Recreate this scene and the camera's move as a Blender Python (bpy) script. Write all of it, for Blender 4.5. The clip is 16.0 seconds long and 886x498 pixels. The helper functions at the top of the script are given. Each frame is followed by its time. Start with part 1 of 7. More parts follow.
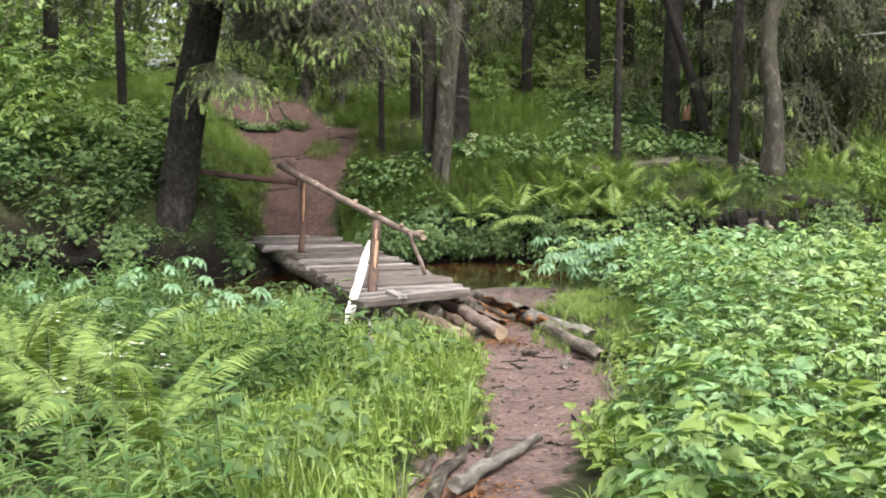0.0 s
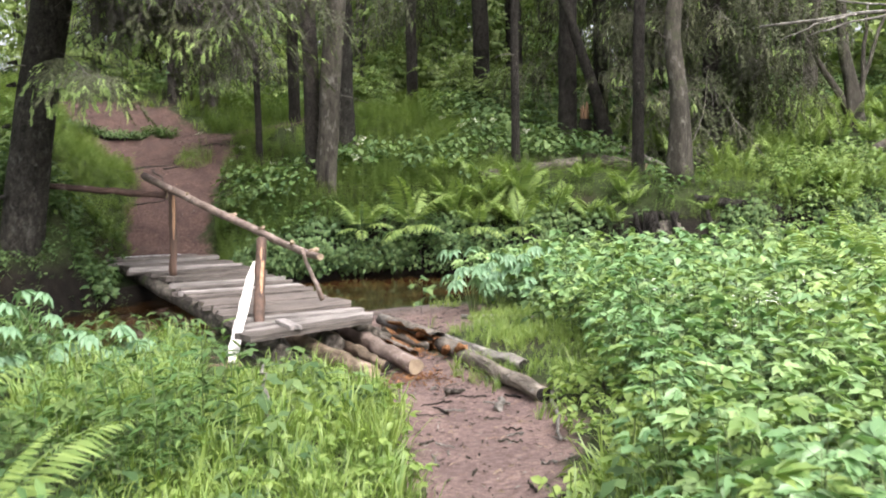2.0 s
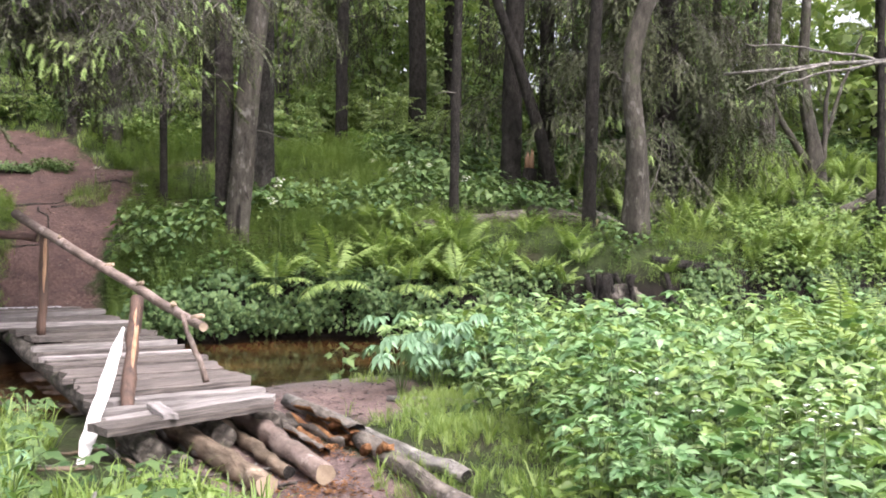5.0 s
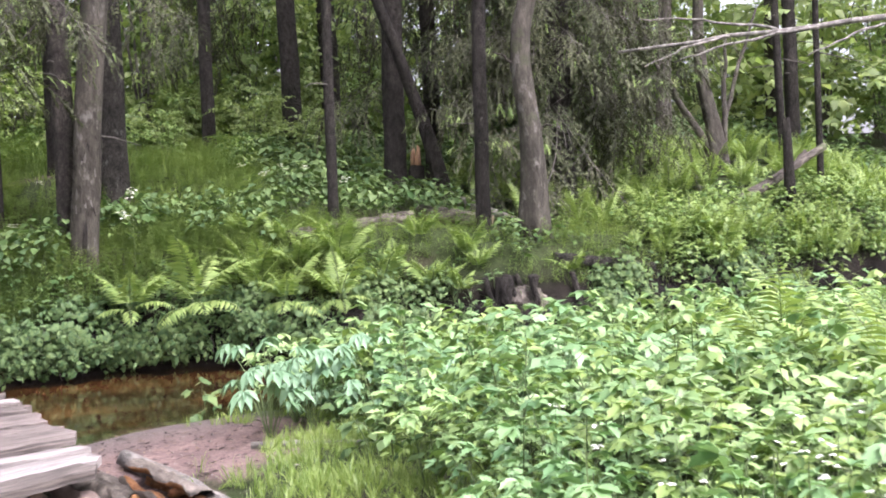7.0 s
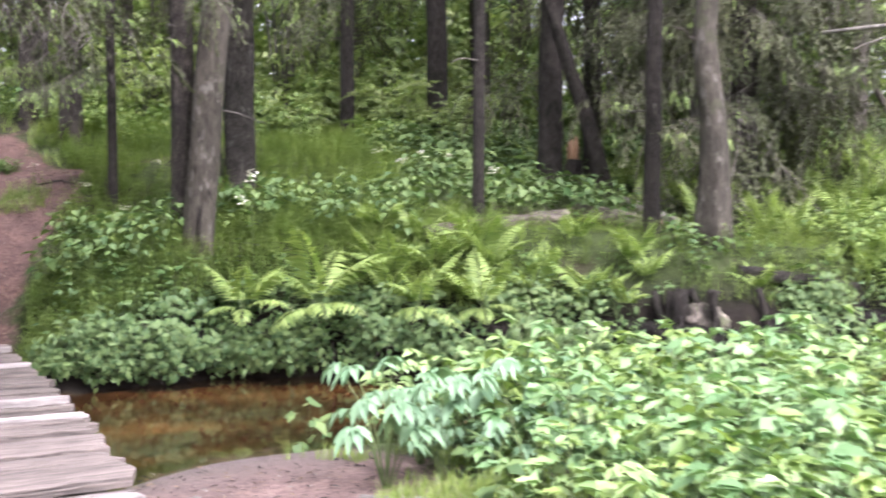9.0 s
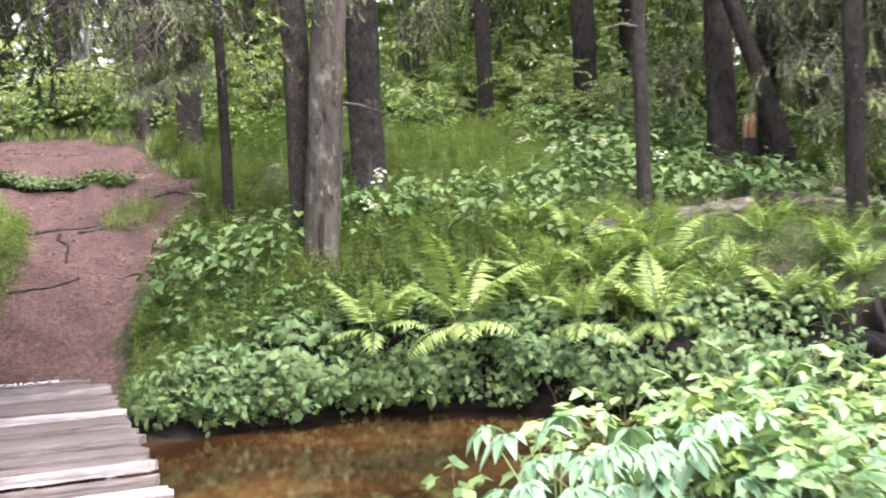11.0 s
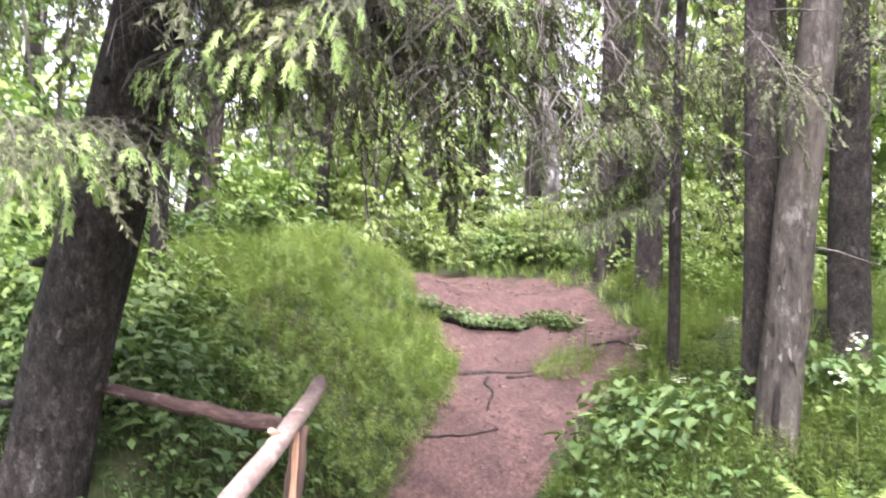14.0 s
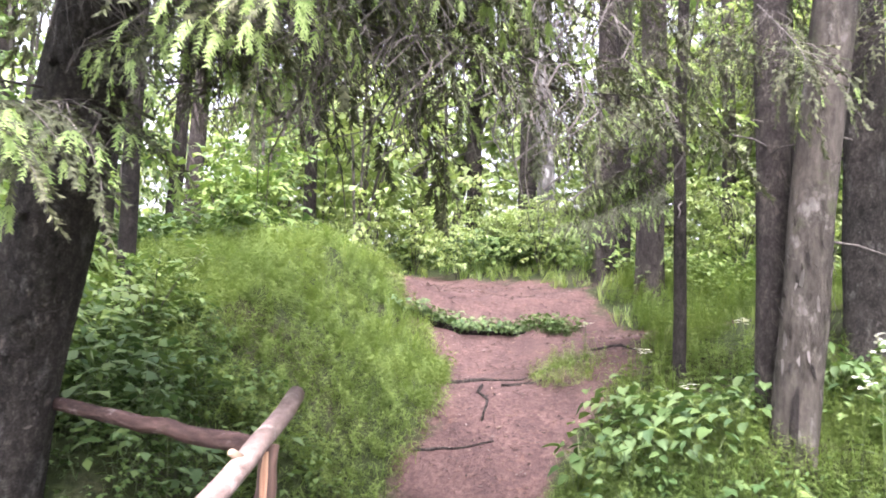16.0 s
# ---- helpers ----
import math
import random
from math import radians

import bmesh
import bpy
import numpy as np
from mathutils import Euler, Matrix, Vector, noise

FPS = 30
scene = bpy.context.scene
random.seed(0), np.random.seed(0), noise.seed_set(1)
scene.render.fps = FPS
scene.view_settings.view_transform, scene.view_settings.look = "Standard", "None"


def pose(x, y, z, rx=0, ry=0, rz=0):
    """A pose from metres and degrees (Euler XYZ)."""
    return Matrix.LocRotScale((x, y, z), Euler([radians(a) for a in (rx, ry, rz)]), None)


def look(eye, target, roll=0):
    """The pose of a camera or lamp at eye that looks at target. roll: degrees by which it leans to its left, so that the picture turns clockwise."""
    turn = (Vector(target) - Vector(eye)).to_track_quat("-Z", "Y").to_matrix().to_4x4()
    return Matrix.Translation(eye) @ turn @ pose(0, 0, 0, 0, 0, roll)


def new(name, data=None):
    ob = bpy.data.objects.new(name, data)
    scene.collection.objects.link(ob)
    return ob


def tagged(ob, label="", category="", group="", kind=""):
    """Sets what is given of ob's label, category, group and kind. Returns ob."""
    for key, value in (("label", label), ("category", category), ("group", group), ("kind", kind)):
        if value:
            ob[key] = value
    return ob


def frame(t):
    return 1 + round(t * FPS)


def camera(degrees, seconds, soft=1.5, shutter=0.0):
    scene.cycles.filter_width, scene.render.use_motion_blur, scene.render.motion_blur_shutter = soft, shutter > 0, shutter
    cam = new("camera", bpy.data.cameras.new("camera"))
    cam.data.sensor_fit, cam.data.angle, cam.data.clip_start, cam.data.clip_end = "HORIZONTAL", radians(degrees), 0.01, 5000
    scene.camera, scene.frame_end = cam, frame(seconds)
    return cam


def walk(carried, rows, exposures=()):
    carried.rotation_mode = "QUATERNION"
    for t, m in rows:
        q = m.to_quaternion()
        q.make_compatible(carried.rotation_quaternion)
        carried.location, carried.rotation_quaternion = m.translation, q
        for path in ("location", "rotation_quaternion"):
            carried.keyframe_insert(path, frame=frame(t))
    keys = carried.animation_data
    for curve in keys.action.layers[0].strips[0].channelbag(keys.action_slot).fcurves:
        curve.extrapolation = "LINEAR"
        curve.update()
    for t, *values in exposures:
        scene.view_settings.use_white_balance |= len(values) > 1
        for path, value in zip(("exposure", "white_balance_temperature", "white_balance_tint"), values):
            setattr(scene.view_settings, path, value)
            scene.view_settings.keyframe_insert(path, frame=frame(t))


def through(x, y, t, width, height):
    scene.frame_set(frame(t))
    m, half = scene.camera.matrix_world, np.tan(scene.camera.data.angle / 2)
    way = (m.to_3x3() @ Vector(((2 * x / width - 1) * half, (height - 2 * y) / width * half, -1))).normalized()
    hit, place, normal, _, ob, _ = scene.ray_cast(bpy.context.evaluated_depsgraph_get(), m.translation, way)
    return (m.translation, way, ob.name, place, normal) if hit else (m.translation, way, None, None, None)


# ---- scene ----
cam = camera(43.96, 16.0, soft=1.8, shutter=0.5)
PATH = [
    (0, (-0.000, -0.000, 1.321), (0.000, 4.981, 0.885), -0.15),
    (0.5, (-0.058, 0.296, 1.291), (0.048, 5.275, 0.844), -0.88),
    (1, (-0.080, 0.711, 1.296), (0.083, 5.686, 0.820), -0.33),
    (1.5, (-0.122, 1.072, 1.287), (0.197, 6.041, 0.835), -1.50),
    (2, (-0.177, 1.433, 1.291), (0.387, 6.384, 0.877), -1.41),
    (2.5, (-0.201, 1.804, 1.285), (0.411, 6.757, 0.981), -2.10),
    (3, (-0.202, 2.118, 1.269), (0.492, 7.059, 0.943), -0.73),
    (3.5, (-0.203, 2.362, 1.284), (0.668, 7.274, 0.941), -0.74),
    (4, (-0.143, 2.627, 1.315), (0.815, 7.524, 1.002), 1.32),
    (4.2, (-0.092, 2.727, 1.309), (0.825, 7.635, 1.038), 1.17),
    (6.3, (0.299, 4.081, 1.222), (1.317, 8.973, 1.051), -1.26),
    (6.5, (0.363, 4.193, 1.229), (1.513, 9.056, 1.046), -1.80),
    (7, (0.484, 4.579, 1.201), (1.830, 9.391, 1.037), -2.61),
    (7.5, (0.606, 5.016, 1.179), (1.631, 9.909, 1.166), 0.65),
    (8, (0.703, 5.444, 1.157), (1.609, 10.358, 0.978), -1.43),
    (8.5, (0.737, 5.791, 1.134), (1.700, 10.697, 1.082), -1.34),
    (9, (0.756, 6.235, 1.128), (1.476, 11.181, 1.001), -0.25),
    (9.5, (0.782, 6.593, 1.119), (1.155, 11.578, 0.996), -1.34),
    (9.7, (0.790, 6.720, 1.124), (1.170, 11.703, 0.989), -1.49),
    (11.8, (0.856, 8.437, 1.190), (0.478, 13.421, 1.064), -0.82),
    (12, (0.836, 8.568, 1.147), (0.304, 13.536, 0.959), 0.30),
    (12.5, (0.902, 8.895, 1.163), (-0.243, 13.761, 1.042), 0.83),
    (13, (0.863, 9.067, 1.202), (-0.618, 13.841, 1.325), 1.88),
    (13.5, (0.808, 9.147, 1.243), (-0.824, 13.862, 1.570), 1.70),
    (14, (0.929, 9.247, 1.261), (-1.118, 13.775, 1.812), 2.57),
    (14.5, (0.992, 9.292, 1.264), (-1.152, 13.763, 1.903), 0.65),
    (15, (0.951, 9.278, 1.279), (-1.063, 13.819, 1.845), 1.20),
    (15.5, (0.909, 9.365, 1.266), (-1.108, 13.908, 1.810), 1.18),
    (16, (0.727, 9.779, 1.280), (-1.295, 14.315, 1.857), 1.97),
]
EXPOSURES = [(0, 1.5, 6450, 11), (3, 1.68, 6300, 15), (4, 1.7, 6280, 17), (8, 2.12, 6000, 26), (12, 2.57, 6150, 25), (14, 2.8, 6050, 28), (16, 2.88, 6000, 29)]
walk(cam, [(t, look(eye, target, roll)) for t, eye, target, roll in PATH], EXPOSURES)

# ---- light: bright overcast sky over a forest clearing ----
world = bpy.data.worlds.new("world")
scene.world = world
world.use_nodes = True
wn = world.node_tree.nodes
sky = wn.new("ShaderNodeTexSky")
sky.sky_type = "NISHITA"
sky.sun_disc = False
sky.sun_elevation, sky.sun_rotation = radians(58), radians(150)
sky.air_density, sky.dust_density, sky.ozone_density = 1.0, 5.0, 0.6
pale = wn.new("ShaderNodeHueSaturation")  # an even white cloud cover
pale.inputs["Saturation"].default_value = 0.22
world.node_tree.links.new(sky.outputs[0], pale.inputs["Color"])
world.node_tree.links.new(pale.outputs[0], wn["Background"].inputs[0])
wn["Background"].inputs[1].default_value = 0.15
sun = new("sun", bpy.data.lights.new("sun", "SUN"))
sun.data.energy, sun.data.angle, sun.data.color = 1.4, radians(24), (1.0, 0.96, 0.9)
sun.matrix_world = look((0, 0, 0), (-math.cos(radians(58)) * math.sin(radians(150)), -math.cos(radians(58)) * math.cos(radians(150)), -math.sin(radians(58))))


# ---- materials ----
def material(name):
    m = bpy.data.materials.new(name)
    m.use_nodes = True
    return m, m.node_tree.nodes, m.node_tree.links, m.node_tree.nodes["Principled BSDF"]


def noise_tex(nodes, links, scale, detail=5.0, rough=0.6, stretch=None, space="Object"):
    tex = nodes.new("ShaderNodeTexNoise")
    tex.inputs["Scale"].default_value, tex.inputs["Detail"].default_value, tex.inputs["Roughness"].default_value = scale, detail, rough
    co = nodes.new("ShaderNodeTexCoord")
    if stretch:
        mp = nodes.new("ShaderNodeMapping")
        mp.inputs["Scale"].default_value = stretch
        links.new(co.outputs[space], mp.inputs[0])
        links.new(mp.outputs[0], tex.inputs["Vector"])
    else:
        links.new(co.outputs[space], tex.inputs["Vector"])
    return tex


def ramp(nodes, links, source, stops):
    r = nodes.new("ShaderNodeValToRGB")
    e = r.color_ramp.elements
    while len(e) < len(stops):
        e.new(0.5)
    for el, (pos, col) in zip(e, stops):
        el.position, el.color = pos, (*col, 1)
    links.new(source, r.inputs[0])
    return r


def mix_col(nodes, links, fac, a, b, mode="MIX"):
    m = nodes.new("ShaderNodeMix")
    m.data_type, m.blend_type = "RGBA", mode
    for sock, v in ((m.inputs[0], fac), (m.inputs[6], a), (m.inputs[7], b)):
        if isinstance(v, (int, float)):
            sock.default_value = v
        elif isinstance(v, tuple):
            sock.default_value = (*v, 1)
        else:
            links.new(v, sock)
    return m.outputs[2]


def bump(nodes, links, height, bsdf, strength=0.5, dist=0.02):
    b = nodes.new("ShaderNodeBump")
    b.inputs["Strength"].default_value, b.inputs["Distance"].default_value = strength, dist
    links.new(height, b.inputs["Height"])
    links.new(b.outputs[0], bsdf.inputs["Normal"])
    return b


def leaf_material(name, dark, light, rough=0.45, through=0.3, spec=0.5):
    m, n, l, p = material(name)
    geo = n.new("ShaderNodeNewGeometry")
    r = ramp(n, l, geo.outputs["Random Per Island"], [(0.0, dark), (1.0, light)])
    tex = noise_tex(n, l, 0.9, 3.0)
    shade = ramp(n, l, tex.outputs[0], [(0.3, (0.72, 0.78, 0.7)), (0.7, (1.15, 1.1, 1.0))])
    col = mix_col(n, l, 1.0, r.outputs[0], shade.outputs[0], "MULTIPLY")
    l.new(col, p.inputs["Base Color"])
    p.inputs["Roughness"].default_value = rough
    p.inputs["Specular IOR Level"].default_value = spec
    tr = n.new("ShaderNodeBsdfTranslucent")
    warm = mix_col(n, l, 1.0, col, (1.15, 1.22, 0.72), "MULTIPLY")
    l.new(warm, tr.inputs[0])
    mx = n.new("ShaderNodeMixShader")
    mx.inputs[0].default_value = through
    l.new(p.outputs[0], mx.inputs[1])
    l.new(tr.outputs[0], mx.inputs[2])
    l.new(mx.outputs[0], n["Material Output"].inputs[0])
    return m


def wood_material(name, dark, light, axis=(1, 1, 12), rough=0.75, flecks=None):
    """Grain runs along the local axis with the smallest stretch."""
    m, n, l, p = material(name)
    g = noise_tex(n, l, 3.0, 8.0, 0.65, axis)
    big = noise_tex(n, l, 2.2, 3.0, 0.6)
    info = n.new("ShaderNodeObjectInfo")
    r = ramp(n, l, g.outputs[0], [(0.32, dark), (0.68, light)])
    sh = ramp(n, l, big.outputs[0], [(0.25, (0.6, 0.58, 0.56)), (0.75, (1.25, 1.22, 1.2))])
    c = mix_col(n, l, 0.8, r.outputs[0], sh.outputs[0], "MULTIPLY")
    own = ramp(n, l, info.outputs["Random"], [(0.0, (0.75, 0.74, 0.73)), (1.0, (1.2, 1.18, 1.2))])
    c = mix_col(n, l, 1.0, c, own.outputs[0], "MULTIPLY")
    if flecks:
        f = noise_tex(n, l, 7.0, 4.0, 0.6)
        fm = ramp(n, l, f.outputs[0], [(0.56, (0, 0, 0)), (0.62, (1, 1, 1))])
        c = mix_col(n, l, fm.outputs[0], c, flecks)
    l.new(c, p.inputs["Base Color"])
    p.inputs["Roughness"].default_value = rough
    bump(n, l, g.outputs[0], p, 0.9, 0.012)
    return m


def bark_material(name, dark, light, scale=9.0, moss=None, pale=None, rough=0.9, plates=16.0, depth=0.6, tall=0.3):
    """Bark with its grain along the local z: cracked plates over a fibrous ground."""
    m, n, l, p = material(name)
    g = noise_tex(n, l, scale, 8.0, 0.72, (1, 1, tall))
    big = noise_tex(n, l, 1.4, 5.0, 0.65)
    co = n.new("ShaderNodeTexCoord")
    warp = n.new("ShaderNodeVectorMath")
    warp.operation = "MULTIPLY_ADD"
    l.new(g.outputs[1], warp.inputs[0])
    warp.inputs[1].default_value = (0.16, 0.16, 0.3)
    l.new(co.outputs["Object"], warp.inputs[2])
    mp = n.new("ShaderNodeMapping")
    mp.inputs["Scale"].default_value = (1, 1, min(1.0, 1.4 * tall))
    l.new(warp.outputs[0], mp.inputs[0])
    vo = n.new("ShaderNodeTexVoronoi")
    vo.feature = "DISTANCE_TO_EDGE"
    vo.inputs["Scale"].default_value = plates
    l.new(mp.outputs[0], vo.inputs["Vector"])
    crack = ramp(n, l, vo.outputs["Distance"], [(0.0, (1 - depth,) * 3), (0.3, (1, 1, 1))])
    r = ramp(n, l, g.outputs[0], [(0.34, dark), (0.66, light)])
    sh = ramp(n, l, big.outputs[0], [(0.3, (0.6, 0.62, 0.6)), (0.7, (1.3, 1.27, 1.25))])
    c = mix_col(n, l, 1.0, r.outputs[0], sh.outputs[0], "MULTIPLY")
    if pale:
        v = noise_tex(n, l, 6.5, 6.0, 0.7, (1, 1, 0.6))
        vm = ramp(n, l, v.outputs[0], [(0.56, (0, 0, 0)), (0.66, (1, 1, 1))])
        c = mix_col(n, l, vm.outputs[0], c, pale)
    c = mix_col(n, l, 1.0, c, crack.outputs[0], "MULTIPLY")
    if moss:
        v = noise_tex(n, l, 1.7, 7.0, 0.7)
        vm = ramp(n, l, v.outputs[0], [(0.55, (0, 0, 0)), (0.66, (1, 1, 1))])
        c = mix_col(n, l, vm.outputs[0], c, moss)
    l.new(c, p.inputs["Base Color"])
    p.inputs["Roughness"].default_value = rough
    p.inputs["Specular IOR Level"].default_value = 0.2
    hm = n.new("ShaderNodeMath")
    hm.operation = "MULTIPLY_ADD"
    l.new(g.outputs[0], hm.inputs[0])
    hm.inputs[1].default_value = 0.6
    l.new(crack.outputs[0], hm.inputs[2])
    bump(n, l, hm.outputs[0], p, 1.0, 0.03)
    return m


LEAF_HERB = leaf_material("leaf_herb", (0.1, 0.18, 0.052), (0.26, 0.35, 0.11), 0.45, 0.28, 0.45)
LEAF_WILLOW = leaf_material("leaf_willow", (0.06, 0.13, 0.042), (0.165, 0.255, 0.09), 0.5, 0.3, 0.3)
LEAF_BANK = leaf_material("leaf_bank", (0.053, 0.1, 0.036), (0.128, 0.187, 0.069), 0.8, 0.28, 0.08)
LEAF_PALE = leaf_material("leaf_pale", (0.13, 0.23, 0.09), (0.33, 0.45, 0.2), 0.42, 0.25, 0.45)
LEAF_MINT = leaf_material("leaf_mint", (0.1, 0.2, 0.085), (0.26, 0.4, 0.19), 0.4, 0.25, 0.5)
LEAF_BLUE = leaf_material("leaf_blue_green", (0.11, 0.22, 0.125), (0.21, 0.33, 0.21), 0.5, 0.25, 0.4)
# darkened leaf copy: the shade of gaps and undergrowth sits in its colour
LEAF_SHADED = leaf_material("leaf_shaded", (0.05, 0.098, 0.038), (0.135, 0.2, 0.077), 0.6, 0.25, 0.25)
LEAF_GRASS = leaf_material("leaf_grass", (0.13, 0.215, 0.047), (0.275, 0.355, 0.105), 0.45, 0.35)
LEAF_FERN = leaf_material("leaf_fern", (0.15, 0.225, 0.065), (0.28, 0.365, 0.125), 0.55, 0.35, 0.3)
LEAF_TAIL = leaf_material("leaf_tail", (0.12, 0.18, 0.05), (0.19, 0.255, 0.08), 0.7, 0.42, 0.15)
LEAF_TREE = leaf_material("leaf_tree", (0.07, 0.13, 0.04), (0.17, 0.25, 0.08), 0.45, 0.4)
# brighter copy of leaf_tree, with sunlight on distant foliage put into the colour
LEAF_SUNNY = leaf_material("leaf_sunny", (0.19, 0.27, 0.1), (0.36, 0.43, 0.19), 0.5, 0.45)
NEEDLE = leaf_material("needle_old", (0.042, 0.048, 0.028), (0.115, 0.124, 0.073), 0.7, 0.15, 0.15)
NEEDLE_NEW = leaf_material("needle_new", (0.21, 0.305, 0.11), (0.34, 0.44, 0.18), 0.6, 0.35, 0.2)
PETAL = leaf_material("petal", (0.7, 0.68, 0.75), (0.85, 0.84, 0.85), 0.5, 0.3)
STEM = leaf_material("stem", (0.06, 0.09, 0.035), (0.12, 0.16, 0.06), 0.6, 0.1)
TWIG = bark_material("twig", (0.06, 0.054, 0.047), (0.2, 0.183, 0.162), 12, depth=0.2)
DEADWOOD = bark_material("deadwood", (0.15, 0.135, 0.12), (0.4, 0.37, 0.34), 10, plates=9, depth=0.35)
BARK_SPRUCE = bark_material("bark_spruce", (0.027, 0.024, 0.02), (0.115, 0.103, 0.088), 16, pale=(0.16, 0.153, 0.136), plates=26, depth=0.6, tall=0.75)
BARK_DARK = bark_material("bark_dark", (0.022, 0.018, 0.016), (0.088, 0.077, 0.066), 18, plates=36, depth=0.45, tall=0.55)
BARK_GREY = bark_material("bark_grey", (0.036, 0.031, 0.025), (0.118, 0.105, 0.086), 12, pale=(0.175, 0.162, 0.14), moss=(0.07, 0.078, 0.04), plates=22, depth=0.22)
BARK_PINE = bark_material("bark_pine", (0.04, 0.033, 0.03), (0.135, 0.118, 0.101), 12, plates=28, depth=0.5, tall=0.6)
BARK_BIRCH = bark_material("bark_birch", (0.05, 0.047, 0.044), (0.38, 0.37, 0.35), 6, pale=(0.47, 0.46, 0.44), plates=7, depth=0.6)
BARK_LOG = bark_material("bark_log", (0.13, 0.09, 0.062), (0.36, 0.275, 0.2), 8, pale=(0.42, 0.35, 0.28), plates=8, depth=0.4)
BARK_OLD = bark_material("bark_old_log", (0.075, 0.064, 0.054), (0.27, 0.235, 0.2), 10, moss=(0.09, 0.12, 0.045), plates=14, depth=0.5)
BARK_RAIL = bark_material("bark_rail", (0.14, 0.1, 0.083), (0.32, 0.245, 0.212), 12, pale=(0.39, 0.315, 0.275), plates=6, depth=0.2)
BARK_SHORT = bark_material("bark_short_rail", (0.05, 0.032, 0.028), (0.2, 0.125, 0.105), 14, pale=(0.4, 0.33, 0.3), plates=9, depth=0.4)
ROTTEN = bark_material("rotten_heartwood", (0.16, 0.062, 0.027), (0.5, 0.25, 0.11), 11, plates=22, depth=0.35)
BARK_WORN = bark_material("worn_bark", (0.1, 0.083, 0.07), (0.34, 0.29, 0.245), 10, pale=(0.4, 0.36, 0.32), plates=9, depth=0.35)
# humus taken down to near black, with the shade under ledges painted in
SHADED_HUMUS = bark_material("shaded_humus", (0.004, 0.003, 0.0025), (0.02, 0.015, 0.011), 20, plates=12, depth=0.5)
CUT = wood_material("cut_wood", (0.2, 0.15, 0.1), (0.42, 0.33, 0.23), (3, 3, 3))
SPLIT = wood_material("split_wood", (0.28, 0.15, 0.085), (0.5, 0.32, 0.19), (14, 14, 1))
PLANK = wood_material("weathered_plank", (0.024, 0.02, 0.017), (0.205, 0.176, 0.155), (1.0, 26, 26), 0.65)
PLANK_PALE = wood_material("worn_plank", (0.14, 0.127, 0.12), (0.39, 0.36, 0.34), (1.2, 16, 16), 0.7)
POSTWOOD = wood_material("post_wood", (0.04, 0.025, 0.019), (0.15, 0.09, 0.064), (10, 10, 0.8), 0.75)
FRESH = wood_material("pale_board", (0.6, 0.58, 0.54), (0.78, 0.76, 0.73), (10, 10, 0.8), 0.6)
PAINT, _, _, _p = material("white_paint")
_p.inputs["Base Color"].default_value, _p.inputs["Roughness"].default_value = (0.75, 0.75, 0.76, 1), 0.6


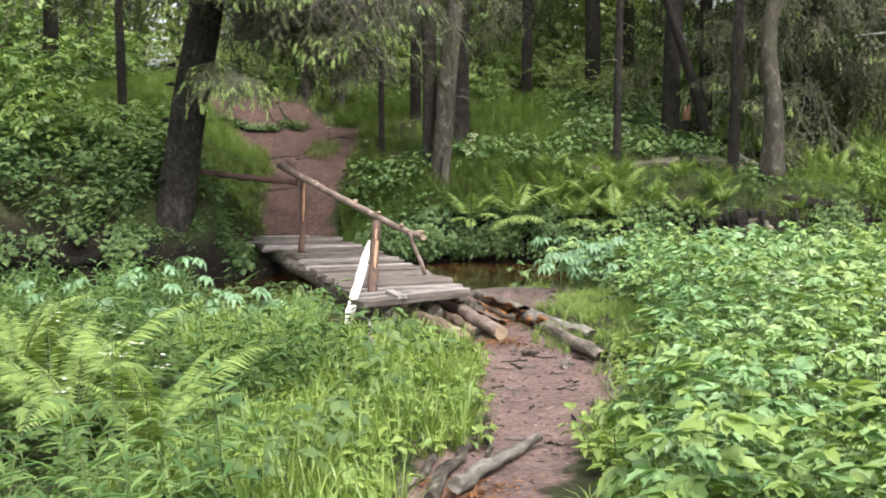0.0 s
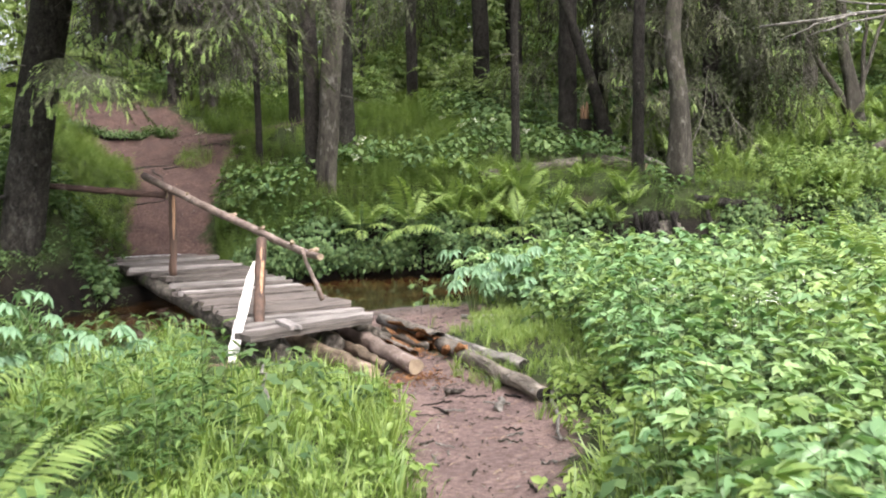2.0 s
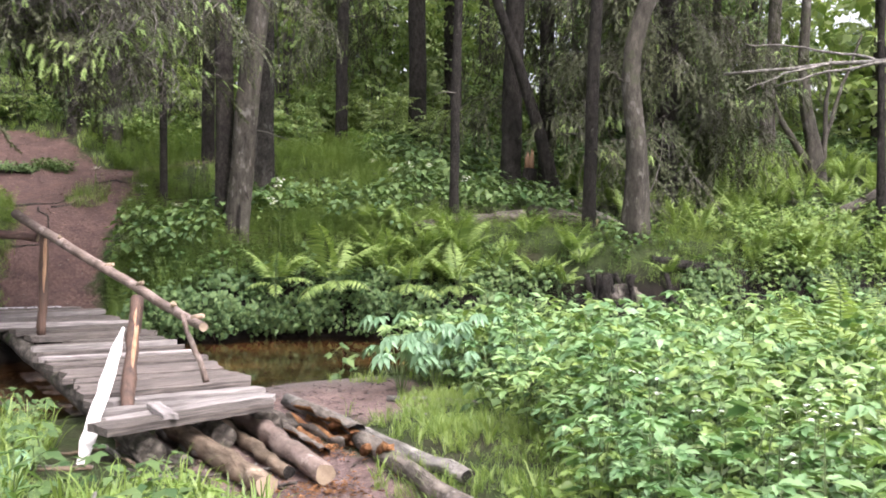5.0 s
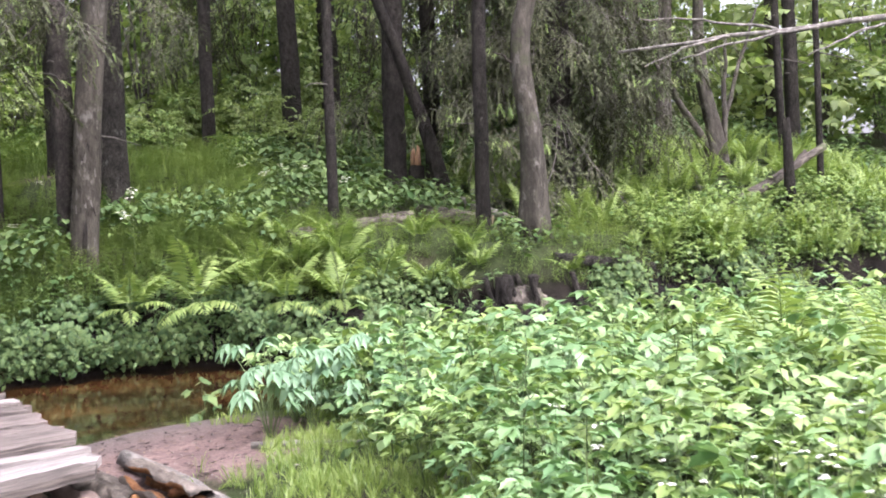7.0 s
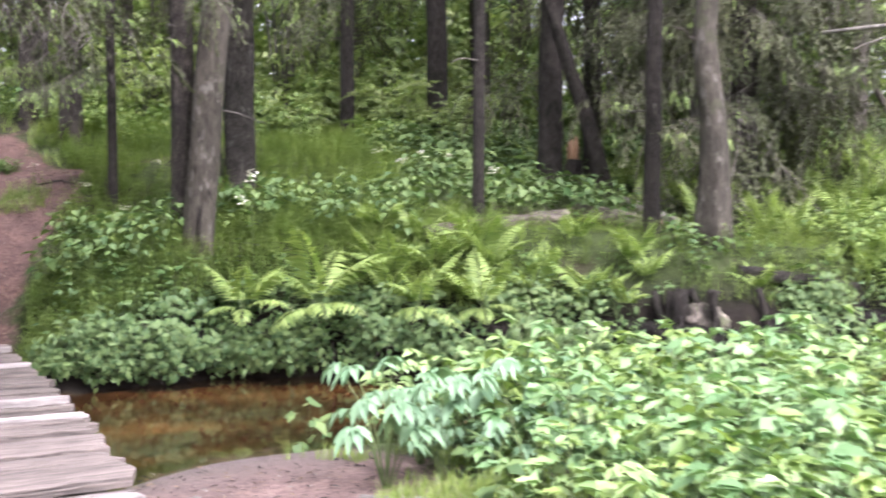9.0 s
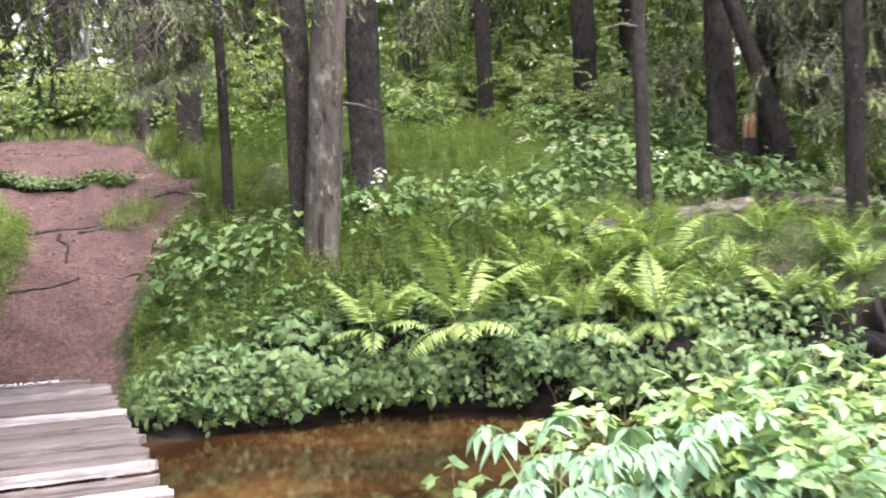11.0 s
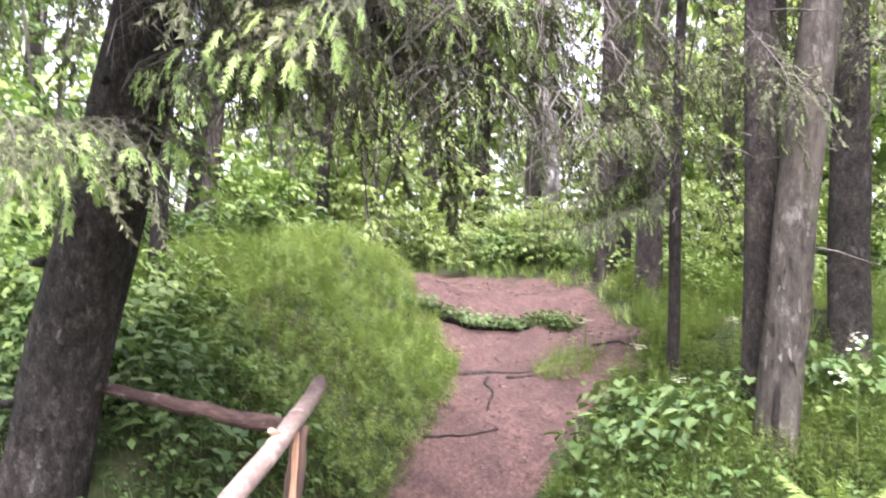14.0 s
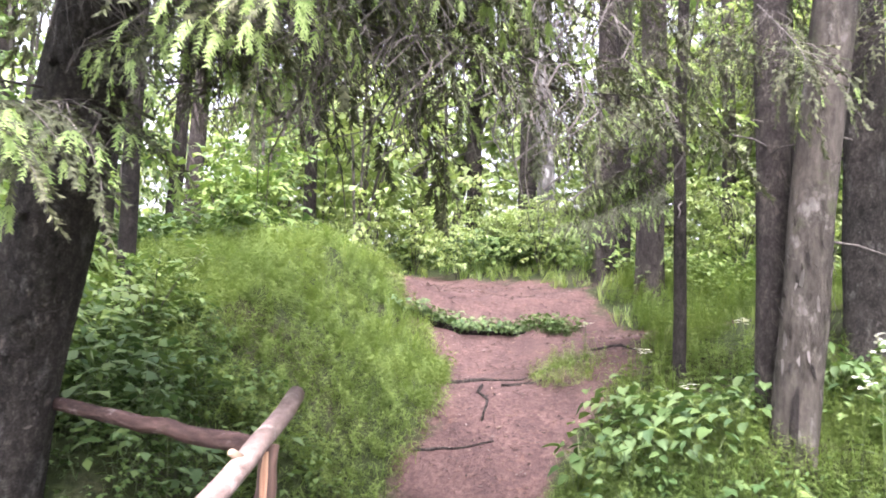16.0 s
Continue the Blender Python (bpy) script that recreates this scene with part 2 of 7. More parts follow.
def ground_material():
    m, n, l, p = material("forest_ground")
    at = n.new("ShaderNodeAttribute")
    at.attribute_name = "path"
    fine = noise_tex(n, l, 26.0, 8.0, 0.7)
    mid = noise_tex(n, l, 3.5, 6.0, 0.65)
    big = noise_tex(n, l, 0.8, 4.0, 0.6)
    soil = ramp(n, l, fine.outputs[0], [(0.3, (0.016, 0.012, 0.009)), (0.55, (0.036, 0.029, 0.019)), (0.75, (0.075, 0.062, 0.038))])
    moss = ramp(n, l, fine.outputs[0], [(0.35, (0.016, 0.023, 0.008)), (0.6, (0.036, 0.05, 0.016)), (0.75, (0.07, 0.092, 0.03))])
    mk = ramp(n, l, big.outputs[0], [(0.33, (0, 0, 0)), (0.5, (1, 1, 1))])
    base = mix_col(n, l, mk.outputs[0], soil.outputs[0], moss.outputs[0])
    dirt = ramp(n, l, fine.outputs[0], [(0.25, (0.05, 0.031, 0.027)), (0.48, (0.09, 0.058, 0.051)), (0.6, (0.122, 0.081, 0.071)), (0.75, (0.18, 0.124, 0.106))])
    stain = ramp(n, l, mid.outputs[0], [(0.3, (0.6, 0.58, 0.58)), (0.7, (1.15, 1.1, 1.05))])
    dirt2 = mix_col(n, l, 1.0, dirt.outputs[0], stain.outputs[0], "MULTIPLY")
    orange = ramp(n, l, noise_tex(n, l, 5.5, 5.0, 0.7).outputs[0], [(0.6, (0, 0, 0)), (0.8, (0.6, 0.6, 0.6))])
    dirt3 = mix_col(n, l, orange.outputs[0], dirt2, (0.18, 0.1, 0.065))
    wet = n.new("ShaderNodeAttribute")
    wet.attribute_name = "wet"
    mud = n.new("ShaderNodeAttribute")  # grey mud on the near side, open-sky brightness in its colour; needle litter beyond
    mud.attribute_name = "mud"
    # near side lightened in colour as if more skylight fell there
    dirt3 = mix_col(n, l, mud.outputs["Fac"], dirt3, mix_col(n, l, 1.0, dirt3, (1.75, 1.95, 2.05), "MULTIPLY"))
    dirt4 = mix_col(n, l, wet.outputs["Fac"], dirt3, (0.095, 0.08, 0.074))
    # ragged edge between trodden dirt and forest floor
    add = n.new("ShaderNodeMath")
    add.operation = "MULTIPLY_ADD"
    l.new(mid.outputs[0], add.inputs[0])
    add.inputs[1].default_value = 0.9
    l.new(at.outputs["Fac"], add.inputs[2])
    edge = ramp(n, l, add.outputs[0], [(0.78, (0, 0, 0)), (0.98, (1, 1, 1))])
    bed = n.new("ShaderNodeAttribute")
    bed.attribute_name = "bed"
    sand = ramp(n, l, noise_tex(n, l, 1.3, 4.0, 0.6, (0.5, 1.0, 1.0)).outputs[0], [(0.34, (0.02, 0.011, 0.005)), (0.52, (0.046, 0.025, 0.01)), (0.7, (0.1, 0.054, 0.02))])
    grit = ramp(n, l, fine.outputs[0], [(0.3, (0.7, 0.7, 0.7)), (0.7, (1.2, 1.2, 1.2))])
    sand = mix_col(n, l, 1.0, sand.outputs[0], grit.outputs[0], "MULTIPLY")
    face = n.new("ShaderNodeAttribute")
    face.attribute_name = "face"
    # peat and a little moss, near black: the undercut's shade is in the colour
    shaded_peat = ramp(n, l, mid.outputs[0], [(0.35, (0.004, 0.003, 0.0025)), (0.6, (0.014, 0.011, 0.008)), (0.75, (0.03, 0.036, 0.012))])
    low = mix_col(n, l, face.outputs["Fac"], mix_col(n, l, edge.outputs[0], base, dirt4), shaded_peat.outputs[0])
    l.new(mix_col(n, l, bed.outputs["Fac"], low, sand), p.inputs["Base Color"])
    rr = n.new("ShaderNodeMapRange")
    rr.inputs[3].default_value, rr.inputs[4].default_value = 0.92, 0.45
    l.new(wet.outputs["Fac"], rr.inputs[0])
    l.new(rr.outputs[0], p.inputs["Roughness"])
    p.inputs["Specular IOR Level"].default_value = 0.15
    bump(n, l, fine.outputs[0], p, 0.8, 0.03)
    return m


def water_material():
    m, n, l, p = material("brook_water")
    p.inputs["Base Color"].default_value = (0.7, 0.53, 0.35, 1)
    p.inputs["Roughness"].default_value = 0.03
    p.inputs["Transmission Weight"].default_value = 1.0
    p.inputs["IOR"].default_value = 1.33
    w = noise_tex(n, l, 4.5, 3.0, 0.5, (1.0, 0.5, 1.0))
    bump(n, l, w.outputs[0], p, 0.12, 0.03)
    return m


GROUND, WATER = ground_material(), water_material()

# ---- the lie of the land ----
NEAR_X = np.array([-40, -8, -3.5, -1.75, -0.1, 0.7, 2, 3.5, 7, 12, 40.0])
NEAR_Y = np.array([6, 8.2, 10.3, 11.3, 12.3, 13.0, 13.5, 13.8, 14.2, 15.2, 20.0])
FAR_X = np.array([-40, -8, -4.5, -3.0, -2.2, -1.3, 0.0, 1.0, 2.7, 4.4, 7, 12, 40.0])
FAR_Y = np.array([8.5, 11.6, 12.9, 13.2, 14.4, 15.5, 16.0, 16.1, 15.7, 15.4, 15.9, 17.2, 22.5])
TRACK_NEAR = np.array([(-0.3, -6, -0.1), (-0.1, 0, -0.1), (0.0, 2.5, -0.12), (0.12, 4.5, -0.15), (0.45, 6, -0.22), (0.75, 7.2, -0.26), (0.75, 8.3, -0.28), (0.35, 9.3, -0.27), (-0.1, 10.2, -0.25)])
TRACK_FAR = np.array([(-2.05, 15.9, -0.02), (-2.2, 16.6, 0.2), (-2.15, 17.4, 0.6), (-2.3, 18.6, 1.2), (-2.75, 19.7, 1.72), (-3.6, 20.7, 2.15), (-5.2, 21.6, 2.4), (-8, 22.6, 2.6), (-14, 24, 2.8)])
TRACK_SIDE = np.array([(-2.6, 18.6, 1.25), (-1.9, 19.4, 1.65), (-1.2, 19.8, 1.8), (0.2, 20.6, 2.1)])
WATER_Z = -0.27


def near_line(line, x, y):
    """Distance to a polyline in plan, and its height there."""
    best, height = np.full(np.shape(x), 1e9), np.zeros(np.shape(x))
    for (ax, ay, az), (bx, by, bz) in zip(line[:-1], line[1:]):
        dx, dy = bx - ax, by - ay
        k = np.clip(((x - ax) * dx + (y - ay) * dy) / (dx * dx + dy * dy), 0, 1)
        d = np.hypot(x - ax - k * dx, y - ay - k * dy)
        height = np.where(d < best, az + k * (bz - az), height)
        best = np.minimum(best, d)
    return best, height


def waves(x, y):
    return (np.sin(x * 1.7 + 0.6 * y) * np.cos(y * 1.3 - 0.4 * x) * 0.5 + np.sin(x * 3.9 - 1.1 * y + 2) * np.cos(y * 3.3 + 0.8 * x) * 0.3
            + np.sin(x * 8.3 + 3.1 * y) * np.cos(y * 7.1 - 2.6 * x + 1) * 0.2)


def land(x, y):
    """Height of the ground, and how trodden, how wet and how far under water it is."""
    x, y = np.asarray(x, float), np.asarray(y, float)
    wob = 0.12 * np.sin(x * 2.3 + 0.5) + 0.06 * np.sin(x * 6.1)
    yn, yf = np.interp(x, NEAR_X, NEAR_Y) + wob, np.interp(x, FAR_X, FAR_Y) + 0.7 * wob
    dn, df = yn - y, y - yf
    near_h = -0.31 + np.interp(dn, [0, 0.3, 1.5, 4, 9, 60], [0, 0.07, 0.12, 0.18, 0.24, 0.6])
    far_h = np.interp(df, [0, 0.1, 0.22, 0.45, 0.9, 1.5, 2.2, 3.4, 6, 9, 14, 60], [-0.45, -0.12, 0.3, 0.52, 0.9, 1.12, 1.3, 1.62, 2.25, 2.65, 3.0, 3.6])
    mound = 0.27 * np.exp(-(((x + 4.6) / 1.5) ** 2 + ((y - 18.6) / 1.9) ** 2)) - 0.2 * np.exp(-(((x + 6.5) / 2.0) ** 2 + ((y - 15.5) / 2.0) ** 2))
    right = -0.42 * np.clip((x - 1.9) / 3.1, 0, 1) * np.clip((8.6 - x) / 2, 0, 1) * np.clip((df - 0.6) / 1.8, 0, 1)
    far_h = far_h + (mound + right) * np.clip(df / 1.0, 0, 1)
    far_h = far_h - 0.26 * np.exp(-(((x + 3.25) / 0.75) ** 2 + ((y - 13.7) / 0.75) ** 2)) * np.clip(df / 0.15, 0, 1)  # the washed-out foot of the spruce
    bed = -0.5 - 0.12 * np.clip(np.minimum(-dn, -df), 0, 1)
    mid = np.where(dn > 0, near_h, np.where(df > 0, far_h, bed))
    # soft near shore
    shore = np.clip((-dn) / 0.9, 0, 1)
    mid = np.where((dn <= 0) & (df <= 0), np.where(-dn < 0.9, -0.31 - 0.19 * shore, mid), mid)
    z = mid + 0.035 * waves(x, y) * np.clip(np.abs(dn), 0, 1)
    trod = np.zeros_like(z)
    for line, width in ((TRACK_NEAR, np.interp(y, [3, 5, 7.5], [0.34, 0.42, 0.62])), (TRACK_FAR, np.interp(y, [16, 17.5, 18.5, 19.8], [0.62, 0.7, 1.08, 1.35])), (TRACK_SIDE, 0.62)):
        d, h = near_line(line, x, y)
        d = d + 0.1 * waves(x * 1.5, y * 1.5)
        k = np.clip(1.4 - d / width * 0.85, 0, 1) if line is TRACK_NEAR else np.clip(1.3 - d / 1.5, 0, 1)
        keep = (dn > 0.1) if line is TRACK_NEAR else (df > -0.2)
        k = np.where(keep, k, 0)
        z = np.where(k > 0, z * (1 - k) + (h + 0.018 * waves(x * 2, y * 2)) * k, z)
        trod = np.maximum(trod, np.where(keep, np.clip(1.25 - d / width, 0, 1), 0))
    # the ground falls away under the bridge
    along, across = -0.332 * (x - 0.136) + 0.943 * (y - 10.958), 0.943 * (x - 0.136) + 0.332 * (y - 10.958)
    out = np.hypot(np.maximum(np.maximum(1.0 - along, along - 5.45), 0), np.maximum(np.maximum(-1.42 - across, across - 0.12), 0))
    k = np.clip(1.25 - out / 0.4, 0, 1)
    z = np.where(k > 0, np.minimum(z, z * (1 - k) + (0.02 * along - 0.2) * k), z)
    flat = np.clip(1.3 - np.hypot((x - 0.75) / 1.0, (y - 11.7) / 1.5), 0, 1) * (dn > -0.8)
    trod = np.maximum(trod, flat)
    wet = np.clip(1.2 - np.abs(dn) / 1.1, 0, 1) * (x < 2)
    bedded = np.where((dn <= 0.0) & (df <= -0.12), np.clip(-dn / 0.5, 0, 1), 0.0)
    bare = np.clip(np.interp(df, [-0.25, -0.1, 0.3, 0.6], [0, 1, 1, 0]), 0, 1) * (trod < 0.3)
    return z, trod, wet, bedded, bare


def height(x, y):
    return float(land(np.array([x]), np.array([y]))[0][0])


def sheet(name, x0, x1, y0, y1, step, mat):
    """One square of ground mesh: columns and rows grow with the distance from the middle."""
    xs = np.concatenate([-np.geomspace(400, 12.2, 34), np.arange(-12, 12.01, step), np.geomspace(12.2, 400, 34)])
    ys = np.concatenate([-np.geomspace(400, 4.2, 26), np.arange(-4, 26.01, step), 26 + np.geomspace(0.2, 600, 34)])
    gx, gy = np.meshgrid(xs, ys)
    z, trod, wet, bedded, bare = land(gx, gy)
    far = np.clip((np.hypot(gx, gy - 11) - 30) / 60, 0, 1)
    z = z * (1 - far) + 3.0 * far
    me = bpy.data.meshes.new(name)
    nx, ny = len(xs), len(ys)
    idx = np.arange(nx * ny).reshape(ny, nx)
    quads = np.stack([idx[:-1, :-1], idx[:-1, 1:], idx[1:, 1:], idx[1:, :-1]], -1).reshape(-1, 4)
    me.from_pydata(np.stack([gx, gy, z], -1).reshape(-1, 3), [], quads)
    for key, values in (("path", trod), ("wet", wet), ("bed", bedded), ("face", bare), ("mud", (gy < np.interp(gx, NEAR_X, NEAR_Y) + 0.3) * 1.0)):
        a = me.attributes.new(key, "FLOAT", "POINT")
        a.data.foreach_set("value", values.ravel().astype(np.float32))
    me.materials.append(mat)
    me.polygons.foreach_set("use_smooth", np.ones(len(quads), bool))
    return tagged(new(name, me), "dark forest soil with a trodden reddish-brown dirt path", "ground", kind="structure")


ground = sheet("ground", -400, 400, -400, 600, 0.1, GROUND)


def build_water():
    xs = np.linspace(-38, 38, 153)
    a, b = np.interp(xs, NEAR_X, NEAR_Y) - 0.6, np.interp(xs, FAR_X, FAR_Y) + 0.35
    rows = np.linspace(0, 1, 12)
    gy = a[None] + (b - a)[None] * rows[:, None]
    gx = np.broadcast_to(xs, gy.shape)
    me = bpy.data.meshes.new("water")
    idx = np.arange(gy.size).reshape(gy.shape)
    quads = np.stack([idx[:-1, :-1], idx[:-1, 1:], idx[1:, 1:], idx[1:, :-1]], -1).reshape(-1, 4)
    me.from_pydata(np.stack([gx, gy, np.full(gy.shape, WATER_Z)], -1).reshape(-1, 3), [], quads)
    me.materials.append(WATER)
    me.polygons.foreach_set("use_smooth", np.ones(len(quads), bool))
    ob = tagged(new("water", me), "shallow amber-brown brook flowing between dark banks", "water", kind="structure")
    ob.visible_shadow = False
    return ob


build_water()


# ---- mesh helpers ----
def part(name, bm, mat, parent, label=""):
    me = bpy.data.meshes.new(name)
    bm.to_mesh(me)
    bm.free()
    for mt in mat if isinstance(mat, (list, tuple)) else [mat]:
        me.materials.append(mt)
    ob = new(name, me)
    ob.parent = parent
    return tagged(ob, label)


def thing(name, bm, mat, label, category, group="", kind="", place=None):
    ob = part(name, bm, mat, None)
    if place is not None:
        ob.matrix_world = place
    return tagged(ob, label, category, group, kind)


def empty(name, label, category, place, group=""):
    ob = tagged(new(name), label, category, group)
    ob.matrix_world = place
    return ob


def tube(bm, points, radii, sides=10, rough=0.0, seed=0, caps=True, mat=0, cap_mat=None, flare=0.0):
    """A round limb along points, its skin uneven by rough."""
    rng = np.random.default_rng(seed)
    pts = [Vector(p) for p in points]
    rings, up = [], None
    phase = rng.uniform(0, 6.28, 4)
    for i, p in enumerate(pts):
        way = (pts[min(i + 1, len(pts) - 1)] - pts[max(i - 1, 0)]).normalized()
        if up is None:
            up = way.orthogonal().normalized()
        up = (up - way * up.dot(way)).normalized()
        side = way.cross(up)
        ring = []
        for k in range(sides):
            a = 2 * math.pi * k / sides
            bumpy = 1 + rough * (0.6 * math.sin(3 * a + phase[0] + i * 0.7) + 0.4 * math.sin(5 * a + phase[1] - i * 1.3)) + rough * rng.uniform(-0.35, 0.35)
            if flare and i < 6:
                bumpy *= 1 + flare * (0.85, 0.65, 0.42, 0.22, 0.1, 0.04)[i] * (0.8 + 0.6 * math.sin(4 * a + phase[2]) + 0.3 * math.sin(3 * a + phase[3]))
            ring.append(bm.verts.new(p + (up * math.cos(a) + side * math.sin(a)) * radii[i] * bumpy))
        rings.append(ring)
    for r0, r1 in zip(rings[:-1], rings[1:]):
        for k in range(sides):
            f = bm.faces.new((r0[k], r0[(k + 1) % sides], r1[(k + 1) % sides], r1[k]))
            f.smooth, f.material_index = True, mat
    if caps:
        for ring, flip in ((rings[0], True), (rings[-1], False)):
            f = bm.faces.new(ring[::-1] if flip else ring)
            f.material_index = mat if cap_mat is None else cap_mat
    return rings


def bent(a, b, count, sag=0.0, wander=0.0, seed=0):
    """Points from a to b that sag or bow upwards and wander a little."""
    rng = np.random.default_rng(seed)
    a, b = Vector(a), Vector(b)
    out = []
    for k in range(count):
        u = k / (count - 1)
        p = a.lerp(b, u)
        w = math.sin(u * math.pi)
        out.append(p + Vector((rng.uniform(-1, 1) * wander, rng.uniform(-1, 1) * wander, sag * w + rng.uniform(-1, 1) * wander)))
    out[0], out[-1] = a, b
    return out


def laid(a, b):
    """A pose whose local z runs from a to b."""
    a, b = Vector(a), Vector(b)
    return Matrix.Translation(a) @ (b - a).to_track_quat("Z", "Y").to_matrix().to_4x4()


# ---- the footbridge, in its own frame: s along it, l to its right ----
DECK_O, DECK_E = Vector((0.136, 10.958, 0.0)), Vector((-0.332, 0.943, 0.0)).normalized()
DECK_N = Vector((DECK_E.y, -DECK_E.x, 0))


def deck(s, l, z=0.0):
    """A place on the deck: it rises a little towards the far bank."""
    return DECK_O + DECK_E * s + DECK_N * l + Vector((0, 0, 0.01 + 0.02 * s + z))


def plank_mesh(length, width, thick, seed, ragged=0.03):
    rng = np.random.default_rng(seed)
    bm = bmesh.new()
    nx, ny = 14, 4
    top, bot = [], []
    for i in range(nx):
        u = i / (nx - 1)
        row_t, row_b = [], []
        for j in range(ny):
            v = j / (ny - 1)
            x = (u - 0.5) * length
            if i in (0, nx - 1):
                x += rng.uniform(-ragged, ragged)
            y = (v - 0.5) * width
            if j in (0, ny - 1):
                y += rng.uniform(-0.006, 0.006)
            zz = thick / 2 + rng.uniform(-0.004, 0.003) - (0.006 if j in (0, ny - 1) else 0)
            row_t.append(bm.verts.new((x, y, zz)))
            row_b.append(bm.verts.new((x, y, zz - thick)))
        top.append(row_t)
        bot.append(row_b)
    for i in range(nx - 1):
        for j in range(ny - 1):
            bm.faces.new((top[i][j], top[i + 1][j], top[i + 1][j + 1], top[i][j + 1]))
            bm.faces.new((bot[i][j + 1], bot[i + 1][j + 1], bot[i + 1][j], bot[i][j]))
        bm.faces.new((top[i][0], bot[i][0], bot[i + 1][0], top[i + 1][0]))
        bm.faces.new((top[i + 1][-1], bot[i + 1][-1], bot[i][-1], top[i][-1]))
    for i, flip in ((0, False), (nx - 1, True)):
        for j in range(ny - 1):
            q = (top[i][j], top[i][j + 1], bot[i][j + 1], bot[i][j])
            bm.faces.new(q[::-1] if flip else q)
    bmesh.ops.recalc_face_normals(bm, faces=bm.faces)
    return bm


def build_bridge():
    bridge = empty("footbridge", "rickety plank footbridge over a brook with one pole handrail", "bridge", Matrix.Translation(DECK_O))
    inv = bridge.matrix_world.inverted()

    def lay(name, bm, mat, m, label=""):
        ob = part(name, bm, mat, bridge, label)
        ob.matrix_local = inv @ m
        return ob

    # log stringers
    for l, r, s0, s1 in ((-1.0, 0.085, -1.0, 5.6), (-0.5, 0.08, -0.8, 5.5), (-0.12, 0.085, -0.6, 5.6)):
        bm = bmesh.new()
        tube(bm, bent((0, 0, 0), (0, 0, s1 - s0), 9, 0, 0.012, int(100 * r) + 7), [r] * 9, 12, 0.06, 3)
        lay("stringer", bm, BARK_OLD, laid(deck(s0, l, -0.15), deck(s1, l, -0.15)), "dark round log beam under the deck")
    # planks: s of the middle, width, left end, right end, skew, lift, pale
    planks = [
        (5.46, 0.17, -1.12, -0.12, 0, 0.0, 0), (5.27, 0.13, -1.1, -0.15, 0, -0.012, 0), (5.13, 0.1, -1.12, -0.05, 1, -0.02, 0),
        (4.92, 0.19, -1.3, 0.0, 0, 0.012, 0), (4.77, 0.06, -1.3, 0.0, 0, 0.016, 1), (4.55, 0.34, -1.22, 0.03, 0, 0.0, 0), (4.2, 0.3, -1.2, 0.03, 0, 0.004, 0),
        (3.98, 0.08, -1.22, 0.03, 0, 0.008, 0), (3.87, 0.1, -1.24, 0.05, 0, 0.018, 1), (3.62, 0.36, -1.06, 0.05, 0, 0.0, 0), (3.25, 0.34, -1.02, 0.05, 0, 0.002, 0),
        (2.98, 0.18, -1.0, 0.06, 0, 0.004, 0), (2.74, 0.26, -0.72, 0.06, 0, 0.004, 0), (2.45, 0.22, -1.08, 0.07, 0.5, 0.01, 0), (2.24, 0.12, -1.1, 0.05, 1, 0.016, 1),
        (2.08, 0.1, -1.13, 0.07, 0.5, 0.0, 0), (1.94, 0.09, -1.12, 0.05, 1.5, 0.014, 0), (1.8, 0.12, -1.12, 0.08, 1, 0.004, 1), (1.62, 0.16, -1.1, 0.06, 2, 0.012, 0),
        (1.38, 0.22, -1.14, 0.06, 1, 0.0, 0), (1.05, 0.36, -1.13, 0.06, 1, 0.006, 0), (0.68, 0.32, -1.12, 0.04, 1.5, 0.0, 0), (0.32, 0.36, -1.15, 0.04, 2, 0.004, 0),
        (0.0, 0.2, -1.15, 0.0, 4, -0.004, 0), (-0.2, 0.17, -1.12, -0.02, 8, 0.01, 1), (-0.4, 0.19, -1.16, -0.02, 12, 0.016, 1), (-0.61, 0.2, -1.25, -0.05, 16, 0.02, 1), (-0.84, 0.25, -1.34, -0.11, 19, 0.018, 0),
    ]
    for n, (s, w, l0, l1, skew, lift, pale) in enumerate(planks):
        bm = plank_mesh(l1 - l0, w - 0.058, 0.045, 40 + n, 0.045 if n < 24 else 0.06)
        mid = deck(s, (l0 + l1) / 2, -0.02 + 1.3 * lift + 0.015 * math.sin(n * 2.4))
        turn = math.degrees(math.atan2(DECK_N.y, DECK_N.x)) + skew
        rng = random.Random(n)
        m = Matrix.Translation(mid) @ pose(0, 0, 0, rng.uniform(-4.5, 4.5), rng.uniform(-1.1, 1.1), turn + rng.uniform(-1.1, 1.1))
        ob = lay("plank", bm, PLANK_PALE if pale else PLANK, m)
        if n == 0:
            tagged(ob, "grey end plank with white painted letters")
            words = bpy.data.curves.new("lettering", "FONT")
            words.body, words.size, words.align_x, words.align_y, words.extrude = "SAVIKALDA", 0.15, "CENTER", "CENTER", 0.001
            dg = bpy.data.objects.new("lettering", words)
            scene.collection.objects.link(dg)
            me = bpy.data.meshes.new_from_object(dg.evaluated_get(bpy.context.evaluated_depsgraph_get()))
            bpy.data.objects.remove(dg)
            me.materials.append(PAINT)
            tx = new("lettering", me)
            tx.parent = ob
            tx.matrix_local = pose(-0.06, 0, 0.026, 0, 0, 180) @ Matrix.Diagonal((0.98, 0.85, 1, 1))
            tagged(tx, "white hand-painted capital letters")
    # short block lying across the first planks
    bm = plank_mesh(0.46, 0.085, 0.03, 91)
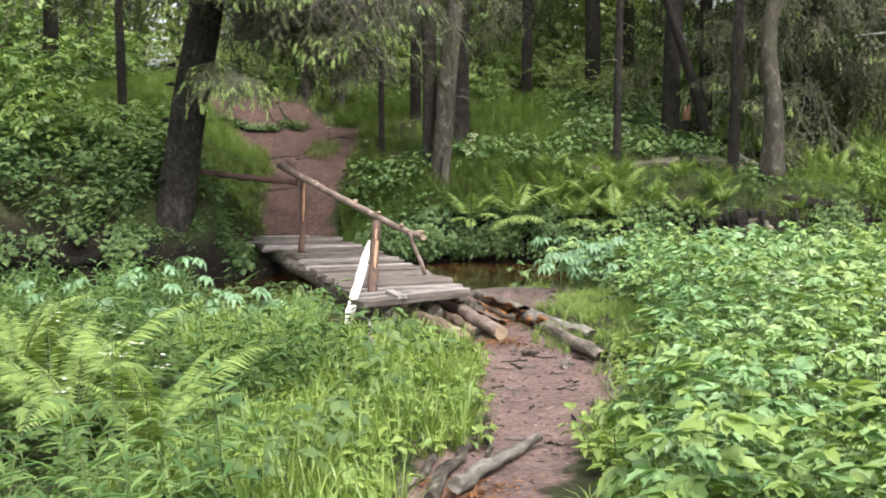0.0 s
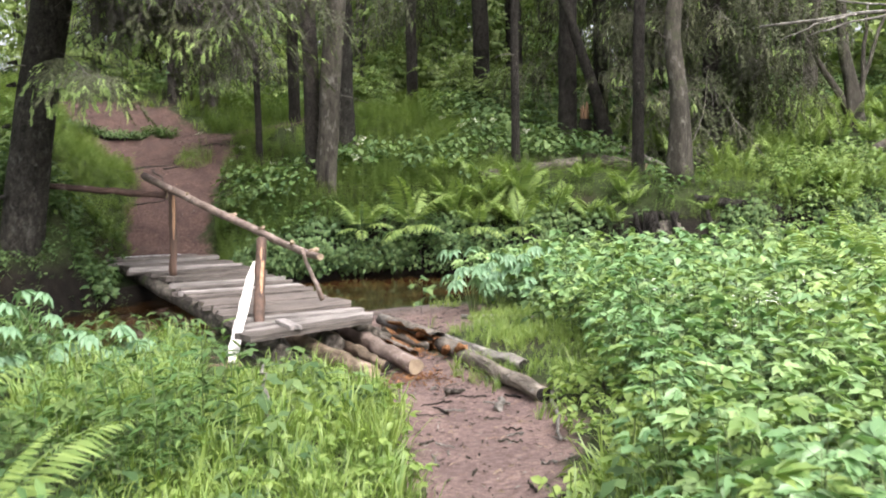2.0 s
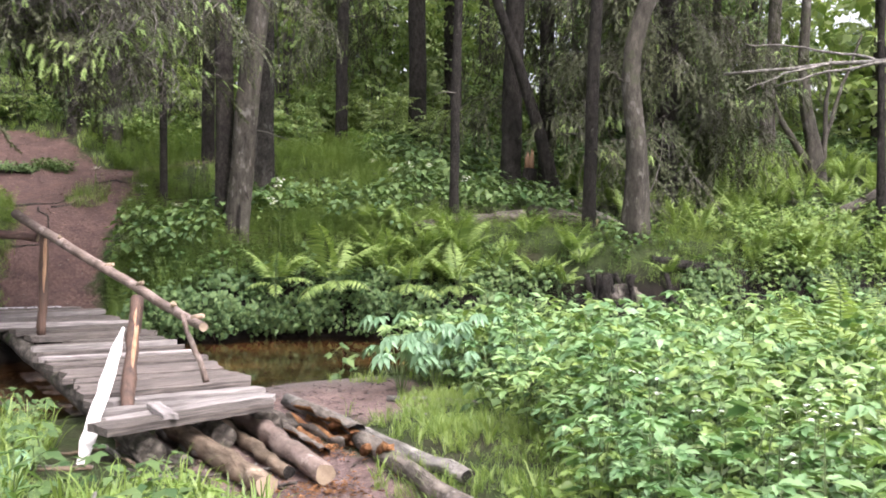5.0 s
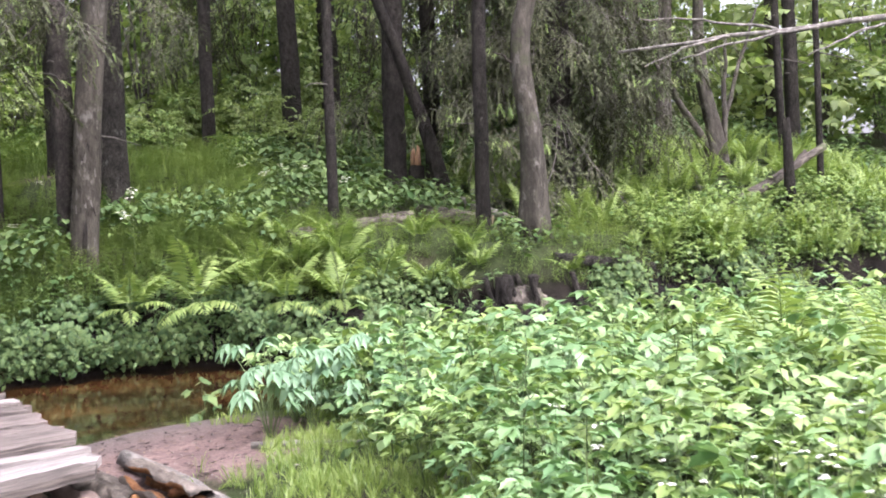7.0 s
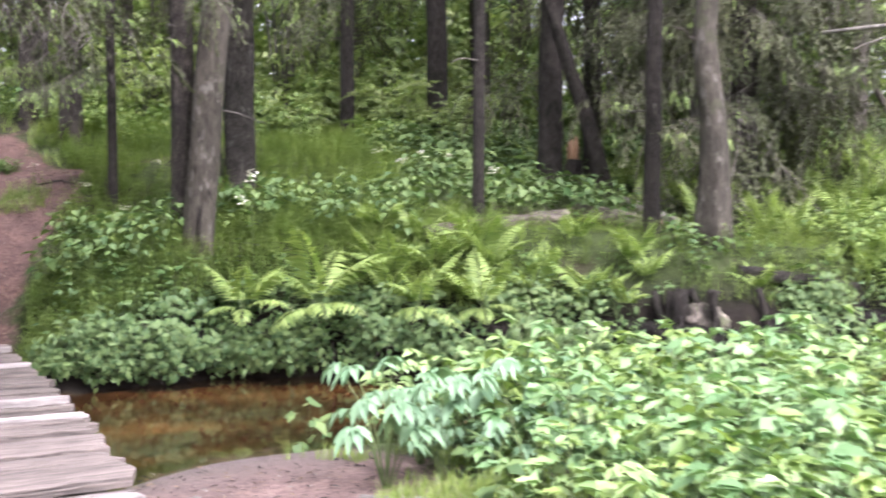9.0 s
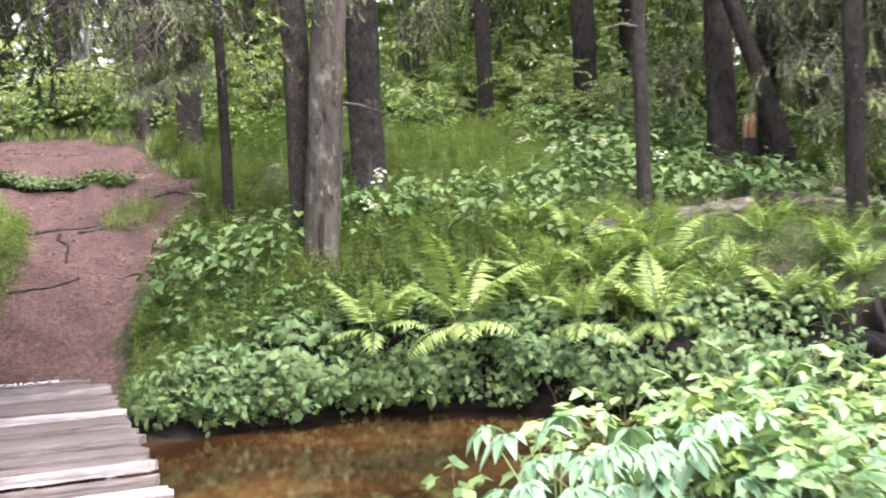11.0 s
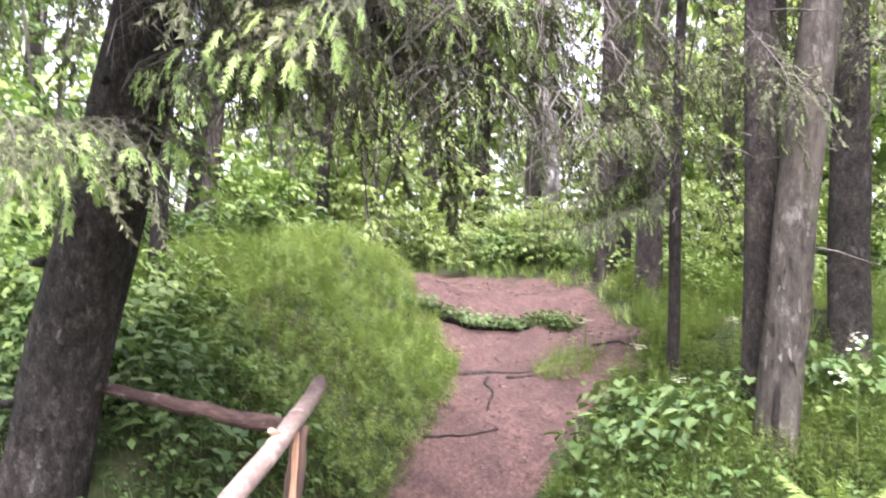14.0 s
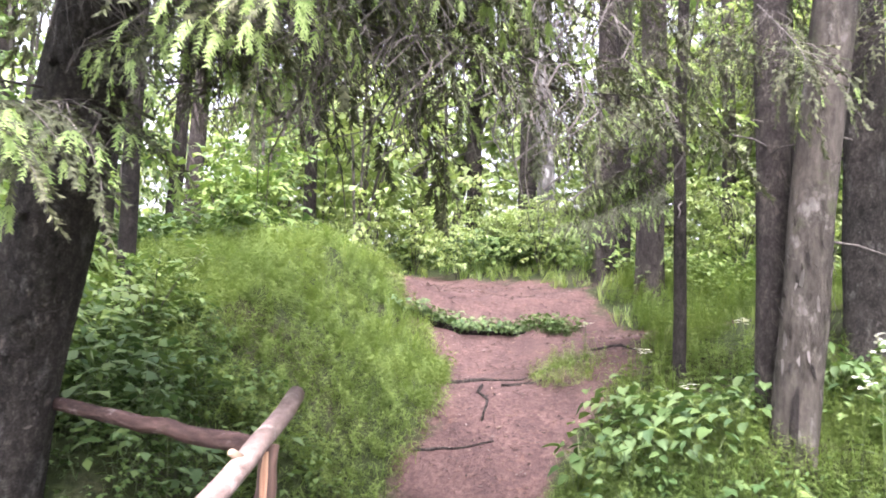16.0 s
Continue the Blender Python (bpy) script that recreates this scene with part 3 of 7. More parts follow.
    lay("loose_board", bm, PLANK_PALE, Matrix.Translation(deck(-0.8, -0.88, 0.052)) @ pose(0, 0, 0, 0, 0, math.degrees(math.atan2(DECK_E.y, DECK_E.x)) - 2), "short pale board lying loose on the deck")

    # posts
    def post(a, b, r, label, seed):
        bm = bmesh.new()
        a, b = Vector(a), Vector(b)
        n = 12
        tube(bm, bent(a, b, n, 0, 0.006, seed), [r * (1 + 0.08 * math.sin(k * 1.7)) for k in range(n)], 9, 0.12, seed)
        # split face of pale inner wood
        lay("post", bm, POSTWOOD, Matrix(), label)
        bm = bmesh.new()
        pts = bent(a.lerp(b, 0.42) + Vector((0.012, -r * 0.72, 0)), a.lerp(b, 0.97) + Vector((0.012, -r * 0.72, 0)), 6, 0, 0.003, seed + 1)
        tube(bm, pts, [0.006, r * 0.3, r * 0.42, r * 0.36, r * 0.44, r * 0.3], 7, 0.2, seed)
        lay("bare_wood", bm, SPLIT, Matrix(), "pale split face of the post")

    post((-1.76, 13.64, 0.06), (-1.73, 13.62, 0.985), 0.042, "brown debarked log post", 11)
    post((-0.68, 10.14, -0.25), (-0.65, 10.72, 0.65), 0.044, "reddish brown debarked log post", 12)
    # pole rail
    bm = bmesh.new()
    near, far, bow = Vector((-0.165, 9.22, 0.61)), Vector((-2.15, 14.5, 1.165)), Vector((-0.29, 10.59, 0.505))
    along = laid(near, far)
    curve = [near * (1 - u) ** 2 + bow * 2 * u * (1 - u) + far * u * u for u in np.linspace(0, 1, 22)]
    wobble = random.Random(5)
    tube(bm, [along.inverted() @ (p + Vector([wobble.uniform(-0.005, 0.005) for _ in range(3)])) for p in curve], np.linspace(0.024, 0.045, 22), 12, 0.05, 8, mat=0, cap_mat=1)
    lay("rail", bm, [BARK_RAIL, CUT], along, "long peeled pole handrail")
    for u, seed in ((0.12, 1), (0.3, 2), (0.46, 3), (0.63, 4), (0.8, 5)):
        bm = bmesh.new()
        p = curve[round(21 * u)] + Vector((0, 0, 0.02))
        d = Vector((math.sin(seed * 2.1) * 0.5 + 0.4, -0.6, 0.3)).normalized()
        tube(bm, [p, p + d * 0.05, p + d * 0.075], [0.024, 0.018, 0.012], 7, 0.15, seed)
        lay("branch_stub", bm, CUT, Matrix())
    bm = bmesh.new()
    a, b = Vector((-1.8, 13.7, 0.955)), Vector((-3.06, 13.85, 1.09))
    tube(bm, bent((0, 0, 0), (0, 0, (b - a).length), 10, 0, 0.008, 6), np.linspace(0.042, 0.034, 10), 10, 0.08, 9, cap_mat=1)
    lay("rail", bm, [BARK_SHORT, CUT], laid(a, b), "short peeled pole running from post to spruce trunk")
    bm = bmesh.new()
    tube(bm, bent(Vector((-0.3, 9.68, 0.64)), Vector((-0.16, 9.6, 0.26)), 8, 0, 0.01, 7), np.linspace(0.013, 0.019, 8), 8, 0.12, 10)
    lay("hanging_stick", bm, BARK_RAIL, Matrix(), "broken stick hanging from the handrail")
    return bridge


build_bridge()


# ---- trees: trunks ----
def trunk_mesh(base, top, r0, r1, rough, seed, curve=0.0, sides=18, flare=0.5, n=34):
    bm = bmesh.new()
    pts = bent(base, top, n, 0, 0.0, seed)
    rng = np.random.default_rng(seed)
    ph = rng.uniform(0, 6.28)
    for k, p in enumerate(pts):
        u = (k / (n - 1)) ** 1.7
        pts[k] = p = Vector(base).lerp(Vector(top), u)
        p += Vector((math.sin(u * 7 + ph) * curve, math.cos(u * 5 + ph) * curve * 0.5, 0)) * min(1, u * 4)
    radii = [r0 + (r1 - r0) * (k / (n - 1)) ** 1.7 for k in range(n)]
    # denser rings near the foot
    tube(bm, pts, radii, sides, rough, seed, flare=flare)
    return bm


def tree(name, x, y, r0, mat, label, category, top=9.0, lean=(0, 0), curve=0.03, rough=0.05, seed=1, r1=None, group="", sink=0.15, flare=0.5, stubs=5):
    z = height(x, y)
    t = empty(name, label, category, Matrix.Translation((x, y, z)), group)
    bm = trunk_mesh((0, 0, -sink), (lean[0] * top, lean[1] * top, top), r0, r1 or r0 * 0.6, rough, seed, curve, flare=flare)
    part("trunk", bm, mat, t)
    rng = random.Random(seed)
    for k in range(stubs):
        h = rng.uniform(1.2, 5.0)
        a, ln = rng.uniform(0, 6.28), rng.uniform(0.2, 0.8)
        bm = bmesh.new()
        p0 = Vector((lean[0] * h, lean[1] * h, h))
        p1 = p0 + Vector((math.cos(a) * ln, math.sin(a) * ln, rng.uniform(-0.35, 0.1) * ln))
        tube(bm, bent(p0, p1, 5, 0.03, 0.012, seed + k), np.linspace(0.011, 0.004, 5), 5, 0.1, k)
        part("dead_branch", bm, TWIG, t)
    return t


SPRUCE = tree("spruce_tree", -3.44, 13.75, 0.235, BARK_SPRUCE, "large leaning spruce with dark scaly bark beside the brook", "tree", 11, (0.16, 0.02), 0.05, 0.06, 21, flare=0.35, sink=0.55)
THIN_LEFT = tree("young_spruce", -4.7, 16.2, 0.07, BARK_DARK, "thin dark young spruce trunk among bushes", "tree", 8, (0.01, 0), 0.03, 0.04, 22)
BIRCH = tree("grey_tree", -0.06, 16.88, 0.15, BARK_GREY, "leaning grey-barked tree with a scarred rotten foot", "tree", 10, (0.09, 0.02), 0.03, 0.07, 23, 0.115, flare=0.25)
TWIN = tree("dark_tree", -0.2, 17.15, 0.115, BARK_PINE, "straight dark trunk close behind the leaning grey tree", "tree", 10, (0.0, 0.0), 0.02, 0.05, 24, 0.09)
TREE_K = tree("spruce_tree", 0.28, 18.75, 0.175, BARK_SPRUCE, "stout dark spruce trunk on the slope", "tree", 11, (-0.005, 0), 0.03, 0.06, 25)
THIN = tree("young_spruce", -1.0, 18.1, 0.052, BARK_DARK, "thin straight dark trunk beside the path", "tree", 8, (0.005, 0), 0.02, 0.05, 26)
for x, y, r, mt, lean, lab, seed in (
    (-2.66, 21.9, 0.125, BARK_PINE, (-0.01, 0), "grey-brown trunk at the top of the path", 31),
    (-2.04, 21.45, 0.155, BARK_PINE, (0.012, 0), "stout grey-brown trunk at the top of the path", 32),
    (-5.4, 24.6, 0.12, BARK_DARK, (0, 0), "straight dark trunk behind the path's crest", 33),
    (-4.35, 24.0, 0.13, BARK_DARK, (-0.015, 0), "dark trunk beside a pale birch", 34),
    (-4.0, 23.8, 0.13, BARK_BIRCH, (-0.02, 0), "pale birch trunk with dark marks", 35),
    (-1.72, 24.6, 0.1, BARK_PINE, (0, 0), "slender brown trunk deep in the wood", 36),
    (-10.1, 24.1, 0.15, BARK_PINE, (0.01, 0), "reddish pine trunk behind bushes", 37),
    (3.03, 22.3, 0.165, BARK_DARK, (0, 0), "straight dark trunk on the far slope", 38),
    (3.98, 24.0, 0.18, BARK_DARK, (0.0, 0), "straight dark trunk deeper on the slope", 39),
    (2.72, 17.2, 0.064, BARK_DARK, (0.01, 0), "thin dark trunk at the far bank", 40),
    (4.0, 19.4, 0.16, BARK_DARK, (0.005, 0), "dark spruce trunk by a broken stump", 41),
    (4.52, 17.15, 0.09, BARK_DARK, (0.025, 0), "slim dark trunk leaning over the bank", 43),
    (2.2, 27.5, 0.16, BARK_DARK, (0, 0), "dark trunk deep in the wood", 45),
    (5.2, 27.0, 0.13, BARK_PINE, (0, 0), "brown trunk deep in the wood", 46),
    (0.9, 26.0, 0.1, BARK_PINE, (0.01, 0), "slender trunk deep in the wood", 47),
    (-0.3, 28.5, 0.15, BARK_PINE, (0, 0), "trunk deep in the wood", 48),
    (6.8, 24.5, 0.12, BARK_DARK, (0.02, 0), "dark trunk deep in the wood", 49),
    (-7.2, 26.5, 0.14, BARK_PINE, (0, 0), "pine trunk behind the bushes", 50),
    (-8.3, 21.3, 0.1, BARK_DARK, (0.02, 0), "dark trunk behind the bushes", 51),
    (10.08, 18.42, 0.05, BARK_DARK, (0.01, 0), "slim dark stem holding up the fallen trunk", 59),
    (8.75, 22.8, 0.09, BARK_DARK, (0.02, 0), "slim dark trunk at the clearing's edge", 60),
    (10.9, 20.6, 0.07, BARK_DARK, (-0.02, 0), "dark trunk at the clearing's edge", 62),
    (11.9, 21.8, 0.13, BARK_DARK, (0.0, 0), "stout dark trunk behind the clearing", 63),
    (10.2, 24.4, 0.14, BARK_DARK, (0.01, 0), "dark trunk deep behind the clearing", 64),
    (12.9, 24.0, 0.15, BARK_PINE, (0.0, 0), "brown trunk deep behind the clearing", 65),
    (8.4, 27.0, 0.14, BARK_DARK, (-0.03, 0), "dark trunk at the clearing's edge", 52),
    (-6.4, 30, 0.15, BARK_DARK, (0, 0), "dark trunk far off in the wood", 53),
    (-2.9, 29.5, 0.14, BARK_DARK, (0.01, 0), "dark trunk far off in the wood", 54),
    (-12.5, 19.5, 0.13, BARK_DARK, (0, 0), "dark trunk among bushes", 55),
    (3.1, 31, 0.16, BARK_DARK, (0, 0), "dark trunk far off in the wood", 56),
    (6.4, 31.5, 0.15, BARK_PINE, (0, 0), "trunk far off in the wood", 57),
):
    tree("forest_tree", x, y, r, mt, lab, "tree", 10.5, lean, 0.03, 0.06, seed, group="trees of the wood")


# ---- foliage: small shapes laid out many times into one mesh ----
class Soup:
    def __init__(self):
        self.v, self.f, self.m, self.n = [], [], [], 0

    def add(self, shape, mats):
        """shape: vertices, triangles, material numbers; mats: k poses as 3 x 4 arrays."""
        v, f, m = shape
        mats = np.asarray(mats, float).reshape(-1, 3, 4)
        out = np.einsum("kij,nj->kni", mats[:, :, :3], v) + mats[:, None, :, 3]
        k = len(mats)
        self.v.append(out.reshape(-1, 3))
        self.f.append((f[None] + (self.n + np.arange(k) * len(v))[:, None, None]).reshape(-1, 3))
        self.m.append(np.tile(m, k))
        self.n += k * len(v)

    def shape(self):
        return np.concatenate(self.v), np.concatenate(self.f), np.concatenate(self.m)

    def mesh(self, name, materials):
        v, f, m = self.shape()
        me = bpy.data.meshes.new(name)
        me.vertices.add(len(v))
        me.vertices.foreach_set("co", v.astype(np.float32).ravel())
        me.loops.add(len(f) * 3)
        me.loops.foreach_set("vertex_index", f.astype(np.int32).ravel())
        me.polygons.add(len(f))
        me.polygons.foreach_set("loop_start", np.arange(len(f), dtype=np.int32) * 3)
        me.polygons.foreach_set("material_index", m.astype(np.int32))
        for mt in materials:
            me.materials.append(mt)
        me.update(calc_edges=True)
        return me


def rot(yaw=0.0, pitch=0.0, roll=0.0):
    """Turns by arrays of angles: about x by roll, then y by pitch, then z by yaw."""
    yaw, pitch, roll = np.broadcast_arrays(np.atleast_1d(yaw), np.atleast_1d(pitch), np.atleast_1d(roll))
    cz, sz, cy, sy, cx, sx = np.cos(yaw), np.sin(yaw), np.cos(pitch), np.sin(pitch), np.cos(roll), np.sin(roll)
    r = np.empty((len(yaw), 3, 3))
    r[:, 0] = np.stack([cz * cy, cz * sy * sx - sz * cx, cz * sy * cx + sz * sx], -1)
    r[:, 1] = np.stack([sz * cy, sz * sy * sx + cz * cx, sz * sy * cx - cz * sx], -1)
    r[:, 2] = np.stack([-sy, cy * sx, cy * cx], -1)
    return r


def poses(places, yaw=0.0, pitch=0.0, roll=0.0, size=1.0):
    places = np.asarray(places, float).reshape(-1, 3)
    k = len(places)
    r = rot(np.broadcast_to(yaw, k), np.broadcast_to(pitch, k), np.broadcast_to(roll, k)) * np.broadcast_to(size, k)[:, None, None]
    return np.concatenate([r, places[:, :, None]], 2)


def leaf(length, width, droop=0.25, fold=0.15, mat=0):
    """One oval leaf along +x, folded along its midrib and drooping to its pointed tip."""
    w, d, up = width / 2, -droop * length, (fold + 0.22) * width / 2
    v = [(0, 0, 0), (0.5 * length, 0, d * 0.3), (length, 0, d)]
    for side in (1, -1):
        v += [(0.2 * length, side * 0.78 * w, d * 0.05 + up), (0.56 * length, side * w, d * 0.33 + up), (0.8 * length, side * 0.5 * w, d * 0.66 + 0.5 * up)]
    f = [(0, 1, 3), (3, 1, 4), (4, 1, 5), (5, 1, 2), (0, 6, 1), (6, 7, 1), (7, 8, 1), (8, 2, 1)]
    return np.array(v, float), np.array(f), np.full(len(f), mat)


def toothed_leaf(length, width, droop=0.25, fold=0.15, mat=0):
    """A leaf with a coarsely toothed edge, folded along its midrib."""
    w, d, up = width / 2, -droop * length, (fold + 0.2) * width / 2
    v = [(0, 0, 0), (0.5 * length, 0, d * 0.3), (length, 0, d)]
    for side in (1, -1):
        v += [(a * length, side * b * w, d * a * a + up * b) for a, b in ((0.14, 0.7), (0.42, 1.05), (0.48, 0.7), (0.72, 0.75), (0.76, 0.42))]
    f = [(0, 1, 3), (3, 1, 4), (4, 1, 5), (5, 1, 6), (6, 1, 7), (7, 1, 2), (0, 8, 1), (8, 9, 1), (9, 10, 1), (10, 11, 1), (11, 12, 1), (12, 2, 1)]
    return np.array(v, float), np.array(f), np.full(len(f), mat)


def flat_leaf(length, width, droop=0.3, mat=0):
    """A cheap leaf: two triangles each side of a bend."""
    v = np.array([(0, 0, 0), (length * 0.45, width / 2, -droop * length * 0.15), (length * 0.45, -width / 2, -droop * length * 0.15), (length, 0, -droop * length)])
    return v, np.array([(0, 2, 1), (1, 2, 3)]), np.full(2, mat)


def stalk(points, width, mat=0, round_=False):
    """A thin stalk along points: a three-sided one, or a flat strip."""
    pts = np.asarray(points, float)
    ways = ((0, 1), (2.1, 1), (4.2, 1)) if round_ else ((0.8, 1), (3.94, 1))
    n = len(ways)
    v, f = [], []
    for k, p in enumerate(pts):
        w = width * (1 - 0.5 * k / (len(pts) - 1))
        for a, _ in ways:
            v.append(p + (w * math.cos(a), w * math.sin(a), 0))
    for k in range(len(pts) - 1):
        for a in range(n if n > 2 else 1):
            b = (a + 1) % n
            f += [(n * k + a, n * k + b, n * k + n + b), (n * k + a, n * k + n + b, n * k + n + a)]
    return np.array(v), np.array(f), np.full(len(f), mat)


def herb_shape(rng, tall=0.5, leaves=6, leaflets=5, size=0.11, wide=0.5, mat_leaf=0, mat_stem=1, cheap=False, toothed=False):
    """A herb: an upright stem with compound leaves held out flat near the top."""
    s = Soup()
    bend = rng.uniform(-0.06, 0.06, 2)
    top = np.array([bend[0], bend[1], tall])
    s.add(stalk([(0, 0, -0.05), top * (0.5, 0.5, 0.55), top], 0.004, mat_stem), poses([(0, 0, 0)]))
    for k in range(leaves):
        u = 0.3 + 0.7 * (k + 0.6) / leaves
        a = k * 2.4 + rng.uniform(-0.4, 0.4)
        p0 = top * u
        reach = tall * rng.uniform(0.22, 0.42) * (1.15 - 0.5 * u)
        p1 = p0 + np.array([math.cos(a) * reach, math.sin(a) * reach, reach * rng.uniform(0.15, 0.6)])
        s.add(stalk([p0, p1], 0.0025, mat_stem), poses([(0, 0, 0)]))
        fan = np.linspace(-1.25, 1.25, leaflets) if leaflets > 1 else np.zeros(1)
        for g, off in enumerate(fan):
            ln = size * rng.uniform(0.8, 1.2) * (1.15 - 0.3 * abs(off))
            s.add(flat_leaf(ln, ln * wide * 1.15, rng.uniform(0.1, 0.5), mat_leaf) if cheap else (toothed_leaf if toothed else leaf)(ln, ln * wide, rng.uniform(0.05, 0.35), 0.2, mat_leaf), poses([p1], a + off + rng.uniform(-0.2, 0.2), rng.uniform(-0.3, 0.35), rng.uniform(-0.4, 0.4)))
    return s.shape()


def spire_shape(rng, tall=0.6, pairs=9, size=0.1, wide=0.24):
    """A single stem with narrow leaves all the way up, as willowherb has."""
    s = Soup()
    top = np.array([rng.uniform(-0.08, 0.08), rng.uniform(-0.08, 0.08), tall])
    s.add(stalk([(0, 0, -0.05), top * 0.5, top], 0.004, 1), poses([(0, 0, 0)]))
    for k in range(pairs * 2):
        u = 0.2 + 0.8 * k / (pairs * 2 - 1)
        ln = size * (1.15 - 0.5 * u) * rng.uniform(0.8, 1.2)
        s.add(leaf(ln, ln * wide, rng.uniform(0.1, 0.45), 0.2, 0), poses([top * u], k * 2.4 + rng.uniform(-0.3, 0.3), rng.uniform(-0.7, -0.15), 0))
    return s.shape()


def broad_shape(rng, tall=0.3, leaves=8, size=0.16, wide=0.6):
    """Broad oval leaves on long stalks from the ground."""
    s = Soup()
    for k in range(leaves):
        a = k * 2.4 + rng.uniform(-0.4, 0.4)
        h, r = tall * rng.uniform(0.45, 1.1), tall * rng.uniform(0.25, 0.7)
        p1 = np.array([math.cos(a) * r, math.sin(a) * r, h])
        s.add(stalk([(0, 0, -0.04), p1 * (0.5, 0.5, 0.65), p1], 0.003, 1), poses([(0, 0, 0)]))
        ln = size * rng.uniform(0.7, 1.15)
        s.add(leaf(ln, ln * wide * rng.uniform(0.85, 1.15), rng.uniform(0.1, 0.45), 0.18, 0), poses([p1], a + rng.uniform(-0.5, 0.5), rng.uniform(-0.15, 0.35), rng.uniform(-0.3, 0.3)))
    return s.shape()


def grass_shape(rng, blades=9, tall=0.28, width=0.006, spread=0.05, lean=0.5):
    s = Soup()
    for k in range(blades):
        a, h = rng.uniform(0, 6.28), tall * rng.uniform(0.6, 1.2)
        d = np.array([math.cos(a), math.sin(a), 0])
        side = np.array([-d[1], d[0], 0]) * width
        b = d * rng.uniform(0, spread)
        q = lean * rng.uniform(0.3, 1.2) * h
        p = [b + (0, 0, -0.03), b + d * q * 0.2 + (0, 0, h * 0.5), b + d * q * 0.55 + (0, 0, h * 0.85), b + d * q + (0, 0, h * 0.92)]
        v = np.array([p[0] - side, p[0] + side, p[1] - side, p[1] + side, p[2] - side * 0.7, p[2] + side * 0.7, p[3]])
        s.add((v, np.array([(0, 1, 3), (0, 3, 2), (2, 3, 5), (2, 5, 4), (4, 5, 6)]), np.zeros(5, int)), poses([(0, 0, 0)]))
    return s.shape()


def horsetail_shape(rng, tall=0.3, whorls=5, arms=6, reach=0.12):
    """Wood horsetail: tiers of hair-thin arching arms round a stem."""
    s = Soup()
    s.add(stalk([(0, 0, -0.04), (0.005, 0, tall * 0.5), (0, 0.01, tall)], 0.0018, 0), poses([(0, 0, 0)]))
    v, f = [], []
    for k in range(whorls):
        u = 0.2 + 0.8 * k / (whorls - 1)
        r = reach * (1.1 - 0.7 * u) * rng.uniform(0.85, 1.15)
        for g in range(arms):
            a = g * 6.283 / arms + k * 0.5 + rng.uniform(-0.3, 0.3)
            d, side = np.array([math.cos(a), math.sin(a), 0]), np.array([-math.sin(a), math.cos(a), 0]) * 0.0031
            p = np.array([0, 0, tall * u])
            v += [p - side, p + side, p + d * r + (0, 0, r * rng.uniform(-0.45, 0.35))]
            f.append((len(v) - 3, len(v) - 2, len(v) - 1))
    s.add((np.array(v), np.array(f), np.zeros(len(f), int)), poses([(0, 0, 0)]))
    return s.shape()


def frond_shape(rng, length=0.7, pairs=20, width=0.2, rise=65.0, fall=-25.0):
    """A fern frond that starts at a steep angle and arches over, with two rows of pinnae."""
    s = Soup()
    us = np.linspace(0, 1, 13)
    ang = np.radians(rise + (fall - rise) * us**1.3)
    step = length / 12
    line = np.zeros((13, 3))
    line[1:, 0], line[1:, 2] = np.cumsum(np.cos(ang[:-1])) * step, np.cumsum(np.sin(ang[:-1])) * step
    s.add(stalk(line, 0.005, 1), poses([(0, 0, 0)]))
    for k in range(pairs):
        u = 0.16 + 0.84 * k / pairs
        p = np.array([np.interp(u, us, line[:, n]) for n in range(3)])
        w = width * math.sin(math.pi * min(1, 0.14 + u * 0.9)) ** 0.8 * (1 if u < 0.6 else 1 - 0.6 * (u - 0.6))
        tilt = -float(np.interp(u, us, ang))
        for sgn in (1, -1):
            a = sgn * (1.25 - 0.35 * u)
            s.add(flat_leaf(w * rng.uniform(0.9, 1.1), w * 0.15 + 0.006, rng.uniform(0.15, 0.5), 0), _along(p, a + rng.uniform(-0.08, 0.08), tilt + rng.uniform(-0.15, 0.15)))
    return s.shape()


def _along(p, a, tilt):
    """Pose of a pinna at p: turned by a about the frond's normal, the frond itself tilted."""
    r = rot(0, tilt, 0)[0] @ rot(a, 0.12, 0)[0]
    return np.concatenate([r, p[:, None]], 1)[None]


def scatter(rng, count, x0, x1, y0, y1, ok):
    """Places on the ground inside a box where ok(x, y, trod, z) holds."""
    x, y = rng.uniform(x0, x1, count), rng.uniform(y0, y1, count)
    z, trod = land(x, y)[:2]
    keep = ok(x, y, trod, z)
    return np.stack([x, y, z], -1)[keep]


def sown(name, shapes, places, materials, rng, label, category, low=0.75, high=1.25, tilt=0.15):
    s = Soup()
    pick = rng.integers(0, len(shapes), len(places))
    for n, sh in enumerate(shapes):
        some = places[pick == n]
        if len(some):
            s.add(sh, poses(some, rng.uniform(0, 6.28, len(some)), rng.normal(0, tilt, len(some)), rng.normal(0, tilt, len(some)), rng.uniform(low, high, len(some))))
    return tagged(new(name, s.mesh(name, materials)), label, category, kind="stuff")


R = np.random.default_rng(5)


FERN_SPOTS = [(-2.15, 5.9, 1.45), (-1.8, 5.3, 1.5), (-1.42, 5.25, 1.25), (-2.35, 5.1, 1.4), (-1.3, 4.75, 0.85), (-2.6, 6.6, 1.4), (-3.0, 5.9, 1.3)]


def off_ferns(x, y, gap=0.6):
    return np.min([np.hypot(x - a, y - b) for a, b, _ in FERN_SPOTS], axis=0) > gap


def yn_of(x):
    return np.interp(x, NEAR_X, NEAR_Y)


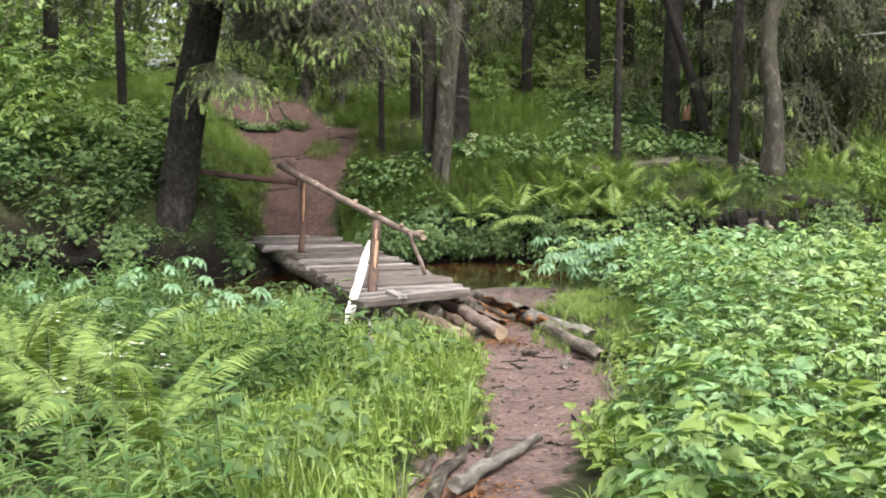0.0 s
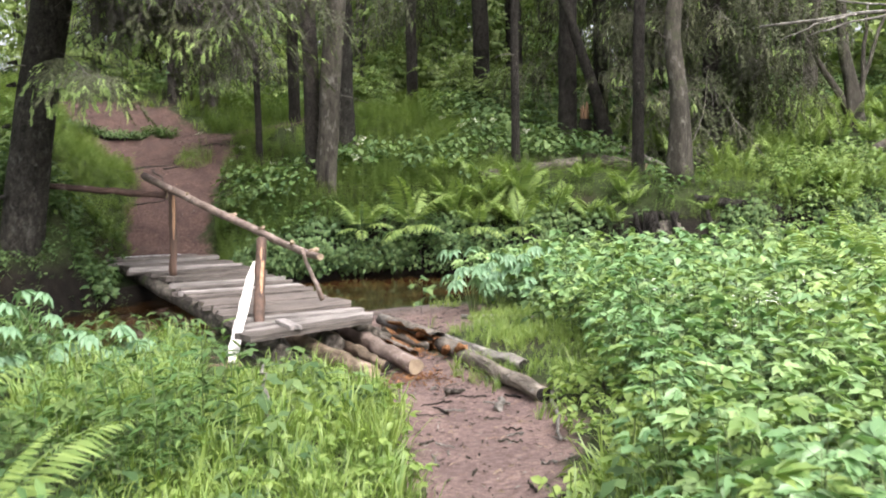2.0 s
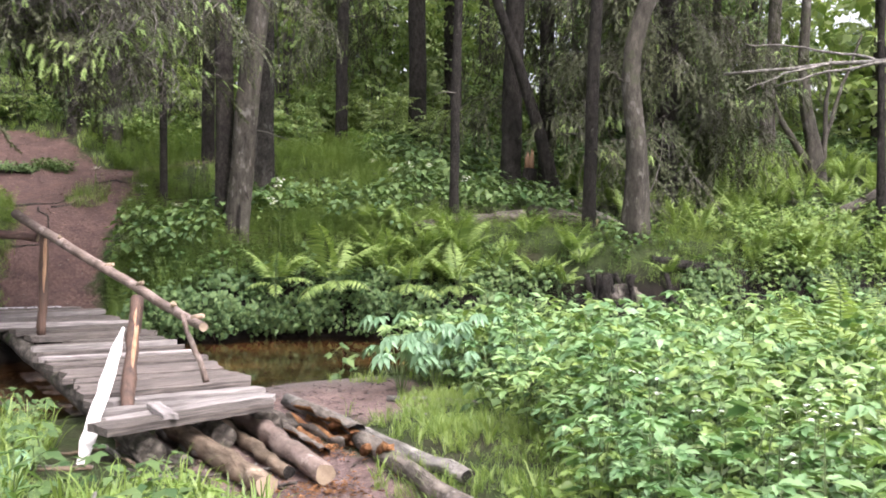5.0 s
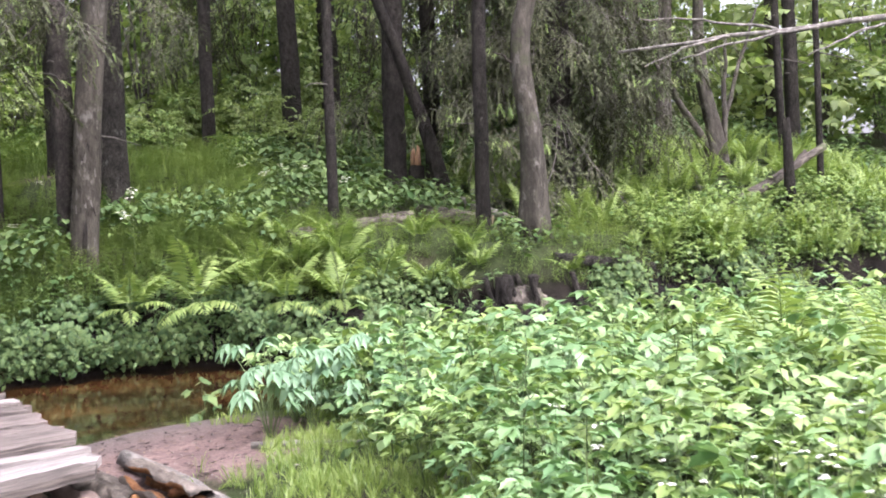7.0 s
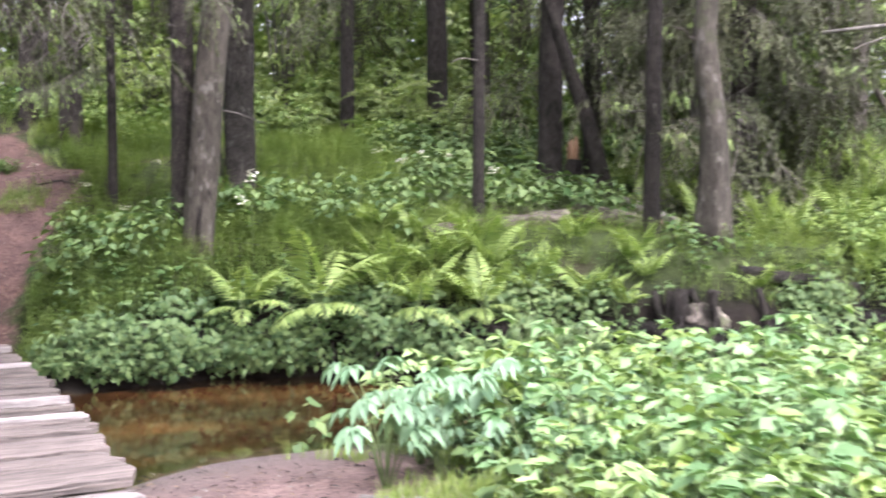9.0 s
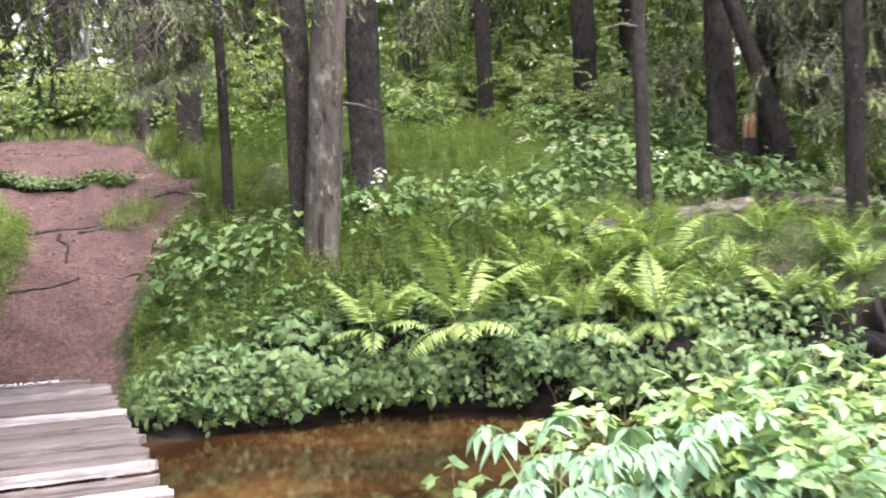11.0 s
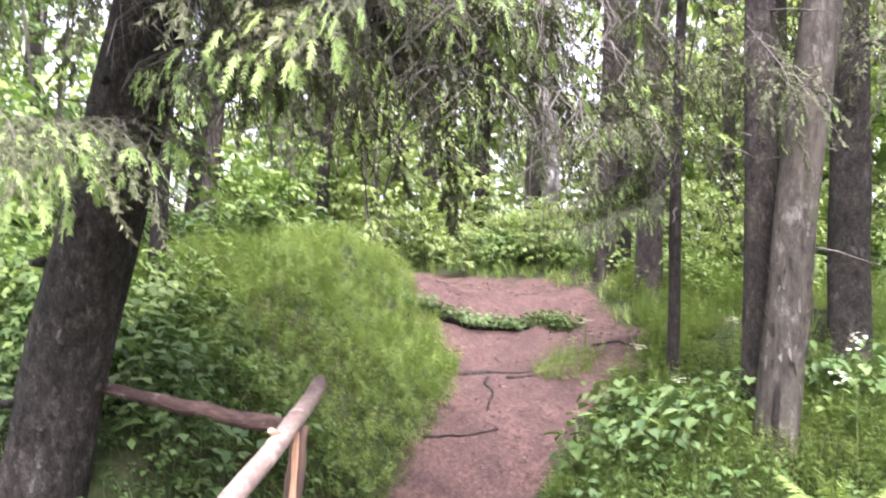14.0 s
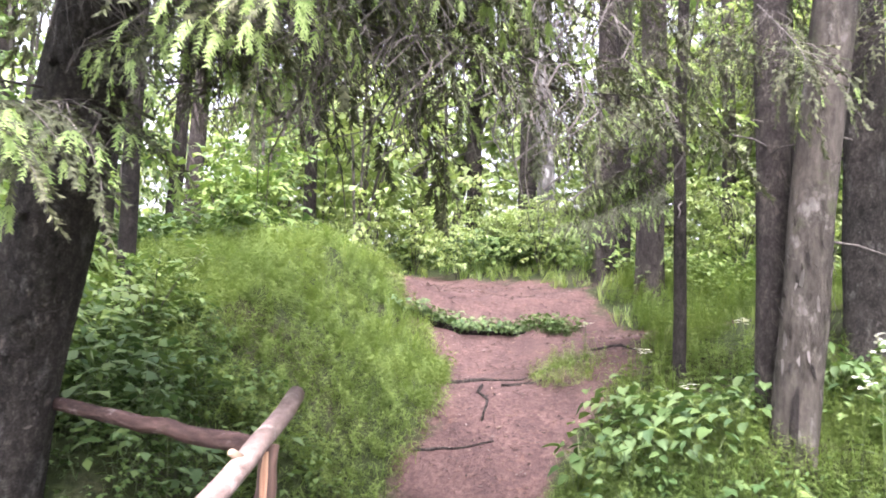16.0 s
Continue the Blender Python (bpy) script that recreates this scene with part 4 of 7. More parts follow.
def yf_of(x):
    return np.interp(x, FAR_X, FAR_Y)


def off_deck(x, y, gap=0.15):
    dx, dy = x - DECK_O.x, y - DECK_O.y
    s, l = dx * DECK_E.x + dy * DECK_E.y, dx * DECK_N.x + dy * DECK_N.y
    return ~((s > -1.6) & (s < 5.9) & (l > -1.3 - gap) & (l < 0.15 + gap))


def off_spruce(x, y):
    """Clear of the leaning spruce's foot and of the slope before it."""
    return (np.hypot(x + 3.35, y - 13.75) > 0.5) & ~((np.abs(x + 3.1) < 0.55) & (y > 12.4) & (y < 13.9))


def off_lawn(x, y):
    """Outside the open stretch of low growth between the path's crest and the trunks."""
    return ~((x > -2.6) & (x < 2.2 + 0.3 * np.sin(2 * y)) & (y > 17.9 + 0.35 * np.sin(2.2 * x) + 0.25 * np.clip(x, 0, 3)) & (y < 24.5))


def off_clearing(x, y):
    """Outside the fern clearing and the strip of fallen logs behind the far bank."""
    return ~(((x > 4.6) & (x < 11) & (y > yf_of(x) + 0.2) & (y < 21)) | ((x > 2.1) & (x <= 4.6) & (y > 16.35) & (y < 17.9)))


def off_roots(x, y):
    """Clear of the washed-out bank under the crooked tree, thinning out beside it."""
    return ((x < 4.15) | (x > 5.1) | (y > yf_of(x) + 0.6)) & ((x < 3.2) | (waves(3 * x, 3 * y) > -0.2))


def off_logs(x, y):
    """Clear of the mud and the logs that edge it."""
    return ~((y > 8.2) & (y < 11.4) & (x > 0.2) & (x < 1.7))


def lane(x, y):
    """Distance from the camera's line on the near side."""
    return near_line(TRACK_NEAR, x, y)[0]


# near side, right of the path: a sea of pale herbs
herbs = [herb_shape(R, R.uniform(0.4, 0.6), 10, 5, 0.07, 0.55, toothed=True) for _ in range(4)] + [herb_shape(R, R.uniform(0.35, 0.55), 8, 5, 0.088, 0.55, toothed=True) for _ in range(3)]
pl = scatter(R, 4700, 0.2, 10.5, -2, 14, lambda x, y, t, z: off_logs(x, y) & (x + 1.2 * waves(0.7 * x, 0.7 * y) < 8.6) & (y + 0.9 * waves(0.6 * y, 0.8 * x) > -0.8) & (lane(x, y) > np.where(y < 8.5, 0.75, 0.9)) & (x > 0.35 + 0.06 * y) & (y < yn_of(x) - 0.05) & (np.hypot((x - 0.85) / 1.0, (y - 11.3) / 2.1) > 1) & off_deck(x, y))
far_off = lane(pl[:, 0], pl[:, 1]) > 2.2
cheap_herbs = [herb_shape(R, R.uniform(0.35, 0.6), 9, 5, 0.085, 0.52, cheap=True) for _ in range(5)]
# three kinds grow in drifts that run into one another
drift = waves(0.8 * pl[:, 0] + 3, 0.8 * pl[:, 1]) + R.normal(0, 0.22, len(pl))
for some, leafage, text in ((drift > 0.12, LEAF_PALE, "pale"), ((drift <= 0.12) & (drift > -0.2), LEAF_HERB, "yellow-green"), (drift <= -0.2, LEAF_MINT, "cool green")):
    sown("herb_layer", cheap_herbs, pl[far_off & some], [leafage, STEM], R, f"knee-high {text} herbs filling the clearing", "herbs", 0.7, 1.25, 0.18)
    sown("herb_layer", herbs, pl[~far_off & some], [leafage, STEM], R, f"knee-high {text} herbs growing densely beside the path", "herbs", 0.7, 1.25, 0.2)
low_shapes = [herb_shape(R, 0.22, 5, 3, 0.07, 0.6, cheap=True) for _ in range(3)]
pl = scatter(R, 3000, -7, 7, -2, 13.5, lambda x, y, t, z: off_logs(x, y) & (lane(x, y) > 0.62) & (y < yn_of(x)) & off_deck(x, y) & (np.hypot((x - 0.75) / 0.8, (y - 11.5) / 1.6) > 1) & (np.abs(x) < 5.5))
# darkened leaves put shade into the gaps between the taller herbs
sown("low_herbs", low_shapes, pl, [LEAF_SHADED, STEM], R, "low green herbs under the taller ones, coloured as in shade", "herbs", 0.7, 1.4, 0.2)
# near side, left of the path
spires = [spire_shape(R, R.uniform(0.45, 0.65), 9, 0.13, 0.22) for _ in range(4)]
pl = scatter(R, 3000, -8.5, 0.0, 0, 11, lambda x, y, t, z: (x + 1.2 * waves(0.7 * x, 0.7 * y) > -6.8) & (y + 0.9 * waves(0.6 * y, 0.8 * x) > 1.0) & (lane(x, y) > 0.85) & (y < yn_of(x) - np.where(x > -4.2, 1.3, 0.2)) & ((x < -2.1) | (y < 6.9)) & ((x > -1.4) | (y > 4.6) | (waves(5 * x, 5 * y) > 0.05)) & (x < -0.35 - 0.05 * y + 0.25 * np.sin(y)) & off_deck(x, y, 0.3) & off_ferns(x, y) & (np.hypot(x + 0.75, y - 9.4) > 0.7))
sown("willowherb", spires, pl, [LEAF_WILLOW, STEM], R, "green willowherb stems with narrow leaves", "herbs", 0.6, 1.1, 0.15)
pl = scatter(R, 800, -7, -0.6, 0, 10.5, lambda x, y, t, z: (lane(x, y) > 1.2) & ((x < -2.1) | (y < 6.9)) & (y < yn_of(x) - np.where(x > -4.2, 1.3, 0.3)) & off_deck(x, y, 0.4) & off_ferns(x, y))
sown("herb_layer", herbs, pl, [LEAF_BANK, STEM], R, "green herbs between grass and ferns", "herbs", 0.6, 1.0, 0.18)
# grass along the path and on the shore
tufts = [grass_shape(R, 10, R.uniform(0.13, 0.24), 0.0032, 0.06, 0.7) for _ in range(5)]
pl = scatter(R, 13000, -3, 2.6, -1, 13, lambda x, y, t, z: (lane(x, y) > np.where((x < 0.2) & (y < 8), 0.3, 0.5) + 0.15 * np.sin(3 * y + x)) & (lane(x, y) < 1.5) & ~((x > -1.1) & (x < 0.4) & (y > 8.45) & (y < 10.6)) & (y < yn_of(x) - 0.02) & off_deck(x, y) & (t < np.where((x < 0.2) & (y < 8), 0.9, 0.45)) & (y < 13) & ((x < 0.75) | (y < 6.8) | (waves(4 * x, 4 * y) > 0.62)))
sown("grass", tufts, pl, [LEAF_GRASS], R, "soft bright green grass along the path", "grass", 0.6, 1.2, 0.2)
pl = scatter(R, 2600, 0.75, 2.5, 7.6, 12.6, lambda x, y, t, z: (t < 0.75) & (y < yn_of(x) - 0.25) & (waves(2.5 * x, 2.5 * y) > 0.0) & off_deck(x, y))
sown("grass", tufts, pl, [LEAF_GRASS], R, "short fresh grass on the damp shore", "grass", 0.25, 0.55, 0.25)
pl = scatter(R, 1300, 1.15, 2.5, 8.0, 11.6, lambda x, y, t, z: (t < 0.8) & (y < yn_of(x) - 0.3) & (x > 1.3 - 0.1 * (y - 9)) & off_deck(x, y))
sown("grass", tufts, pl, [LEAF_GRASS], R, "short grass beside the edging logs", "grass", 0.2, 0.5, 0.35)
edge_herbs = [herb_shape(R, R.uniform(0.1, 0.2), 5, 3, 0.05, 0.6) for _ in range(3)] + [broad_shape(R, 0.12, 6, 0.06, 0.6)]
pl = scatter(R, 4200, -3, 2.4, 1.5, 12.5, lambda x, y, t, z: off_logs(x, y) & (lane(x, y) > np.where((x < 0.2) & (y < 8), 0.28, 0.45) + 0.15 * np.sin(3 * y + x)) & (lane(x, y) < 1.3) & ~((x > -1.1) & (x < 0.4) & (y > 8.45) & (y < 10.6)) & (y < yn_of(x) - 0.1) & off_deck(x, y) & (t < np.where((x < 0.2) & (y < 8), 0.95, 0.6)) & (np.hypot((x - 0.75) / 0.8, (y - 11.5) / 1.6) > 1))
sown("low_herbs", edge_herbs, pl, [LEAF_GRASS, STEM], R, "small bright seedlings at the path's edge", "herbs", 0.7, 1.3, 0.2)
reeds = [grass_shape(R, 9, R.uniform(0.5, 0.65), 0.008, 0.06, 0.7) for _ in range(3)]
pl = scatter(R, 900, -4, -0.9, 7.5, 11.6, lambda x, y, t, z: (y < yn_of(x) + 0.05) & (y > yn_of(x) - 1.6) & off_deck(x, y, 0.25) & (np.hypot(x + 0.75, y - 9.4) > 0.6))
pl = pl[pl[:, 0] < -2.4]
sown("tall_grass", reeds, pl[::2], [LEAF_WILLOW], R, "dull green arching grass along the brook", "grass", 0.6, 1.0, 0.2)
pl = scatter(R, 220, -1.9, -1.0, 7.2, 8.7, lambda x, y, t, z: (lane(x, y) > 1.0) & (np.hypot(x + 0.75, y - 9.4) > 0.35))
sown("tall_grass", reeds, pl, [LEAF_GRASS], R, "tall arching grass by the brook", "grass", 0.4, 0.65, 0.2)

pl = scatter(R, 3200, -16, 17, -11, 13, lambda x, y, t, z: (lane(x, y) > 0.8) & (y < yn_of(x) - 0.2) & ((x > 7.2) | (x < -5.6) | (y < 0.2)) & (waves(0.5 * x, 0.5 * y) > -0.25))
sown("herb_layer", cheap_herbs[:2] + low_shapes, pl, [LEAF_WILLOW, STEM], R, "scattered herbs spreading through the wood behind", "herbs", 0.9, 1.6, 0.2)

# far bank
tails = [horsetail_shape(R, R.uniform(0.2, 0.28)) for _ in range(5)]


def fluff_shape(rng, hairs=12, tall=0.14, spread=0.09):
    """A soft tuft of hair-thin green shoots."""
    v, f = [], []
    for k in range(hairs):
        a, b = rng.uniform(0, 6.28), rng.uniform(0, 6.28)
        foot = np.array([math.cos(b), math.sin(b), 0]) * rng.uniform(0, spread)
        d = np.array([math.cos(a), math.sin(a), 0])
        side = np.array([-d[1], d[0], 0]) * 0.0025
        h = tall * rng.uniform(0.5, 1.15)
        v += [foot - side, foot + side, foot + d * rng.uniform(0.03, 0.14) + (0, 0, h)]
        f.append((3 * k, 3 * k + 1, 3 * k + 2))
    return np.array(v), np.array(f), np.zeros(hairs, int)


fluff = [fluff_shape(R) for _ in range(5)]
lx = R.uniform(-1.6, 7.5, 11000)
ly = yf_of(lx) + 0.2 + 1.6 * R.uniform(0, 1, len(lx)) ** 0.9 + 0.2 * np.sin(2 * lx)
pl = np.stack([lx, ly, land(lx, ly)[0]], -1)[(land(lx, ly)[1] < 0.25) & (ly > yf_of(lx) + 0.2) & ((lx < 2.9) | (R.uniform(0, 1, len(lx)) < 0.15))]
more = scatter(R, 13000, -2.4, 2.6, 17.6, 24.5, lambda x, y, t, z: (t < 0.45) & (near_line(TRACK_FAR, x, y)[0] > 0.55) & (waves(x, y) > -0.15))
pl = np.concatenate([pl, more])
sown("horsetail", tails + fluff[:2], pl, [LEAF_TAIL], R, "feathery green horsetail on the far bank", "horsetail", 0.7, 1.15, 0.15)
pl = scatter(R, 21000, -7.5, -2.2, 14, 21.5, lambda x, y, t, z: (t < 0.5) & (y > yf_of(x) + 0.5) & (near_line(TRACK_FAR, x, y)[0] > 0.5) & (np.hypot((x + 4.2) / 2.1, (y - 18.2) / 2.9) < 1.0 + 0.15 * waves(x, y)))
sown("horsetail", tails + fluff[:2], pl, [LEAF_TAIL], R, "feathery yellow-green horsetail covering the mound beside the path", "horsetail", 0.4, 1.1, 0.5)
broads = [broad_shape(R, R.uniform(0.24, 0.36), 8, 0.1, 0.72) for _ in range(5)]
pl = scatter(R, 1500, -1.4, 5.5, 16, 20.5, lambda x, y, t, z: (t < 0.3) & off_lawn(x, y) & off_clearing(x, y) & (y > yf_of(x) + 1.0 + 0.3 * np.sin(2 * x)) & (y < yf_of(x) + 3.6))
sown("broadleaf_herbs", broads, pl[::3], [LEAF_BANK, STEM], R, "lighter broad-leaved herbs on the slope", "herbs", 0.7, 1.25, 0.25)
sown("broadleaf_herbs", broads, np.concatenate([pl[1::3], pl[2::3]]), [LEAF_SHADED, STEM], R, "broad-leaved woodland herbs on the slope", "herbs", 0.7, 1.25, 0.2)
small_broads = [broad_shape(R, R.uniform(0.18, 0.28), 10, 0.072, 0.5) for _ in range(4)]
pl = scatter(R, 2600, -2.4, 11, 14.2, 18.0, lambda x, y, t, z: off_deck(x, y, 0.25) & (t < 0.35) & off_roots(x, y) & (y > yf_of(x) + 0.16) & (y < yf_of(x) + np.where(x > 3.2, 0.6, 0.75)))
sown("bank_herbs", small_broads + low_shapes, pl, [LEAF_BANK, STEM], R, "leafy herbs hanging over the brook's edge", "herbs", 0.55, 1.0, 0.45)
# the turf's overhanging lip shades the undercut bank; its near-black colour holds shade too
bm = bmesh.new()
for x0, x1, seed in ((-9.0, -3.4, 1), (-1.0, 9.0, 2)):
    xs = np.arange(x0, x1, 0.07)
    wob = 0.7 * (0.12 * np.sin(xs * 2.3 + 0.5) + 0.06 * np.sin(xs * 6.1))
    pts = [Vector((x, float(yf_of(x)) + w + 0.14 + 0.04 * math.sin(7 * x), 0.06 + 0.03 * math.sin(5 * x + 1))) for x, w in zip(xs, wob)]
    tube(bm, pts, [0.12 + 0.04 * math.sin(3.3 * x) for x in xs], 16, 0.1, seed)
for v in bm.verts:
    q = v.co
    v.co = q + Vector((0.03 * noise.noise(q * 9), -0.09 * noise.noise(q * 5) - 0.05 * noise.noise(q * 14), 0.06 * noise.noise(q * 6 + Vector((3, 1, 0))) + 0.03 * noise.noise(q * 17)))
thing("turf_edge", bm, SHADED_HUMUS, "root-bound turf overhanging the brook, undercut shade in its colour", "bank", kind="structure")
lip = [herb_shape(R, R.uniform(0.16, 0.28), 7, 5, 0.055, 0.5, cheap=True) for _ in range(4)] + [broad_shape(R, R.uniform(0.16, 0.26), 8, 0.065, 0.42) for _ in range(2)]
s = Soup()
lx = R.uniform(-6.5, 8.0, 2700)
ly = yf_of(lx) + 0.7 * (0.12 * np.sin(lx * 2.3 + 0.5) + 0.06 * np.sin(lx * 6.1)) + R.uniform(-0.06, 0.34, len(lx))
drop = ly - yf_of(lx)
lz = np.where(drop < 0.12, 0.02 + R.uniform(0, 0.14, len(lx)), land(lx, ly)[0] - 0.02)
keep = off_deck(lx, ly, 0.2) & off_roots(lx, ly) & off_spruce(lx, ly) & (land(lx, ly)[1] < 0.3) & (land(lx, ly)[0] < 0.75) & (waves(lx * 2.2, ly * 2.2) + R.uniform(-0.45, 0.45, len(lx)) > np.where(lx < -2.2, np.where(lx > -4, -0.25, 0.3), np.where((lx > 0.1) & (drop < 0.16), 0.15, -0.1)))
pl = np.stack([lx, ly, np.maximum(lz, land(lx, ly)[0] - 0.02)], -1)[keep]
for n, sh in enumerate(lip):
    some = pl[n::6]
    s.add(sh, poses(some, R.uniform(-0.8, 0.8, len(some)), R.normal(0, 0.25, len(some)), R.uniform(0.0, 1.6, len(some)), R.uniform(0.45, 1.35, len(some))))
tagged(new("bank_herbs", s.mesh("bank_herbs", [LEAF_SHADED, STEM])), "leafy herbs drooping over the undercut bank", "herbs", kind="stuff")
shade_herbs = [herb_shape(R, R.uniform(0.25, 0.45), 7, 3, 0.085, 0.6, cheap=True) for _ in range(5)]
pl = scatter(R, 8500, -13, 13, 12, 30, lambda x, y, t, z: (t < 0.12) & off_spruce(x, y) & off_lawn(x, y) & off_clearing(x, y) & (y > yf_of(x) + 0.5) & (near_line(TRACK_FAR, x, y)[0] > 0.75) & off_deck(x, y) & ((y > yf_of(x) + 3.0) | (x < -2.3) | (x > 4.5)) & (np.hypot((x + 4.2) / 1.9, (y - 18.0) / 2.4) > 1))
sown("wood_herbs", shade_herbs, pl, [LEAF_SHADED, STEM], R, "low leafy undergrowth on the forest floor", "herbs", 0.6, 1.5, 0.2)
pl = scatter(R, 3000, -9, 4, 18.5, 26, lambda x, y, t, z: (t < 0.5) & (y > yf_of(x) + 0.4) & (near_line(TRACK_FAR, x, y)[0] > 0.45))
sown("wood_grass", tufts, pl, [LEAF_GRASS], R, "thin woodland grass", "grass", 0.5, 1.0, 0.25)


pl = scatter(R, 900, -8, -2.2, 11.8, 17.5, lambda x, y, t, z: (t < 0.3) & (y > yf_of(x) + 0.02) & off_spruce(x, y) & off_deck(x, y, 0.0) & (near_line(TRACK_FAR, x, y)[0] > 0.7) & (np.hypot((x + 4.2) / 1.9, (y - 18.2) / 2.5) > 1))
# the shaded leaf colour darkens the bank beneath the spruce
sown("bank_herbs", shade_herbs + small_broads + low_shapes, pl, [LEAF_SHADED, STEM], R, "leafy plants under the leaning spruce", "herbs", 0.6, 1.2, 0.25)


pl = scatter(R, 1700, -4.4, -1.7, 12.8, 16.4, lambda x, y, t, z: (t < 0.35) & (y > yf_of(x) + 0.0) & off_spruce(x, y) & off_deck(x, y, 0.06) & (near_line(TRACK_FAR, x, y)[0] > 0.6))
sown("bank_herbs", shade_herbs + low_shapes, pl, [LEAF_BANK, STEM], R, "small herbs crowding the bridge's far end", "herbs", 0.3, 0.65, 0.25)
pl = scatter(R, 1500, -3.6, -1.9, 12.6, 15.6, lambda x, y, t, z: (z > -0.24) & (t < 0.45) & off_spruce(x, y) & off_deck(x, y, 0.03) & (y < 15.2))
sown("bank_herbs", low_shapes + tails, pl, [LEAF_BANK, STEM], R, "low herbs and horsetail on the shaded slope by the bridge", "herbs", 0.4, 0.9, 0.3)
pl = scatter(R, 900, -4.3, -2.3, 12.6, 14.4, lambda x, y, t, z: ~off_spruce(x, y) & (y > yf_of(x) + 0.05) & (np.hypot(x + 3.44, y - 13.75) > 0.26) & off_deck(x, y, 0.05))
sown("bank_herbs", low_shapes + fluff[:2], pl, [LEAF_SHADED, STEM], R, "small herbs and moss round the spruce's foot, coloured as in shade", "herbs", 0.3, 0.6, 0.3)
# moss and seedlings clinging to the bare bank
s = Soup()
lx = R.uniform(-1.0, 7.0, 2600)
ly = yf_of(lx) + 0.7 * (0.12 * np.sin(lx * 2.3 + 0.5) + 0.06 * np.sin(lx * 6.1)) + R.uniform(0.05, 0.14, len(lx))
lz = land(lx, ly)[0]
pl = np.stack([lx, ly - 0.02, np.maximum(lz, R.uniform(-0.2, 0.1, len(lx)))], -1)[(waves(lx * 3, ly) > -0.3) & off_roots(lx, ly)]
for n, sh in enumerate(low_shapes[:2] + fluff[:3]):
    some = pl[n::5]
    s.add(sh, poses(some, R.uniform(-0.8, 0.8, len(some)), 0.0, R.uniform(0.6, 1.6, len(some)), R.uniform(0.3, 0.65, len(some))))
lx = R.uniform(-1.25, 3.6, 340)
ly = yf_of(lx) + 0.7 * (0.12 * np.sin(lx * 2.3 + 0.5) + 0.06 * np.sin(lx * 6.1)) + R.uniform(-0.04, 0.1, len(lx))
pl = np.stack([lx, ly, R.uniform(-0.14, 0.06, len(lx))], -1)[waves(lx * 2.4 + 1, ly) > -0.35]
for n, sh in enumerate(lip):
    some = pl[n::6]
    s.add(sh, poses(some, R.uniform(-0.8, 0.8, len(some)), R.normal(0, 0.2, len(some)), R.uniform(0.9, 1.9, len(some)), R.uniform(0.5, 1.2, len(some))))
tagged(new("bank_moss", s.mesh("bank_moss", [LEAF_SHADED, STEM])), "moss and seedlings clinging to the dark bank", "moss", kind="stuff")


# thin roots dangling from the undercut turf
for n in range(46):
    x = R.uniform(-0.9, 6.5)
    y = float(yf_of(x)) + 0.7 * (0.12 * math.sin(x * 2.3 + 0.5) + 0.06 * math.sin(x * 6.1)) + R.uniform(-0.04, 0.06)
    bm = bmesh.new()
    a = Vector((x, y, R.uniform(-0.02, 0.08)))
    tube(bm, bent(a, a + Vector((R.uniform(-0.12, 0.12), R.uniform(-0.08, 0.02), R.uniform(-0.3, -0.16))), 6, 0, 0.012, n), np.linspace(R.uniform(0.006, 0.012), 0.003, 6), 5, 0.15, n)
    thing("root", bm, BARK_OLD, "thin root dangling from the undercut bank", "root", "roots of the bank")
pl = scatter(R, 500, 4.2, 12, 14.5, 20, lambda x, y, t, z: (y > yf_of(x) + 0.2))
sown("herb_layer", low_shapes + fluff[:1], pl, [LEAF_BANK, STEM], R, "low leafy herbs between the ferns of the clearing", "herbs", 0.7, 1.2, 0.2)
# ferns, each with its own fronds
FRONDS = [frond_shape(R, R.uniform(0.6, 0.72), 24, R.uniform(0.14, 0.18), R.uniform(52, 74), R.uniform(-12, 22)) for _ in range(6)]
NEAR_FRONDS = [frond_shape(R, R.uniform(0.75, 1.0), 34, R.uniform(0.13, 0.16), R.uniform(58, 80), R.uniform(-35, 15)) for _ in range(6)]
UPRIGHT = [frond_shape(R, R.uniform(0.85, 1.0), 24, 0.17, R.uniform(74, 82), R.uniform(15, 40)) for _ in range(3)]


def frond_mesh(shape, name="frond"):
    s = Soup()
    s.add(shape, poses([(0, 0, 0)]))
    return s.mesh(name, [LEAF_FERN, STEM])


FROND_ME, NEAR_ME, UPRIGHT_ME = [frond_mesh(s) for s in FRONDS], [frond_mesh(s) for s in NEAR_FRONDS], [frond_mesh(s) for s in UPRIGHT]


def fern(x, y, size, meshes, count, label, group, seed, hang=0):
    rng = random.Random(seed)
    t = empty("fern", label, "fern", Matrix.Translation((x, y, max(height(x, y), 0.36 if hang else -9))), group)
    a0 = rng.uniform(0, 6.28)
    for k in range(count):
        fr = new("frond", rng.choice(meshes))
        fr.parent = t
        a = a0 + k * 2 * math.pi / count + rng.uniform(-0.5, 0.5)
        sc = size * rng.uniform(0.6, 1.15)
        fr.matrix_local = pose(0, 0, 0, 0, rng.uniform(-12, 16), math.degrees(a)) @ Matrix.Diagonal((sc, sc, sc, 1))
    for k in range(hang):
        fr = new("frond", rng.choice(HANG_ME))
        fr.parent = t
        sc = size * rng.uniform(0.6, 0.95)
        fr.matrix_local = pose(0, 0, 0, 0, rng.uniform(-5, 15), -90 + 75 * (k - (hang - 1) / 2) / max(1, hang - 1) * 1.6 + rng.uniform(-15, 15)) @ Matrix.Diagonal((sc, sc, sc, 1))
    return t


